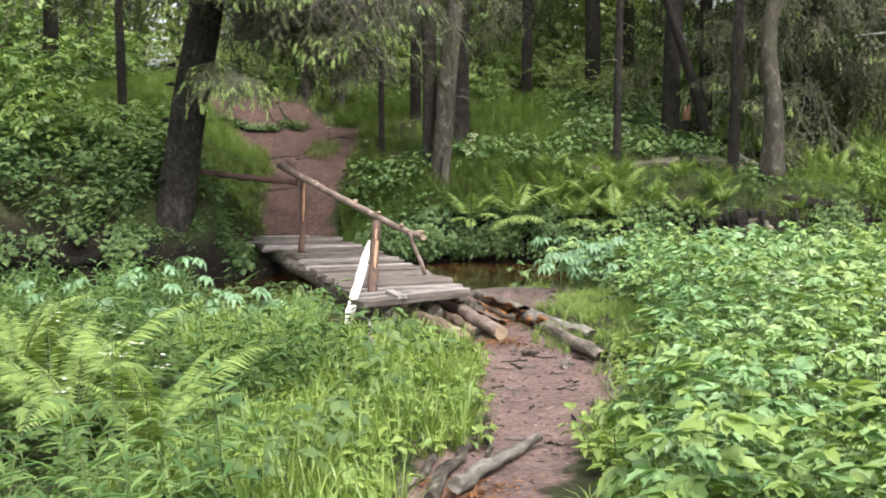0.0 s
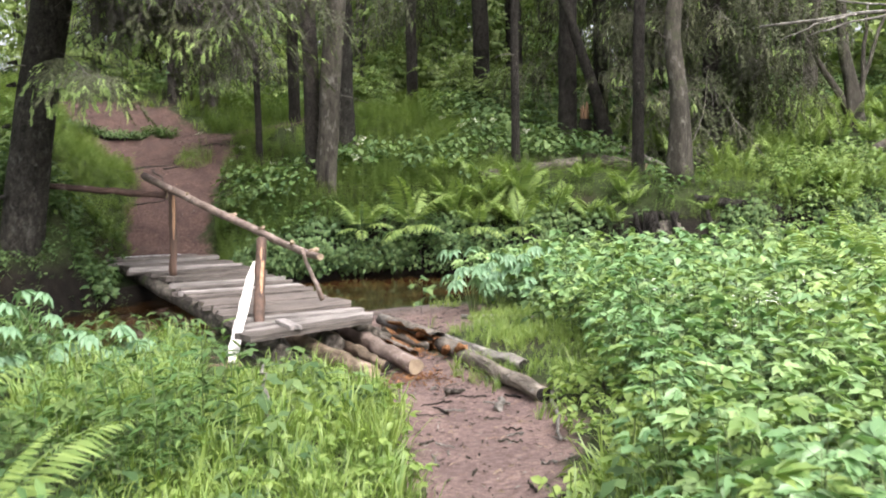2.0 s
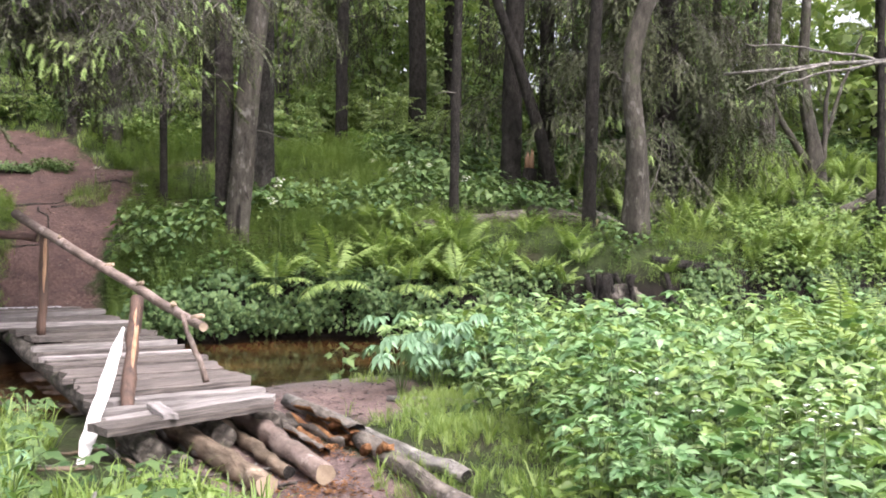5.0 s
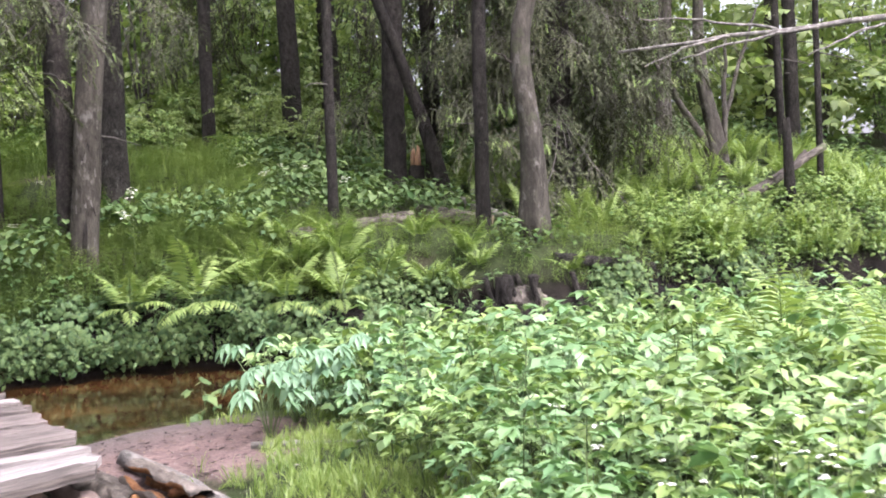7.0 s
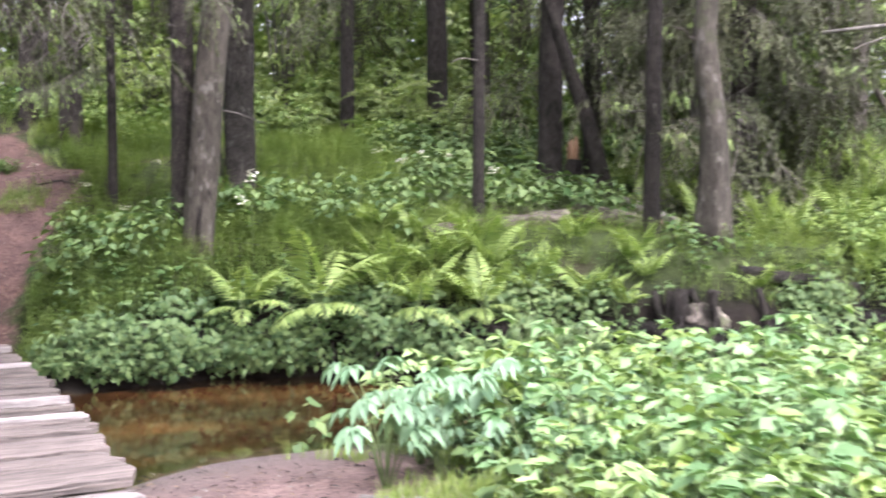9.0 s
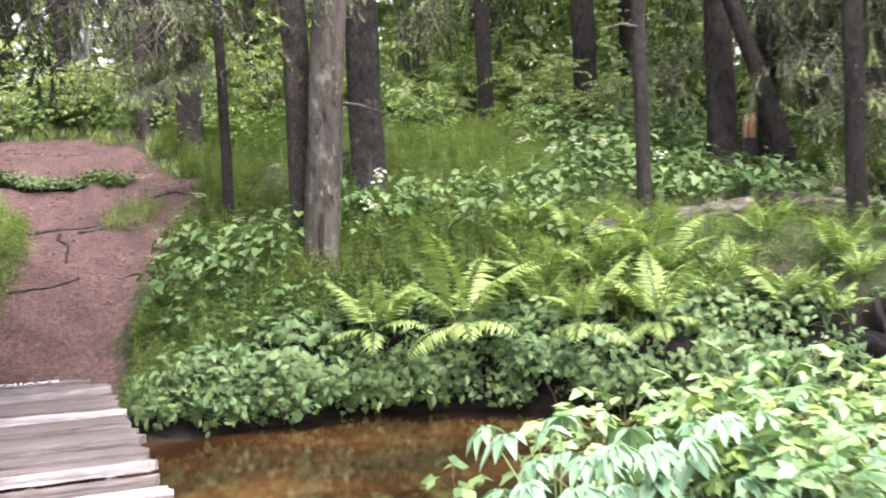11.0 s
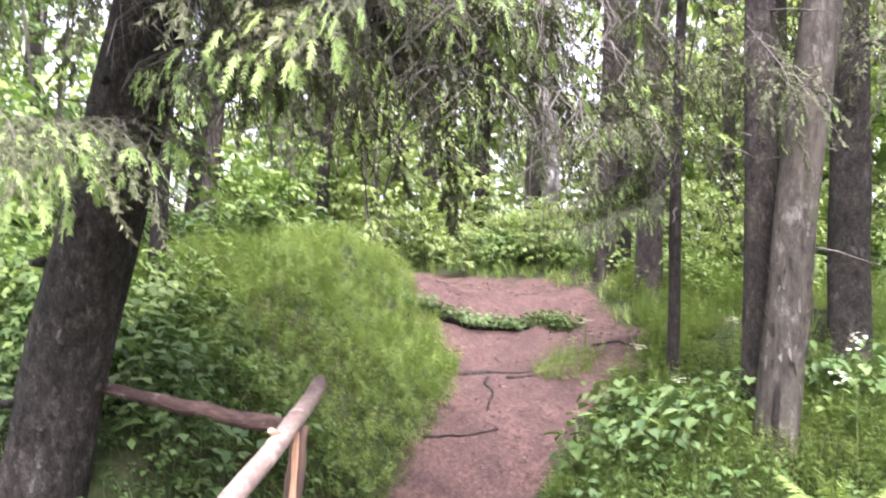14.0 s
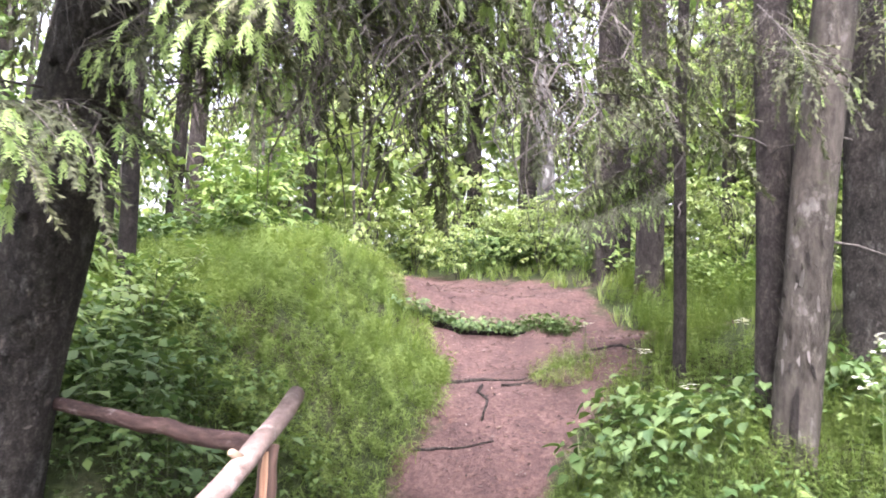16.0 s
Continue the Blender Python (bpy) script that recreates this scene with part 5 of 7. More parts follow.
HANG_ME = [frond_mesh(frond_shape(R, R.uniform(0.5, 0.65), 18, 0.15, R.uniform(15, 35), R.uniform(-75, -45))) for _ in range(3)]
for n, (x, y, sc) in enumerate(FERN_SPOTS):
    fern(x, y, sc * 0.78, NEAR_ME, 9, "light green fern with arching fronds among the herbs", "ferns of the near bank", 200 + n)
for n, (x, y, sc) in enumerate([(0.4, 16.06, 1.15), (1.05, 16.08, 1.45), (1.95, 15.9, 1.1), (2.5, 15.8, 1.15), (2.6, 16.4, 1.2), (3.0, 16.0, 1.1), (3.5, 15.9, 1.15), (1.75, 16.35, 0.9), (3.6, 16.7, 0.85), (4.05, 15.95, 0.75), (5.15, 15.95, 0.6), (-0.75, 17.0, 0.8), (-0.9, 17.6, 0.7)]):
    fern(x, y, sc * 0.9, FROND_ME, 6, "light green fern overhanging the far bank", "ferns of the far bank", 230 + n, 3 if n < 4 else 0)
rf = random.Random(77)
for n in range(190):
    x, y = rf.uniform(5.3, 11.5), rf.uniform(15.9, 21.5)
    if y < float(yf_of(x)) + 0.55 or (7.9 < x < 10.2 and 17.4 < y < 18.6) or (x < 5.9 and y < 17.3):
        continue
    fern(x, y, rf.uniform(0.5, 0.85) * (0.7 if x > 8 and y < 17.6 else 1), UPRIGHT_ME, 8, "tall bright ostrich fern in a light clearing", "ostrich ferns", 300 + n)
for n in range(26):
    x = rf.uniform(1.6, 4.1) if n < 18 else rf.uniform(5.8, 7.5)
    fern(x, float(yf_of(x)) + rf.uniform(0.2, 1.1), rf.uniform(0.5, 0.85), FROND_ME, 7, "light green fern among the woodland herbs", "ferns of the slope", 420 + n)
for n, (x, y) in enumerate([(4.1, 20.3), (4.9, 19.7), (5.3, 20.4), (5.6, 19.3), (4.5, 21.2), (5.9, 20.2), (5.0, 18.7), (5.5, 18.2), (6.0, 17.9)]):
    fern(x, y, rf.uniform(0.6, 0.85), UPRIGHT_ME, 8, "bright ostrich fern between the trunks", "ostrich ferns", 360 + n)
for n, (x, y) in enumerate([(4.3, 9.3), (5.0, 10.2), (4.6, 11.0), (5.6, 9.0), (5.4, 11.8)]):
    fern(x, y, 1.1, UPRIGHT_ME, 8, "tall bright ostrich fern at the edge of the herbs", "ostrich ferns", 380 + n)


# large pale compound leaves by the water
def big_leaf_shape(rng, size=0.2):
    s = Soup()
    for off in (-1.9, -1.15, -0.45, 0.1, 0.75, 1.4, 2.1):
        ln = size * rng.uniform(0.85, 1.15) * (1.1 - 0.18 * abs(off))
        s.add(leaf(ln, ln * 0.42, rng.uniform(0.35, 0.65), 0.22, 0), poses([(0, 0, 0)], off, 0.2, rng.uniform(-0.2, 0.2)))
    return s.mesh("leaf", [LEAF_BLUE])


BIG_LEAVES = [big_leaf_shape(np.random.default_rng(k), 0.13) for k in range(4)]


def big_plant(x, y, tall, count, label, seed, size=1.0):
    rng = random.Random(seed)
    t = empty("leafy_plant", label, "plant", Matrix.Translation((x, y, height(x, y))), "large-leaved plants")
    s = Soup()
    ends = []
    for k in range(count):
        a, r = k * 2.4 + rng.uniform(-0.3, 0.3), rng.uniform(0.08, 0.36) * size
        p = np.array([math.cos(a) * r, math.sin(a) * r, tall * rng.uniform(0.3, 1.05)])
        s.add(stalk([(0, 0, -0.05), p * (0.4, 0.4, 0.6), p], 0.006, 0), poses([(0, 0, 0)]))
        ends.append((a, p))
    st = new("stem", s.mesh("stem", [STEM]))
    st.parent = t
    for a, p in ends:
        lf = new("leaf", rng.choice(BIG_LEAVES))
        lf.parent = t
        sc = size * rng.uniform(0.8, 1.2)
        lf.matrix_local = Matrix.Translation(Vector(p)) @ pose(0, 0, 0, rng.uniform(-15, 15), rng.uniform(-10, 25), math.degrees(a)) @ Matrix.Diagonal((sc, sc, sc, 1))
    return t


for n, (x, y, h, c) in enumerate([(1.25, 11.6, 0.62, 8), (1.55, 11.75, 0.55, 7), (1.85, 11.9, 0.6, 8), (2.15, 12.2, 0.55, 7), (2.5, 12.3, 0.5, 6), (1.5, 12.2, 0.45, 5)]):
    big_plant(x, y, h, c + 5, "large blue-green compound-leaved plant at the water's edge", 500 + n)
for n, (x, y, h, c) in enumerate([(-2.25, 8.6, 0.62, 8), (-1.95, 8.9, 0.5, 7), (-1.65, 8.75, 0.42, 7), (-2.6, 8.4, 0.55, 7), (-1.35, 8.9, 0.34, 6), (-3.0, 8.7, 0.5, 6)]):
    big_plant(x, y, h, c + 3, "large blue-green compound-leaved plant by the brook", 520 + n)


# ---- spruce boughs ----
def twig_shape(rng, length=0.12, count=8, needle=0.026, mat=0, thick=0.007):
    """A short twig along +x bristling with needles."""
    v, f = [], []
    for k in range(count):
        p = np.array([length * (k + 0.5) / count, 0, 0])
        for sgn in (1, -1):
            a, turn = rng.uniform(0.5, 1.0), rng.uniform(-1.0, 1.0)
            d = np.array([math.cos(a), sgn * math.sin(a) * math.cos(turn), math.sin(a) * math.sin(turn)]) * needle * rng.uniform(0.8, 1.25)
            w = np.array([1.0, 0, 0]) * thick
            v += [p - w, p + w, p + d]
            f.append((len(v) - 3, len(v) - 2, len(v) - 1))
    return np.array(v), np.array(f), np.full(len(f), mat)


def shoot_shape(rng, length=0.065):
    """This year's shoot along +x: a soft thick brush of pale needles that narrows to its tip."""
    v, f = [], []
    for k in range(9):
        u = (k + 0.5) / 9
        p = np.array([length * u, 0, -0.25 * length * u * u])
        for sgn in (1, -1):
            d = np.array([0.75, sgn * rng.uniform(0.45, 0.8), rng.uniform(-0.35, 0.3)]) * (0.03 - 0.012 * u)
            w = np.array([0.0062, 0, 0])
            v += [p - w, p + w, p + d]
            f.append((len(v) - 3, len(v) - 2, len(v) - 1))
    return np.array(v), np.array(f), np.full(len(f), 1)


def strand_shape(rng, length=0.5, sides=11, fresh=0.3, hang=0.9, fine=True):
    """A hanging strand: a thin stem along +x that bends down, with needled twigs to both sides and pale shoots at some of their ends."""
    s = Soup()
    us = np.linspace(0, 1, 5)
    line = np.stack([length * us * (1 - 0.35 * us), 0.05 * length * np.sin(us * 3 + rng.uniform(0, 6)), -hang * length * us**1.4], -1)
    s.add(stalk(line, 0.004, 2), poses([(0, 0, 0)]))
    slope = math.atan2(hang, 0.65)
    for k in range(sides):
        u = 0.08 + 0.92 * k / (sides - 1)
        p = np.array([np.interp(u, us, line[:, n]) for n in range(3)])
        ln = 0.2 * rng.uniform(0.6, 1.2) * (1.2 - 0.6 * u)
        a = (1 if k % 2 else -1) * rng.uniform(0.45, 1.0) if k < sides - 1 else 0.0
        dip = slope * u + rng.uniform(0.05, 0.4)
        tw = twig_shape(rng, ln, 16, 0.023, 0, 0.0062) if fine else twig_shape(rng, ln * 1.15, 6, 0.034, 0, 0.015)
        s.add(tw, poses([p], a, dip, rng.uniform(-0.5, 0.5)))
        if rng.random() < fresh:
            q = rot(a, dip, 0)[0] @ np.array([ln * 0.92, 0, 0]) + p
            for turn in (0.0, rng.choice([-0.7, 0.7]))[: 1 + (rng.random() < 0.6)]:
                s.add(shoot_shape(rng, rng.uniform(0.075, 0.115)), poses([q], a * 0.8 + turn, dip + rng.uniform(0.15, 0.6), rng.uniform(-0.4, 0.4)))
    return s.shape()


rk = np.random.default_rng(31)
STRANDS = [strand_shape(rk, rk.uniform(0.35, 0.6), 11, 0.12, 0.6) for _ in range(5)]
STRANDS_FRESH = [strand_shape(rk, rk.uniform(0.35, 0.55), 11, 0.45, 0.3) for _ in range(5)]
STRANDS_OLD = [strand_shape(rk, rk.uniform(0.4, 0.7), 9, 0.06, 0.9, False) for _ in range(5)]


def bare_shape(rng):
    """A dead twig that curls down and forks."""
    s = Soup()
    for fork in range(3):
        w = rng.uniform(-0.1, 0.1, 6)
        line = [(0, 0, 0), (0.09, w[0], -0.02), (0.19, w[0] + w[1], -0.09), (0.25, w[0] + w[2], -0.19), (0.24 + 0.3 * w[3], w[0] + w[3], -0.29), (0.27 + 0.5 * w[4], w[0] + 1.5 * w[4], -0.37)]
        s.add(stalk(line, 0.0042, 2), poses([(0, 0, 0)]))
    return s.shape()


TWIG_BARE = [bare_shape(rk) for _ in range(5)]


def bough_shape(rng, length=2.2, sag=0.35, kinds=STRANDS, bare=0.15, density=9.0):
    """A drooping limb along +x hung with strands on both sides."""
    s = Soup()
    us = np.linspace(0, 1, 9)
    line = np.stack([length * us * (1 - 0.08 * us), 0.08 * length * np.sin(us * 3 + rng.uniform(0, 6)), -sag * length * us**1.4 + 0.14 * length * us**3], -1)
    s.add(stalk(line, 0.005 * length + 0.002, 2, True), poses([(0, 0, 0)]))
    count = int(density * length)
    for k in range(count):
        u = 0.15 + 0.85 * (k + rng.uniform(0, 1)) / count
        p = np.array([np.interp(u, us, line[:, n]) for n in range(3)])
        side = 1 if k % 2 else -1
        sc = (1.3 - 0.5 * u) * rng.uniform(0.7, 1.3)
        pick = TWIG_BARE[rng.integers(5)] if rng.random() < bare else kinds[rng.integers(len(kinds))]
        s.add(pick, poses([p], side * rng.uniform(0.2, 1.4), rng.uniform(-0.2, 0.5), rng.uniform(-0.3, 0.3), sc))
    s.add(kinds[0], poses([line[-1]], 0, -0.2, 0, 0.8))
    return s.shape()


BOUGHS = [bough_shape(rk, rk.uniform(1.9, 2.3), rk.uniform(0.12, 0.3), STRANDS, 0.22, 11) for _ in range(4)]
BOUGHS_OLD = [bough_shape(rk, rk.uniform(1.7, 2.2), rk.uniform(0.25, 0.5), STRANDS_OLD, 0.15, 9) for _ in range(4)]
BOUGHS_THIN = [bough_shape(rk, 2.0, 0.3, STRANDS_OLD, 0.1, 3.5) for _ in range(2)]
BOUGHS_FRESH = [bough_shape(rk, rk.uniform(1.9, 2.2), rk.uniform(0.12, 0.25), STRANDS_FRESH + STRANDS[:1], 0.1, 13) for _ in range(4)]
BOUGHS_BARE = [bough_shape(rk, 2.0, rk.uniform(0.05, 0.2), STRANDS, 0.8, 14) for _ in range(3)]
NEEDLES = [NEEDLE, NEEDLE_NEW, TWIG]


def crown(parent, low, high, reach0, reach1, count, rng, kinds=None, arc=(0, 6.283), label="drooping spruce boughs", dip=0.15, top_lean=(0, 0)):
    """Boughs round a trunk from low to high metres over its foot, sparse ones on to the top."""
    s = Soup()
    kinds = kinds or BOUGHS + BOUGHS_OLD
    for k in range(count):
        u = (k + rng.uniform(0, 1)) / count
        h = low + (high - low) * u
        a = rng.uniform(*arc)
        sc = (reach0 + (reach1 - reach0) * u) / 2.0 * rng.uniform(0.75, 1.2)
        s.add(kinds[rng.integers(len(kinds))], poses([(top_lean[0] * h, top_lean[1] * h, h)], a, rng.uniform(-0.1, dip + 0.2), rng.uniform(-0.2, 0.2), sc))
    for k in range(8):
        h = high + (9.5 - high) * k / 8
        s.add(BOUGHS_THIN[k % 2], poses([(top_lean[0] * h, top_lean[1] * h, h)], k * 2.4, 0.1, 0, reach1 / 2))
    ob = new("crown", s.mesh("crown", NEEDLES))
    ob.parent = parent
    return tagged(ob, label)


rc = np.random.default_rng(11)
LEAN = (0.16, 0.02)
# the low boughs that reach out over the bridge: height on the trunk, heading, dip, size
for n, (h, yaw, dip, size) in enumerate([(2.0, -1.0, 0.1, 1.1), (2.4, -0.35, 0.06, 1.15), (2.9, 0.1, 0.1, 1.15), (3.05, -0.6, 0.05, 1.0), (3.0, 0.6, 0.12, 1.1), (3.0, -1.35, 0.05, 0.9), (3.2, -1.8, 0.1, 1.1)]):
    low = Soup()
    low.add(BOUGHS_FRESH[n % 4], poses([(LEAN[0] * h, LEAN[1] * h, h)], yaw, dip, 0.1, size))
    low_ob = tagged(new("bough", low.mesh("bough", NEEDLES)), "low grey-green bough with pale fresh tips")
    low_ob.parent = SPRUCE
crown(SPRUCE, 3.3, 5.0, 2.6, 2.2, 9, rc, BOUGHS, (0, 6.283), "dark drooping boughs", 0.12, LEAN)
crown(SPRUCE, 2.9, 4.0, 2.5, 2.4, 4, rc, BOUGHS, (-0.4, 1.2), "grey-green boughs hanging over the path", 0.2, LEAN)
crown(SPRUCE, 5.2, 8.5, 2.4, 1.5, 7, rc, BOUGHS_OLD, (0, 6.283), "high dark boughs", 0.2, LEAN)
crown(SPRUCE, 2.6, 3.8, 2.6, 2.4, 28, rc, BOUGHS_BARE, (-0.6, 1.0), "bare grey twigs under the green boughs", 0.1, LEAN)
crown(THIN, 1.5, 2.8, 1.0, 0.9, 8, rc, BOUGHS_FRESH, (2.2, 4.4), "hanging boughs with pale fresh tips", 0.5)
crown(THIN_LEFT, 1.9, 4.4, 1.3, 1.1, 7, rc)
crown(THIN, 1.5, 4.2, 1.0, 0.9, 10, rc, BOUGHS, (0, 6.283), "short drooping boughs with pale tips", 0.25)
crown(TREE_K, 2.4, 4.6, 2.0, 1.6, 8, rc, BOUGHS_OLD + BOUGHS)
crown(TWIN, 2.6, 4.4, 1.5, 1.2, 8, rc, BOUGHS_OLD)

# spruces with boughs hanging low
for x, y, r, low, high, reach, count, kinds, lab, seed in (
    (6.3, 18.9, 0.17, 1.35, 5.2, 2.2, 84, BOUGHS_OLD + BOUGHS[:2], "dark spruce with boughs hanging almost to the ground", 61),
    (4.9, 20.6, 0.13, 1.8, 5.0, 1.9, 34, BOUGHS_OLD, "dark spruce standing in the shade", 62),
    (-2.6, 22.4, 0.12, 2.3, 4.6, 2.0, 9, BOUGHS_OLD, "spruce hanging its boughs over the path's crest", 63),
    (-6.2, 17.6, 0.12, 2.4, 4.8, 1.8, 6, None, "spruce among the bushes of the far bank", 64),
    (-0.5, 20.2, 0.1, 2.4, 4.6, 1.4, 7, BOUGHS_OLD, "dark spruce behind the leaning grey tree", 65),
    (1.7, 22.4, 0.11, 2.0, 5.0, 1.8, 14, BOUGHS_OLD, "spruce in the depth of the wood", 66),
    (7.6, 22.6, 0.11, 1.4, 5.0, 2.0, 18, BOUGHS_OLD, "spruce at the edge of the clearing", 67),
    (-8.8, 18.8, 0.12, 2.4, 5.0, 1.8, 6, BOUGHS_OLD, "spruce behind the bushes", 68),
    (-7.6, 23.6, 0.1, 2.6, 4.6, 1.7, 8, BOUGHS_OLD, "spruce beyond the path's crest", 69),
):
    t = tree("spruce_tree", x, y, r, BARK_DARK, lab, "tree", 10, (0, 0), 0.02, 0.06, seed, stubs=2)
    crown(t, low, high, reach, reach * 0.8, count, rc, kinds, (0, 6.283), "dark drooping boughs", 0.3)


# ---- leafy shrubs and saplings ----
def spray_shape(rng, length=0.6, leaves=16, size=0.07, wide=0.6):
    """A leafy twig along +x."""
    s = Soup()
    us = np.linspace(0, 1, 5)
    line = np.stack([length * us, 0.06 * length * np.sin(us * 4 + rng.uniform(0, 6)), 0.12 * length * us - 0.25 * length * us**2], -1)
    s.add(stalk(line, 0.004, 1), poses([(0, 0, 0)]))
    for k in range(leaves):
        u = 0.15 + 0.85 * k / (leaves - 1)
        p = np.array([np.interp(u, us, line[:, n]) for n in range(3)])
        ln = size * rng.uniform(0.7, 1.25)
        s.add(flat_leaf(ln, ln * wide, rng.uniform(0.1, 0.7), 0), poses([p], (1 if k % 2 else -1) * rng.uniform(0.4, 1.3), rng.uniform(-0.3, 0.5), rng.uniform(-0.5, 0.5)))
    return s.shape()


SPRAYS = [spray_shape(R, R.uniform(0.5, 0.75), 16, 0.085, 0.62) for _ in range(4)]
SPRAYS_FAR = [spray_shape(R, R.uniform(0.6, 0.9), 12, 0.13, 0.68) for _ in range(4)]


def shrub_shape(rng, tall=1.6, stems=5, sprays=16, kinds=SPRAYS, spread=0.35):
    s = Soup()
    for k in range(stems):
        a = k * 6.283 / stems + rng.uniform(-0.4, 0.4)
        h = tall * rng.uniform(0.7, 1.1)
        r = h * spread * rng.uniform(0.5, 1.2)
        end = np.array([math.cos(a) * r, math.sin(a) * r, h])
        line = np.array([(0, 0, -0.05), end * (0.25, 0.25, 0.4), end * (0.6, 0.6, 0.75), end])
        s.add(stalk(line, 0.012 * tall / 1.6, 1), poses([(0, 0, 0)]))
        for g in range(sprays):
            u = 0.2 + 0.8 * (g + rng.uniform(0, 1)) / sprays
            p = np.array([np.interp(u, [0, 0.33, 0.66, 1], line[:, n]) for n in range(3)])
            s.add(kinds[rng.integers(len(kinds))], poses([p], rng.uniform(0, 6.283), rng.uniform(-0.5, 0.4), rng.uniform(-0.4, 0.4), rng.uniform(0.7, 1.2)))
    return s.shape()


def shrub_mesh(rng, mats, **kw):
    """Foliage and stems as two meshes."""
    v, f, m = shrub_shape(rng, **kw)
    out = []
    for n, name in enumerate(("foliage", "stem")):
        s = Soup()
        s.add((v, f[m == n], m[m == n] * 0), poses([(0, 0, 0)]))
        me = s.mesh(name, [mats[n]])
        out.append(me)
    return out


rs = np.random.default_rng(21)
SPRAYS_BIG = [spray_shape(R, R.uniform(0.5, 0.75), 12, 0.13, 0.66) for _ in range(4)]
BUSH_ME = [shrub_mesh(rs, [LEAF_HERB, TWIG], tall=1.5, stems=6, sprays=10, kinds=SPRAYS_BIG, spread=0.5) for _ in range(3)]
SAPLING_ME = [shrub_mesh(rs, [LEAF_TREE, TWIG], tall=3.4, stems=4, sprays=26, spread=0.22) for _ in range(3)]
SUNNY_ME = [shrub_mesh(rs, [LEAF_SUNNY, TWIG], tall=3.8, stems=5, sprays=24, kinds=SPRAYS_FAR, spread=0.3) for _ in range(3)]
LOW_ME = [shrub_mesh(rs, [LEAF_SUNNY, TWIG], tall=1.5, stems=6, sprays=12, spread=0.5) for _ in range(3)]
rb = random.Random(9)


def bush(meshes, x, y, size, label, group, name="bush"):
    ob = new(name)
    for me in rb.choice(meshes):
        new(me.name.split(".")[0], me).parent = ob
    ob.matrix_world = Matrix.Translation((x, y, height(x, y))) @ pose(0, 0, 0, rb.uniform(-5, 5), rb.uniform(-5, 5), rb.uniform(0, 360)) @ Matrix.Diagonal((size, size, size * rb.uniform(0.85, 1.15), 1))
    return tagged(ob, label, "bush", group)


for x, y, sc in [(-5.4, 14.6, 0.8), (-6.3, 15.4, 1.0), (-7.2, 16.2, 1.1), (-5.9, 16.6, 0.9), (-8.4, 15.0, 1.1), (-7.6, 14.0, 0.9), (-5.2, 15.6, 0.6), (-6.9, 17.6, 1.1), (-4.6, 14.9, 0.55), (-9.6, 16.6, 1.2), (-4.1, 14.9, 0.5), (-5.5, 18.8, 0.7), (-6.4, 19.9, 0.9), (-8.2, 18.4, 1.1), (-4.2, 15.9, 0.5)]:
    bush(BUSH_ME, x, y, sc, "leafy green bush on the far bank", "bushes of the far bank")
for k in range(34):
    x, y = rb.uniform(-15, -4.5), rb.uniform(19.8, 32)
    if near_line(TRACK_FAR, np.array([x]), np.array([y]))[0][0] > 1.0:
        bush(SUNNY_ME, x, y, rb.uniform(0.8, 1.3), "leafy sapling behind the mound with sunlight in its leaf colour", "saplings", "sapling")
for k in range(40):
    x, y = rb.uniform(-4.5, 13), rb.uniform(23.5, 34)
    if near_line(TRACK_FAR, np.array([x]), np.array([y]))[0][0] > 1.0:
        # the copies coloured as sunlit brighten the background left of x = 6
        bush(SAPLING_ME if x > 6 else SUNNY_ME, x, y, rb.uniform(0.8, 1.5), "leafy sapling in the wood", "saplings", "sapling")
for k in range(34):
    x, y = rb.uniform(-9, 0), rb.uniform(22.2, 27)
    if near_line(TRACK_FAR, np.array([x]), np.array([y]))[0][0] > 0.9:
        bush(LOW_ME, x, y, rb.uniform(0.5, 0.95), "low bush beyond the path's crest with sunlight in its leaf colour", "bushes beyond the crest")
for x, y, sc in [(1.0, 20.9, 0.4), (2.0, 20.4, 0.35), (3.4, 20.8, 0.4), (0.6, 22.8, 0.5), (5.3, 22.4, 0.6), (2.6, 23.9, 0.7), (1.4, 23.6, 0.6), (-0.8, 24.0, 0.8), (4.6, 25, 1.0)]:
    bush(BUSH_ME, x, y, sc, "leafy green bush on the slope", "bushes of the slope")
for x, y, sc in [(-7.4, 17.8, 1.0), (-8.6, 17.0, 1.1), (-9.8, 18.6, 1.2), (-8.0, 19.8, 1.2), (-10.8, 17.6, 1.1), (-9.2, 20.8, 1.3), (-11.6, 20.0, 1.3), (-6.6, 20.8, 1.0)]:
    bush(SAPLING_ME, x, y, sc, "leafy sapling among the bushes of the far bank", "saplings", "sapling")
for k in range(16):
    bush(SAPLING_ME, rb.uniform(0.5, 6), rb.uniform(27, 33), rb.uniform(1.0, 1.6), "leafy sapling deep in the wood", "saplings", "sapling")
for k in range(34):
    x, y = rb.uniform(-0.5, 9), rb.uniform(24.8, 30)
    bush(LOW_ME if k % 2 else BUSH_ME, x, y, rb.uniform(0.6, 1.0), "light green bush between the trunks", "bushes of the slope")
for k in range(14):
    bush(LOW_ME, rb.uniform(0.3, 3.8), rb.uniform(21.6, 25), rb.uniform(0.45, 0.8), "light green bush between the trunks", "bushes of the slope")
for k in range(22):
    bush(SAPLING_ME if k % 3 else SUNNY_ME, rb.uniform(7.5, 16), rb.uniform(19, 30), rb.uniform(0.6, 1.2), "bright leafy sapling in the clearing", "saplings", "sapling")

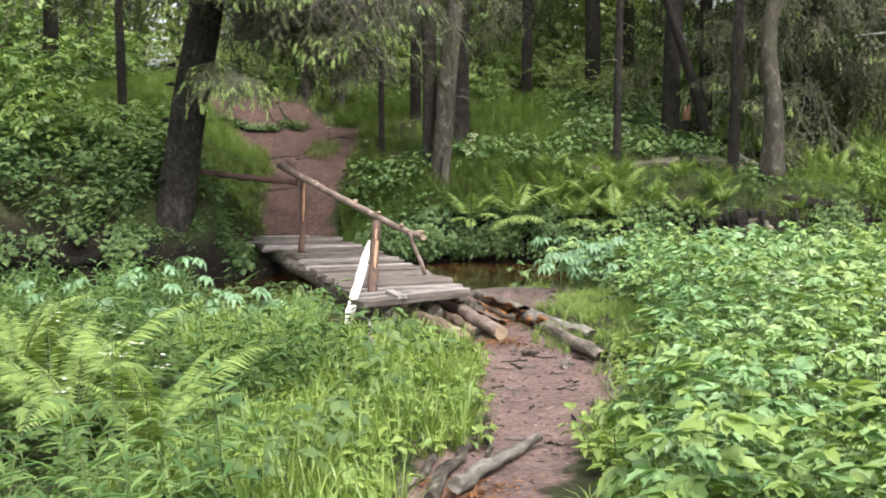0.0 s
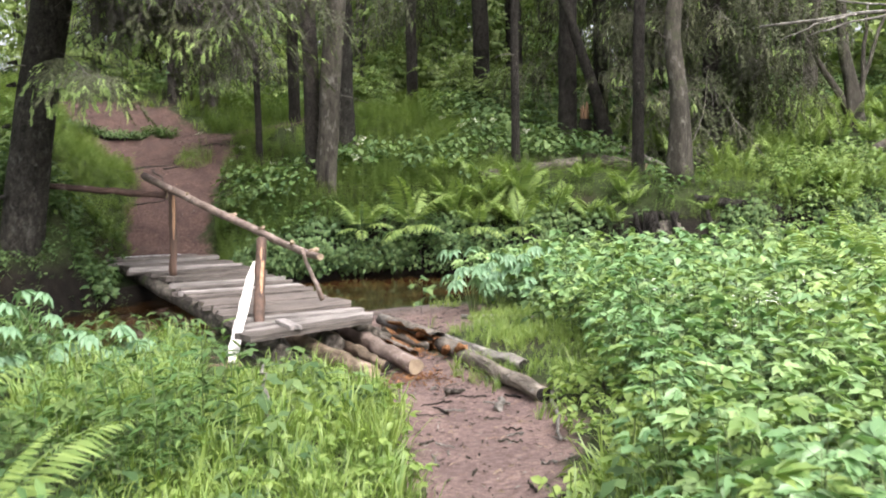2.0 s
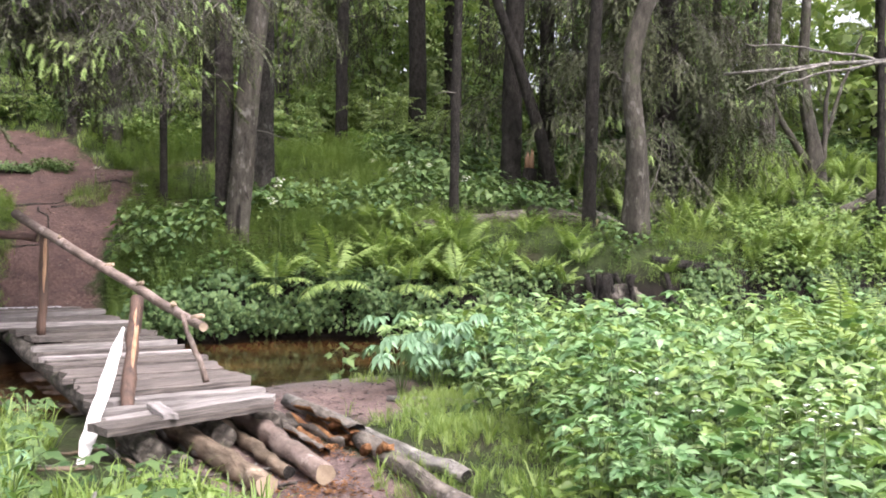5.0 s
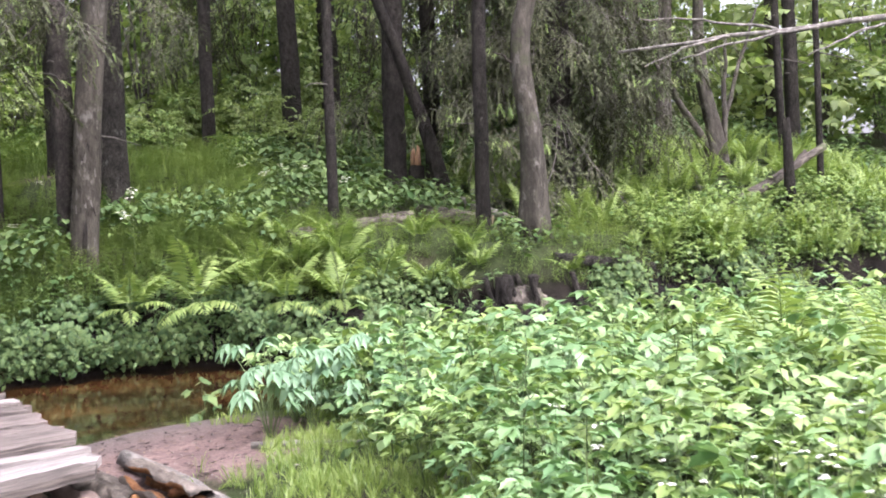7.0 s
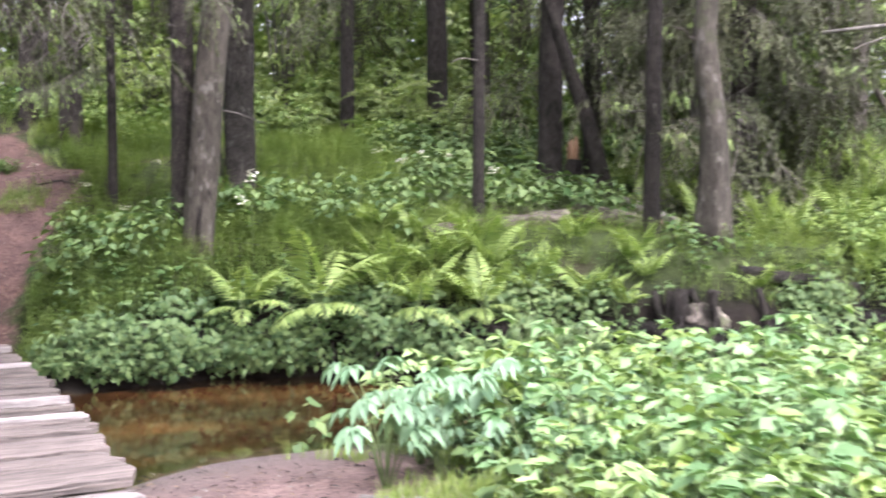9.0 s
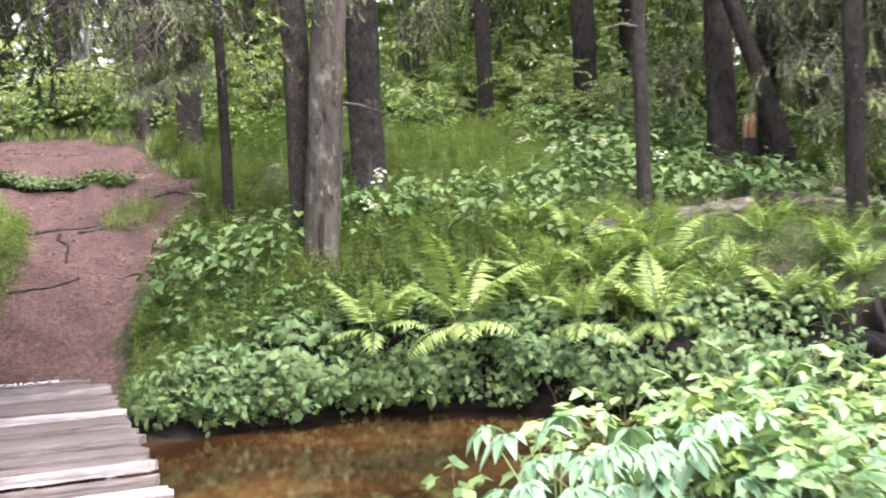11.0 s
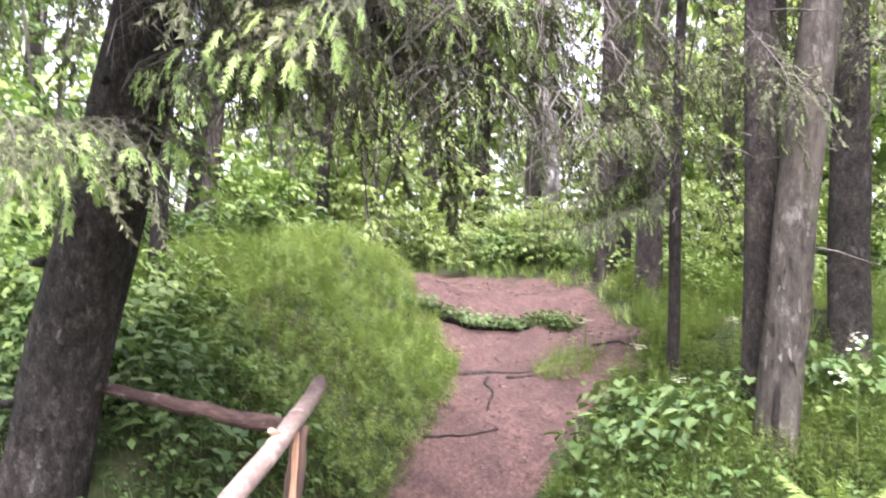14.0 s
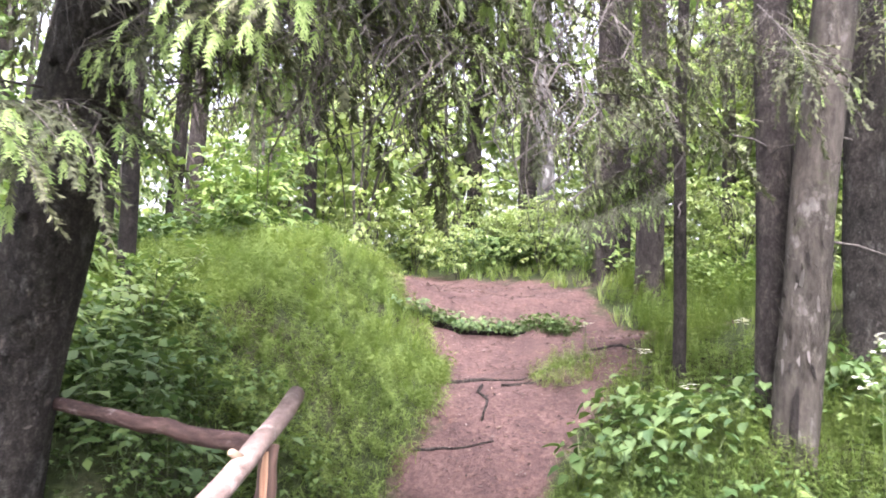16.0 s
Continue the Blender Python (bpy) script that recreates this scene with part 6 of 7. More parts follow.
# the wood closing the view: a deep stand of leafy crowns
s = Soup()
k = 8000
ang = rc.uniform(0, 6.283, k)
far_r = rc.uniform(24, 44, k)
px_, py_ = far_r * np.sin(ang), 10 + far_r * np.cos(ang)
pz_ = 2.0 + rc.uniform(0, 1, k) ** 2.0 * 14
gap = (np.abs(np.degrees(np.arctan2(-px_, py_ - 10)) - 30) < 17) & (pz_ > 5.5 + 3 * (np.sin(px_ * 1.1) > 0.2))
pts_ = np.stack([px_, py_, pz_], -1)[~gap]
pk = rc.integers(0, 4, len(pts_))
for n in range(4):
    some = pts_[pk == n]
    s.add(SPRAYS_FAR[n], poses(some, rc.uniform(0, 6.28, len(some)), rc.uniform(-0.5, 0.6, len(some)), 0.0, rc.uniform(1.5, 2.8, len(some))))
k = 5600
ang = np.radians(rc.uniform(-55, 14, k))
far_r = rc.uniform(17, 30, k)
pts_ = np.stack([far_r * np.sin(-ang), 10 + far_r * np.cos(ang), 3.0 + rc.uniform(0, 1, k) ** 1.3 * 7], -1)
pts_ = pts_[((pts_[:, 2] < 4.8) | (rc.uniform(0, 1, k) < np.where(pts_[:, 0] > 5, 0.7, 0.35))) & ((pts_[:, 0] > 5) | (rc.uniform(0, 1, k) < 0.75))]
for n in range(4):
    some = pts_[n::4]
    s.add(SPRAYS_FAR[n], poses(some, rc.uniform(0, 6.28, len(some)), rc.uniform(-0.5, 0.6, len(some)), 0.0, rc.uniform(1.1, 2.2, len(some))))
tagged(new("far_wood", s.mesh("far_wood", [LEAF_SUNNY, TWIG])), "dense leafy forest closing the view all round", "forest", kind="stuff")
# added leaf canopy over wood and brook, mostly unseen, open beyond the path's crest
s = Soup()
k = 2300
cx, cy = rc.uniform(-20, 20, k), 11.5 + 26 * rc.uniform(0, 1, k) ** 1.5
cz = rc.uniform(8.5, 13, k)
az_ = np.degrees(np.arctan2(0.7 - cx, cy - 9.8))
# thinned by region to set how much light reaches the ground
pts_ = np.stack([cx, cy, cz], -1)[((az_ < 8) | (az_ > 55)) & ~((cx > 5.5) & (cy < 19)) & (rc.uniform(0, 1, k) < np.where(cx < -2.5, 0.3, np.where((cx > -1.5) & (cx < 5.5) & (cy < 27), 0.08, 0.42)))]
# extra sprays: the first shade the right slope, the second cover bare sky
shade = np.concatenate([np.stack([rc.uniform(3, 9, 150), rc.uniform(17.5, 26, 150), rc.uniform(7.5, 10, 150)], -1), np.stack([rc.uniform(-3.0, 1.2, 170), rc.uniform(26.5, 32, 170), rc.uniform(5.5, 9.5, 170)], -1)])
pts_ = np.concatenate([pts_, shade])
pk = rc.integers(0, 4, len(pts_))
for n in range(4):
    some = pts_[pk == n]
    s.add(SPRAYS_FAR[n], poses(some, rc.uniform(0, 6.28, len(some)), rc.uniform(-0.5, 0.6, len(some)), 0.0, rc.uniform(1.8, 3.2, len(some))))
tagged(new("canopy", s.mesh("canopy", [LEAF_TREE, TWIG])), "added leafy canopy over the forest, mostly unseen, that shades it", "forest", kind="stuff")


# ---- odd trees of the far bank and the clearing ----
def crooked(name, x, y, offsets, radii, mat, label, seed, parts=()):
    z = height(x, y)
    t = empty(name, label, "tree", Matrix.Translation((x, y, z)))
    bm = bmesh.new()
    tube(bm, [Vector(o) for o in offsets], radii, 14, 0.07, seed, flare=0.5)
    part("trunk", bm, mat, t)
    for a, b, r in parts:
        bm = bmesh.new()
        tube(bm, bent(a, b, 9, 0.04, 0.02, seed + int(10 * r)), np.linspace(r, r * 0.35, 9), 8, 0.1, seed)
        part("limb", bm, mat, t)
    return t


crooked("crooked_tree", 4.92, 16.55, [(0.02, 0, -0.15), (0.02, 0, 0.22), (0.03, 0, 0.55), (0.03, 0, 0.93), (0.02, 0, 1.3), (-0.03, 0, 1.68), (-0.07, 0, 2.05), (-0.04, 0, 2.42), (0.06, 0, 2.8), (0.19, 0, 3.17), (0.28, 0, 3.7), (0.34, 0.1, 5.6), (0.46, 0.1, 8.8)],
        [0.15, 0.138, 0.132, 0.127, 0.122, 0.12, 0.117, 0.112, 0.107, 0.1, 0.095, 0.085, 0.06], BARK_GREY, "grey tree with a bowed crooked trunk", 71,
        [((-0.1, 0, 1.95), (-0.42, -0.1, 2.15), 0.02), ((0.08, 0, 1.2), (0.3, -0.12, 1.3), 0.016), ((0.1, 0, 2.85), (0.6, 0.1, 3.3), 0.03)])
crooked("leaning_tree", 4.56, 19.0, [(0.02, 0, -0.15), (0, 0, 0.2), (-0.12, 0, 0.7), (-0.25, 0, 1.15), (-0.4, 0, 1.6), (-0.6, 0, 2.2), (-0.9, 0, 3.0), (-1.4, 0, 4.2)], [0.1, 0.09, 0.085, 0.08, 0.08, 0.075, 0.07, 0.05], BARK_DARK, "dead dark trunk leaning across the wood", 72)
crooked("multi_stem_tree", 9.2, 19.8, [(0, 0, -0.1), (0.0, 0, 0.3), (-0.05, 0, 0.8), (-0.2, 0, 1.4), (-0.25, 0, 2.2), (-0.2, 0, 3.4), (-0.25, 0, 6)], [0.16, 0.13, 0.1, 0.09, 0.08, 0.07, 0.04], BARK_GREY, "grey tree splitting into several stems from the ground", 73,
        [((-0.05, 0, 0.2), (-0.95, 0.1, 1.8), 0.08), ((0.1, 0, 0.2), (0.35, 0.2, 2.2), 0.06), ((0.0, 0.1, 0.3), (0.9, 0.2, 2.6), 0.05)])
crooked("grey_tree", 9.1, 21.4, [(0, 0, -0.1), (0.02, 0, 0.4), (0.05, 0, 1.2), (0.12, 0, 2.2), (0.15, 0, 3.5), (0.2, 0, 7)], [0.12, 0.1, 0.095, 0.09, 0.085, 0.05], BARK_GREY, "pale grey twin-stemmed tree at the clearing", 74, [((0.1, 0, 0.1), (0.35, 0, 4.5), 0.07)])

# dead pale tree lying across the clearing at head height
dead = empty("fallen_tree", "bleached dead tree hanging across the clearing", "fallen tree", Matrix.Translation((9.8, 15.7, 3.2)))
dead_pts = [((1.2, -0.6, 0.15), (-3.4, 1.5, -0.1), 0.05), ((-1.2, 0.5, 0.05), (-2.9, 1.0, -0.3), 0.025), ((-1.6, 0.7, 0.03), (-3.0, 1.7, 0.35), 0.022), ((-0.2, 0.1, 0.1), (-1.6, 0.2, -0.35), 0.02), ((-2.2, 0.9, 0), (-3.3, 1.0, -0.35), 0.018), ((0.3, -0.2, 0.1), (-0.6, -0.2, 0.5), 0.02)]
for n, (a, b, r) in enumerate(dead_pts):
    bm = bmesh.new()
    tube(bm, bent(a, b, 12, 0.05, 0.02, 80 + n), np.linspace(r, r * 0.4, 12), 8, 0.1, 80 + n)
    part("trunk" if n == 0 else "limb", bm, DEADWOOD, dead)


def lying_log(name, a, b, r, mat, label, seed, sag=0.0, end=CUT, wander=0.012, taper=0.85):
    a, b = Vector(a), Vector(b)
    bm = bmesh.new()
    tube(bm, bent((0, 0, 0), (0, 0, (b - a).length), 14, 0, wander, seed), np.linspace(r, r * taper, 14), 14, 0.13, seed, cap_mat=1)
    return thing(name, bm, [mat, end], label, "log", place=laid(a, b))


def on_land(x, y, up):
    return (x, y, height(x, y) + up)


lying_log("fallen_log", on_land(2.1, 16.75, 0.1), on_land(3.8, 17.8, 0.08), 0.085, BARK_OLD, "weathered grey log lying among the herbs", 90, end=BARK_DARK)
lying_log("fallen_log", on_land(4.62, 19.3, 0.1), on_land(5.3, 17.85, 0.08), 0.07, DEADWOOD, "pale barkless log lying behind the slim trunk", 91, end=BARK_OLD)
lying_log("fallen_log", on_land(3.95, 18.1, 0.08), on_land(4.75, 17.55, 0.1), 0.1, BARK_OLD, "dark rotting log half hidden by leaves", 92)
lying_log("fallen_log", on_land(8.14, 17.65, 0.05), (10.0, 18.2, 1.9), 0.075, BARK_OLD, "grey fallen trunk propped against a dark stem", 93, taper=0.7)
lying_log("fallen_log", on_land(9.2, 18.35, 0.06), (9.9, 18.5, 1.86), 0.04, BARK_OLD, "thin grey pole propped beside the fallen trunk", 97, taper=0.7)
lying_log("fallen_log", on_land(4.95, 16.0, 0.03), on_land(6.25, 16.16, 0.05), 0.065, BARK_SPRUCE, "dark mossy log along the brook's bank", 94, end=BARK_DARK)

stump = empty("broken_stump", "snapped stump with orange heartwood", "stump", Matrix.Translation(on_land(4.25, 19.25, 0)))
bm = bmesh.new()
tube(bm, [(0, 0, -0.1), (0, 0, 0.2), (0.02, 0, 0.45)], [0.12, 0.1, 0.09], 11, 0.12, 95, flare=0.4)
part("base", bm, BARK_DARK, stump)
for k in range(4):
    bm = bmesh.new()
    a = k * 1.7
    tube(bm, [(0.04 * math.cos(a), 0.04 * math.sin(a), 0.4), (0.05 * math.cos(a), 0.05 * math.sin(a), 0.6), (0.05 * math.cos(a) + 0.01, 0.05 * math.sin(a), 0.72 + 0.06 * math.sin(k * 3))], [0.035, 0.022, 0.004], 6, 0.15, k)
    part("splinter", bm, SPLIT, stump)
crooked("dead_snag", 9.06, 17.65, [(0, 0, -0.1), (0, 0, 0.4), (-0.01, 0, 0.9), (-0.03, 0, 1.25)], [0.065, 0.06, 0.055, 0.05], BARK_DARK, "short black dead trunk standing in the clearing", 96)

# washed-out root plate under the crooked tree
plate = empty("root_plate", "dark washed-out tree roots in the bank", "roots", Matrix.Translation((4.52, 15.7, 0.2)))
rr = random.Random(4)
bm = bmesh.new()
bmesh.ops.create_icosphere(bm, subdivisions=4, radius=0.2)
for v in bm.verts:
    v.co *= 1 + 0.3 * noise.noise(v.co * 6) + 0.12 * noise.noise(v.co * 19)
    v.co.x *= 1.5
    v.co.z *= 0.9
part("earth", bm, BARK_OLD, plate)
for k in range(12):
    bm = bmesh.new()
    x0 = rr.uniform(-0.6, 0.6)
    a, b = Vector((x0, rr.uniform(-0.25, 0.05), 0.3)), Vector((x0 + rr.uniform(-0.25, 0.25), -0.3 + rr.uniform(-0.1, 0.1), -0.5))
    tube(bm, bent(a, b, 7, 0, 0.03, 100 + k), np.linspace(rr.uniform(0.03, 0.05), 0.012, 7), 7, 0.15, k)
    part("root", bm, BARK_DARK, plate)

# rotten scar and stubs on the leaning grey tree
bm = bmesh.new()
tube(bm, [(0.03, -0.135, 0.0), (0.035, -0.15, 0.12), (0.04, -0.14, 0.3), (0.06, -0.12, 0.42)], [0.02, 0.026, 0.022, 0.006], 8, 0.25, 3)
part("rotten_hollow", bm, BARK_DARK, BIRCH, "black rotten hollow at the tree's foot")
flake = Soup()
flake.add((np.array([(-0.012, 0, 0), (0.014, 0.001, 0.004), (0.018, 0.004, 0.03), (-0.016, 0.003, 0.034), (0.012, 0.012, 0.062), (-0.008, 0.014, 0.07), (0.0, 0.02, 0.085)]), np.array([(0, 1, 2), (0, 2, 3), (3, 2, 4), (3, 4, 5), (5, 4, 6)]), np.zeros(5, int)), poses([(0, 0, 0)]))
FLAKE_ME = [flake.mesh("bark_flake", [mt]) for mt in (DEADWOOD, BARK_DARK, BARK_GREY)]
for k in range(70):
    a, h = rr.uniform(-3.4, 0.3), rr.gauss(0.85, 0.22)
    r = 0.15
    fl = new("bark_flake", FLAKE_ME[k % 3])
    fl.parent = BIRCH
    sc = rr.uniform(0.6, 1.4)
    fl.matrix_local = pose(0.1 * h + r * math.cos(a) * 0.98, 0.02 * h + r * math.sin(a) * 0.98, h, rr.uniform(-8, 6), rr.uniform(-14, 14), math.degrees(a) - 90) @ Matrix.Diagonal((sc * 0.6, 1, sc * (-1 if k % 2 else 1), 1))
for k in range(16):
    a, h = rr.uniform(-2.8, 0.3), rr.uniform(0.35, 2.2)
    bm = bmesh.new()
    c, d = Vector((0.16 * h, 0.02 * h, h)), Vector((math.cos(a), math.sin(a), -0.15))
    tube(bm, [c + d * 0.18, c + d * 0.245, c + d * rr.uniform(0.26, 0.3)], [0.03, 0.02, 0.012], 7, 0.2, k)
    part("knot", bm, BARK_SPRUCE, SPRUCE)
# ---- by the bridge ----
board = thing("white_board", plank_mesh(0.92, 0.078, 0.02, 97, 0.0), FRESH, "fresh pale board with a pointed end leaning on the bridge", "board")
for v in board.data.vertices:
    if v.co.x > 0.25:
        v.co.y *= 1 - 0.75 * ((v.co.x - 0.25) / 0.21)
    elif v.co.x < -0.3:
        v.co.y *= 0.7
ba, bb = Vector((-0.87, 9.5, -0.27)), Vector((-0.69, 10.28, 0.5))
bx = (bb - ba).normalized()
bz = (Vector((0.05, -1, 0.2)) - bx * Vector((0.05, -1, 0.2)).dot(bx)).normalized()
by = bz.cross(bx)
board.matrix_world = Matrix.Translation((ba + bb) / 2) @ Matrix((bx, by, bz)).transposed().to_4x4() @ Matrix.Diagonal(((bb - ba).length / 0.92, 1, 1, 1))

for n, (a, b, r, mt, lab) in enumerate([
    ((-0.42, 10.5, -0.17), (0.17, 8.98, -0.2), 0.072, BARK_LOG, "short peeled log laid before the bridge"),
    ((-0.14, 10.75, -0.19), (0.3, 9.36, -0.22), 0.045, BARK_LOG, "thin barked log laid before the bridge"),
    ((0.03, 10.8, -0.16), (0.49, 9.2, -0.2), 0.07, BARK_RAIL, "reddish barked log laid before the bridge"),
    ((-0.56, 10.3, -0.22), (-0.27, 9.65, -0.22), 0.035, BARK_OLD, "grey stick of wood before the bridge"),
    ((-0.48, 10.5, -0.19), (-0.18, 9.85, -0.21), 0.04, DEADWOOD, "grey split log before the bridge"),
    ((-0.7, 10.1, -0.24), (-0.35, 9.5, -0.24), 0.04, BARK_OLD, "rotting grey log before the bridge"),
    ((0.22, 10.9, -0.2), (0.42, 10.45, -0.22), 0.06, BARK_OLD, "log end under the bridge's first plank"),
    ((0.36, 11.2, -0.14), (1.22, 8.86, -0.16), 0.05, DEADWOOD, "long grey log edging the path"),
    ((0.76, 9.95, -0.17), (1.19, 8.07, -0.2), 0.058, BARK_WORN, "worn old log edging the path"),
    ((0.4, 10.5, -0.22), (0.55, 9.9, -0.24), 0.04, ROTTEN, "broken rotten log piece"),
]):
    lying_log("log", a, b, r, mt, lab, 110 + n, end=CUT if n in (0, 2) else BARK_DARK)
for n in range(9):
    bm = bmesh.new()
    c = Vector((0.62 + 0.03 * n, 10.2 - 0.09 * n, -0.2)) + Vector((rr.uniform(-0.06, 0.06), rr.uniform(-0.05, 0.05), rr.uniform(0, 0.06)))
    d = Vector((0.25, -0.75, rr.uniform(-0.2, 0.3))).normalized() * rr.uniform(0.1, 0.24)
    tube(bm, [c, c + d * 0.5 + Vector((0, 0, 0.02)), c + d], [0.025, 0.03, 0.006], 6, 0.35, n)
    thing("rotten_chunk", bm, ROTTEN, "crumbling orange piece of rotten wood", "wood", "rotten wood pieces")


def rotten_log(a, b, r, label, seed):
    """A log rotted open along its top: a ragged shell of bark round crumbling heartwood."""
    rng = np.random.default_rng(seed)
    bm = bmesh.new()
    n, m, length = 16, 11, (Vector(b) - Vector(a)).length
    grid = []
    for i in range(n):
        row = []
        for j in range(m * 2):
            inner = j >= m
            u = (j if not inner else 2 * m - 1 - j) / (m - 1)
            open_ = 0.9 + 0.35 * math.sin(i * 0.9 + seed) + rng.uniform(-0.12, 0.12)
            ang = -math.pi / 2 + open_ / 2 + u * (2 * math.pi - open_) + math.pi
            rad = (r * (0.62 if inner else 1.0)) * (1 + rng.uniform(-0.1, 0.1))
            row.append(bm.verts.new((rad * math.cos(ang), rad * math.sin(ang), length * i / (n - 1) + rng.uniform(-0.01, 0.01))))
        grid.append(row)
    for i in range(n - 1):
        for j in range(m * 2):
            k = (j + 1) % (m * 2)
            f = bm.faces.new((grid[i][j], grid[i][k], grid[i + 1][k], grid[i + 1][j]))
            f.material_index, f.smooth = (1 if j >= m - 1 else 0), True
    bmesh.ops.recalc_face_normals(bm, faces=bm.faces)
    return thing("rotten_log", bm, [BARK_WORN, ROTTEN], label, "log", place=laid(a, b) @ pose(0, 0, 0, 0, 0, 58))


rotten_log((0.42, 10.75, -0.15), (0.74, 9.9, -0.17), 0.1, "rotten log split open on orange heartwood beside the path", 4)
rotten_log((0.3, 10.5, -0.21), (0.52, 9.8, -0.23), 0.05, "crumbling hollow log before the bridge", 9)


def stick(a, b, r, mat, label, seed, wander=0.015):
    bm = bmesh.new()
    a, b = Vector(a), Vector(b)
    tube(bm, bent((0, 0, 0), (0, 0, (b - a).length), 11, 0, wander, seed), np.linspace(r, r * 0.6, 11), 9, 0.2, seed)
    return thing("stick", bm, mat, label, "stick", place=laid(a, b))


stick(on_land(1.26, 8.15, 0.05), on_land(1.08, 7.1, 0.02), 0.014, DEADWOOD, "thin pale barkless stick on the path's edge", 130)
stick(on_land(0.05, 4.6, 0.06), on_land(0.5, 5.6, 0.05), 0.036, DEADWOOD, "weathered grey log across the path", 131)
stick(on_land(0.25, 5.95, 0.03), on_land(0.22, 5.25, 0.03), 0.02, BARK_OLD, "short dark stick on the path", 132)
stick(on_land(-0.06, 4.5, 0.02), on_land(0.26, 6.3, 0.01), 0.035, BARK_OLD, "grey root running along the path", 133, 0.03)
stick(on_land(-0.2, 4.4, 0.02), on_land(-0.02, 5.5, 0.01), 0.03, BARK_OLD, "dark root running along the path", 134, 0.03)
stick(on_land(0.9, 8.0, 0.03), on_land(0.96, 8.3, 0.03), 0.025, DEADWOOD, "pale chip of wood on the mud", 135)
stick(on_land(0.62, 8.48, 0.03), on_land(0.75, 8.56, 0.03), 0.02, BARK_OLD, "broken bit of bark on the mud", 136)
stick(on_land(1.1, 11.3, 0.02), on_land(2.0, 10.9, 0.03), 0.025, DEADWOOD, "grey stick lying on the shore", 137)
stick(on_land(-0.45, 6.9, 0.05), on_land(-0.5, 7.5, 0.3), 0.012, DEADWOOD, "bent pale stick in the grass", 138)

for n in range(30):
    x, y, a = rr.uniform(-0.9, 0.35), rr.uniform(9.0, 10.1), rr.uniform(0, 6.28)
    ln = rr.uniform(0.12, 0.32)
    stick(on_land(x, y, 0.03), on_land(x + ln * math.cos(a), y + ln * math.sin(a), rr.uniform(0.01, 0.09)), rr.uniform(0.007, 0.016), (DEADWOOD, BARK_OLD, BARK_LOG)[n % 3], "splinter of wood lying before the bridge", 140 + n, 0.006)
for n in range(34):
    x, y, a = rr.uniform(0.25, 1.15), rr.uniform(5.2, 9.4), rr.uniform(0, 6.28)
    ln = rr.uniform(0.07, 0.22)
    stick(on_land(x, y, 0.012), on_land(x + ln * math.cos(a), y + ln * math.sin(a), 0.012), rr.uniform(0.004, 0.009), (DEADWOOD, BARK_OLD, BARK_DARK)[n % 3], "dry twig trodden into the muddy path", 180 + n, 0.008)
# roots across the path beyond the bridge
for n, (a, b, r) in enumerate([((-2.85, 18.0), (-2.24, 18.55), 0.022), ((-2.42, 18.02), (-2.12, 18.35), 0.016), ((-2.57, 18.0), (-2.32, 17.5), 0.016), ((-2.0, 19.2), (-1.5, 18.9), 0.02), ((-2.3, 18.6), (-1.95, 18.9), 0.018), ((-2.7, 17.1), (-2.2, 17.3), 0.014)]):
    bm = bmesh.new()
    rp = [Vector(on_land(a[0] + (b[0] - a[0]) * u + 0.02 * math.sin(u * 9 + n), a[1] + (b[1] - a[1]) * u + 0.025 * math.cos(u * 7 + n), 0.004)) for u in np.linspace(0, 1, 10)]
    tube(bm, rp, np.linspace(r, r * 0.5, 10), 7, 0.15, n)
    thing("tree_root", bm, BARK_PINE, "dark tree root crossing the dirt path", "root", "roots across the path")
# the mossy earth step across the path's top
bm = bmesh.new()
sp = [Vector(on_land(-3.95 + 1.0 * u, 19.35 + 0.84 * u + 0.1 * math.sin(u * 5), 0.0)) for u in np.linspace(0, 1, 16)]
tube(bm, sp, [(0.035 + 0.04 * math.sin(math.pi * min(1, 0.1 + u))) * (0.5 + 0.5 * abs(math.sin(9 * u + 4 * u * u))) for u in np.linspace(0, 1, 16)], 9, 0.4, 7)
thing("root_step", bm, SHADED_HUMUS, "mossy root forming a dark step across the path", "root", "roots across the path")
s = Soup()
tu = np.array([(p.x + rr.uniform(-0.1, 0.1), p.y + rr.uniform(-0.1, 0.16), p.z + 0.02) for p in sp for _ in range(30)])
for sh in fluff:
    s.add(sh, poses(tu[R.integers(0, len(tu), 110)], R.uniform(0, 6.28, 110), 0.0, 0.0, R.uniform(0.25, 0.5, 110)))
for sh in low_shapes:
    s.add((sh[0], sh[1], sh[2] * 0), poses(tu[R.integers(0, len(tu), 40)], R.uniform(0, 6.28, 40), 0.0, R.uniform(0.3, 1.4, 40), R.uniform(0.4, 0.75, 40)))
tagged(new("moss", s.mesh("moss", [LEAF_SHADED])), "green moss and seedlings on the root step", "moss", kind="stuff")
pl = scatter(R, 500, -3.1, -2.2, 19.9, 20.7, lambda x, y, t, z: np.hypot((x + 2.7) / 0.28, (y - 20.3) / 0.2) < 1)
sown("herb_patch", fluff + low_shapes, pl, [LEAF_BANK, STEM], R, "green tuft at the end of the root step", "herbs", 0.4, 0.7, 0.2)
pl = scatter(R, 420, -2.6, -1.6, 17.9, 19.1, lambda x, y, t, z: np.hypot((x + 2.0) / 0.3, (y - 18.5) / 0.4) < 1)
sown("herb_patch", tails + fluff, pl, [LEAF_GRASS, STEM], R, "green tuft growing in the middle of the path", "herbs", 0.5, 0.9, 0.2)

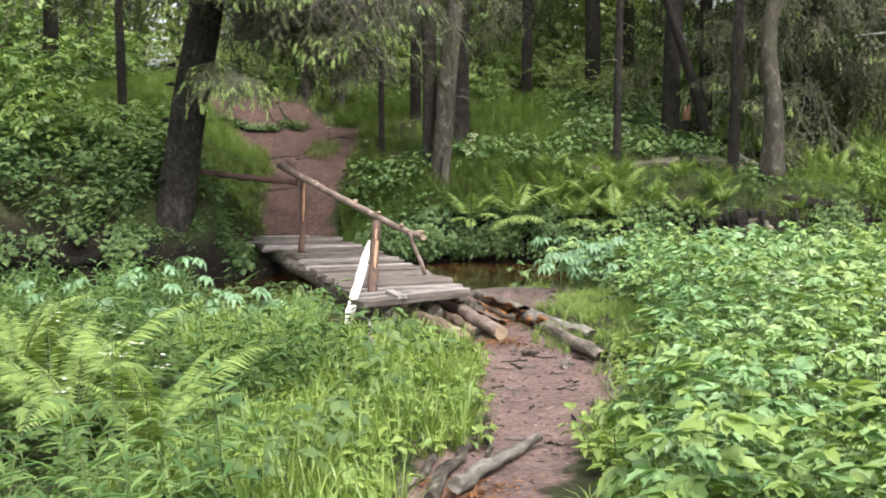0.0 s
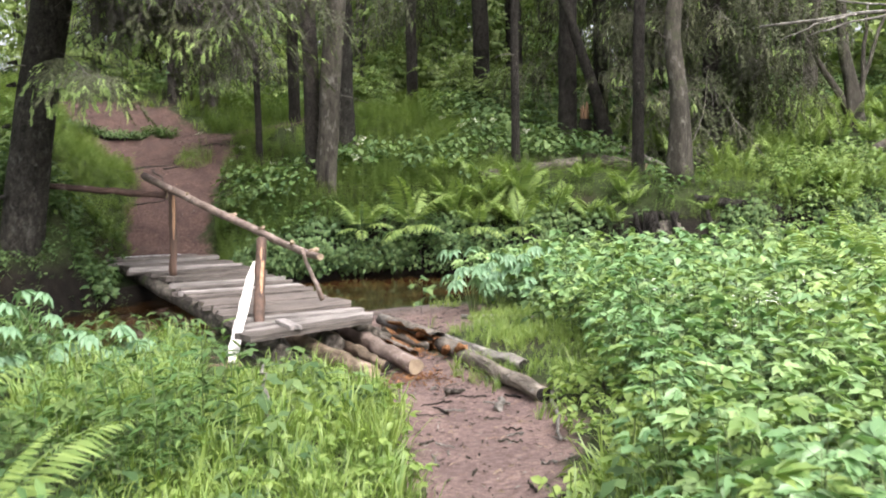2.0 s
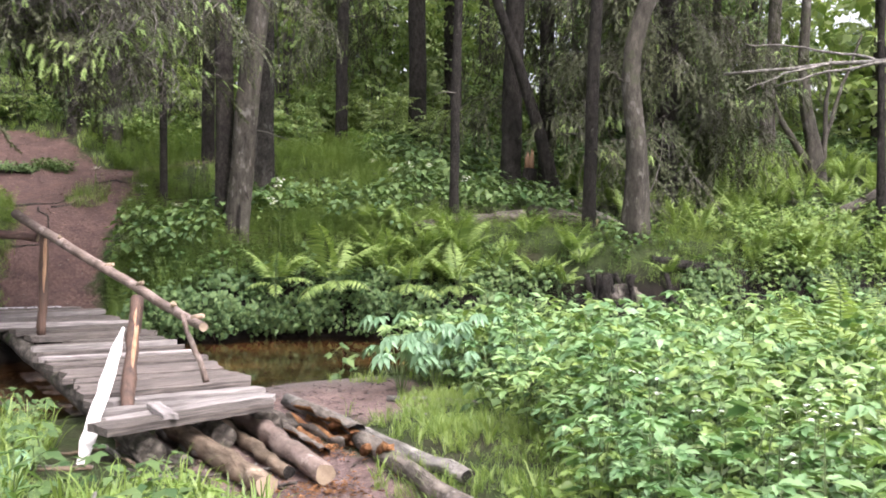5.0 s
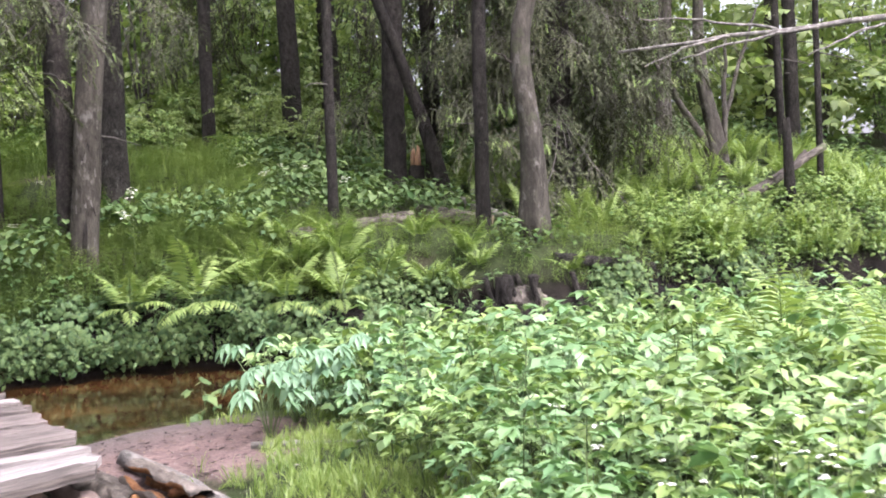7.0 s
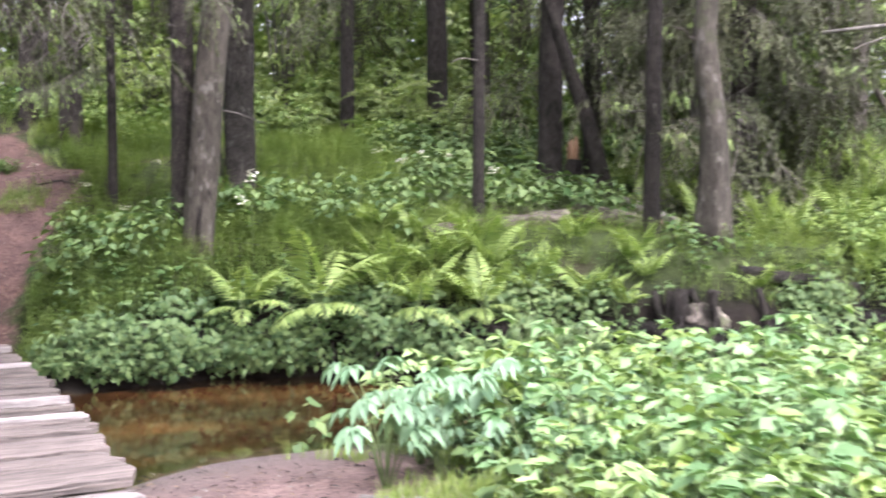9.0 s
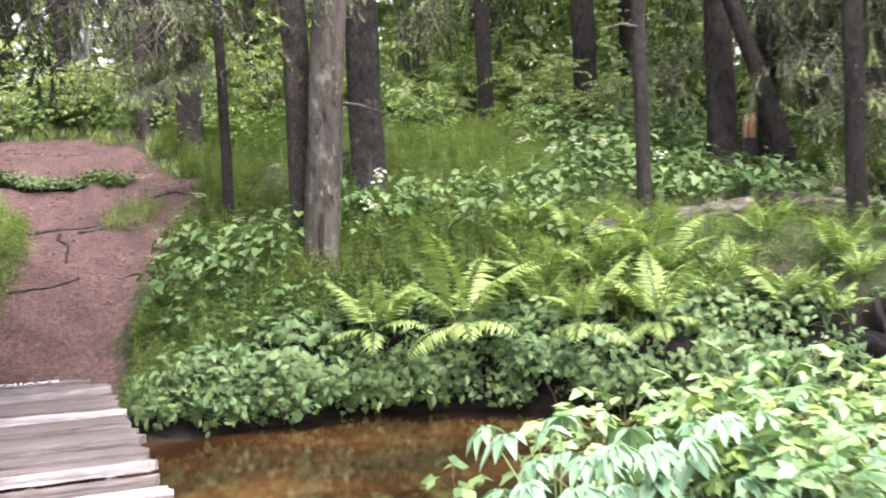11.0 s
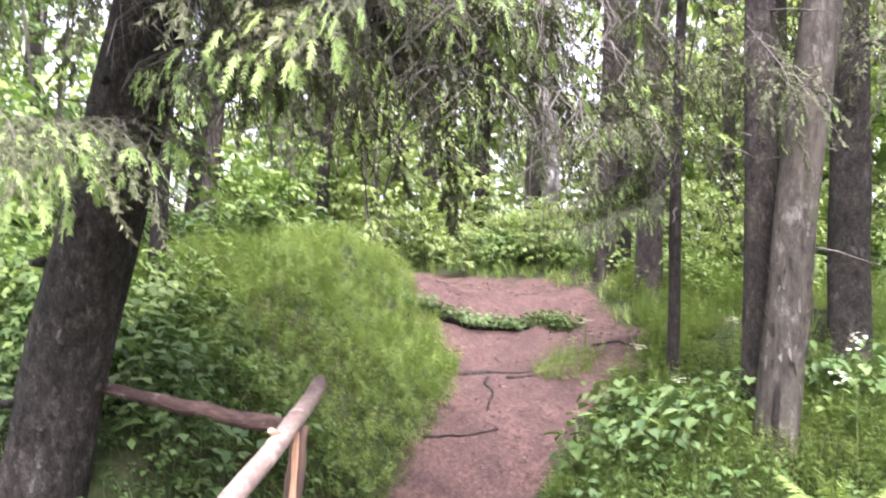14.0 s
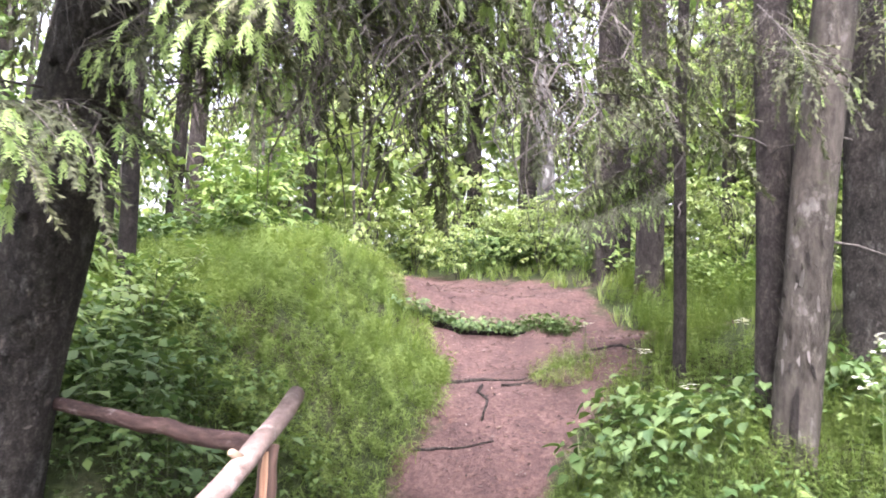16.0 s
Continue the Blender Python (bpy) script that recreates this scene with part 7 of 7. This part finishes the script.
# litter on the trodden earth: needles, chips and twigs
chip = (np.array([(0, 0, 0), (0.03, 0.008, 0.004), (0.06, 0, 0.002), (0.03, -0.008, 0.006)]), np.array([(0, 1, 2), (0, 2, 3)]), np.zeros(2, int))
for mat, count, lo, hi in ((DEADWOOD, 700, 0.2, 0.8), (BARK_LOG, 1300, 0.2, 0.9), (BARK_DARK, 1500, 0.2, 1.0)):
    s = Soup()
    for box in ((-1.2, 2.2, 3.5, 12.4), (-5.5, -0.6, 16.2, 22)):
        pl = scatter(R, count * 2, *box, lambda x, y, t, z: t > 0.35)
        pl[:, 2] += 0.012
        s.add(chip, poses(pl, R.uniform(0, 6.28, len(pl)), R.normal(0, 0.2, len(pl)), R.normal(0, 0.3, len(pl)), R.uniform(lo, hi, len(pl))))
    tagged(new("litter", s.mesh("litter", [mat])), "needles, bark chips and twigs littering the trodden earth", "litter", kind="stuff")


s = Soup()
for cx, cy, r, k in ((0.45, 9.1, 0.3, 420), (0.1, 4.7, 0.22, 260), (0.62, 9.9, 0.18, 160)):
    pl = np.stack([R.normal(cx, r * 0.5, k), R.normal(cy, r * 0.6, k), np.zeros(k)], -1)
    pl[:, 2] = land(pl[:, 0], pl[:, 1])[0] + 0.012
    s.add(chip, poses(pl, R.uniform(0, 6.28, k), R.normal(0, 0.2, k), R.normal(0, 0.3, k), R.uniform(0.4, 1.0, k)))
tagged(new("litter", s.mesh("litter", [ROTTEN])), "orange crumbs of rotten wood on the path", "litter", kind="stuff")


# ---- flowers ----
def flower_shape(rng, tall=0.6, heads=9, size=0.02):
    s = Soup()
    top = np.array([rng.uniform(-0.05, 0.05), rng.uniform(-0.05, 0.05), tall])
    s.add(stalk([(0, 0, 0), top * 0.5, top], 0.004, 1), poses([(0, 0, 0)]))
    for k in range(heads):
        p = top + rng.uniform(-1, 1, 3) * (0.05, 0.05, 0.035)
        for g in range(4):
            s.add(flat_leaf(size * 1.6, size * 1.5, 0.2, 0), poses([p], g * 1.57 + rng.uniform(0, 0.5), rng.uniform(-0.4, 0.2), 0))
    for k in range(6):
        s.add(leaf(0.08, 0.03, 0.3, 0.1, 1), poses([top * rng.uniform(0.2, 0.8)], rng.uniform(0, 6.28), -0.2, 0))
    return s.mesh("flower", [PETAL, STEM])


FLOWER_ME = [flower_shape(np.random.default_rng(60 + k)) for k in range(3)]
SMALL_ME = [flower_shape(np.random.default_rng(70 + k), 0.55, 4, 0.008) for k in range(3)]
for n, (x, y, h) in enumerate([(0.48, 16.7, 0.95), (0.35, 16.6, 0.8), (2.26, 18.06, 0.6), (-0.78, 17.3, 0.35), (2.05, 17.8, 0.55), (2.9, 17.3, 0.6), (-0.55, 18.2, 0.4), (-1.3, 18.0, 0.35), (1.8, 18.4, 0.5), (2.6, 18.6, 0.5), (-1.95, 18.8, 0.3)]):
    ob = new("flower", rb.choice(FLOWER_ME))
    ob.matrix_world = Matrix.Translation(on_land(x, y, 0)) @ pose(0, 0, 0, 0, 0, 70 * n) @ Matrix.Diagonal((1, 1, h / 0.6, 1))
    tagged(ob, "tall stem with a head of pale lilac-white flowers", "flower", "white flowers")
for n in range(46):
    x, y = (rb.uniform(1.6, 3.6), rb.uniform(4.5, 8.5)) if n < 34 else (rb.uniform(-2.6, -0.9), rb.uniform(4.0, 6.0))
    ob = new("flower", rb.choice(SMALL_ME))
    ob.matrix_world = Matrix.Translation(on_land(x, y, 0)) @ pose(0, 0, 0, 0, 0, 50 * n) @ Matrix.Diagonal((1, 1, rb.uniform(0.9, 1.25), 1))
    tagged(ob, "thin stem with tiny white flowers above the herbs", "flower", "white flowers")
# bright low herbs along the path's far edge
pl = scatter(R, 1100, -7.0, -0.3, 20.4, 24.2, lambda x, y, t, z: (t < 0.15) & (near_line(TRACK_FAR, x, y)[0] > 0.95) & (near_line(TRACK_SIDE, x, y)[0] > 0.6) & (y > 20.6 + 0.25 * (x + 3)))
sown("crest_herbs", cheap_herbs + tufts, pl, [LEAF_HERB, STEM], R, "bright low herbs beyond the path's crest", "herbs", 0.45, 0.85, 0.25)
# herbs and small ferns along the clearing's side of the brook
pl = scatter(R, 1500, 6.4, 12.0, 15.6, 19.0, lambda x, y, t, z: (y > yf_of(x) + 0.12) & (y < yf_of(x) + 1.9))
sown("clearing_herbs", cheap_herbs + tufts[:2], pl, [LEAF_HERB, STEM], R, "light green herbs on the clearing's bank", "herbs", 0.4, 0.8, 0.25)
for n in range(34):
    x = rf.uniform(6.8, 10.8)
    fern(x, float(yf_of(x)) + rf.uniform(0.2, 0.9), rf.uniform(0.45, 0.65), UPRIGHT_ME, 7, "small bright ostrich fern on the clearing's bank", "ostrich ferns", 500 + n)
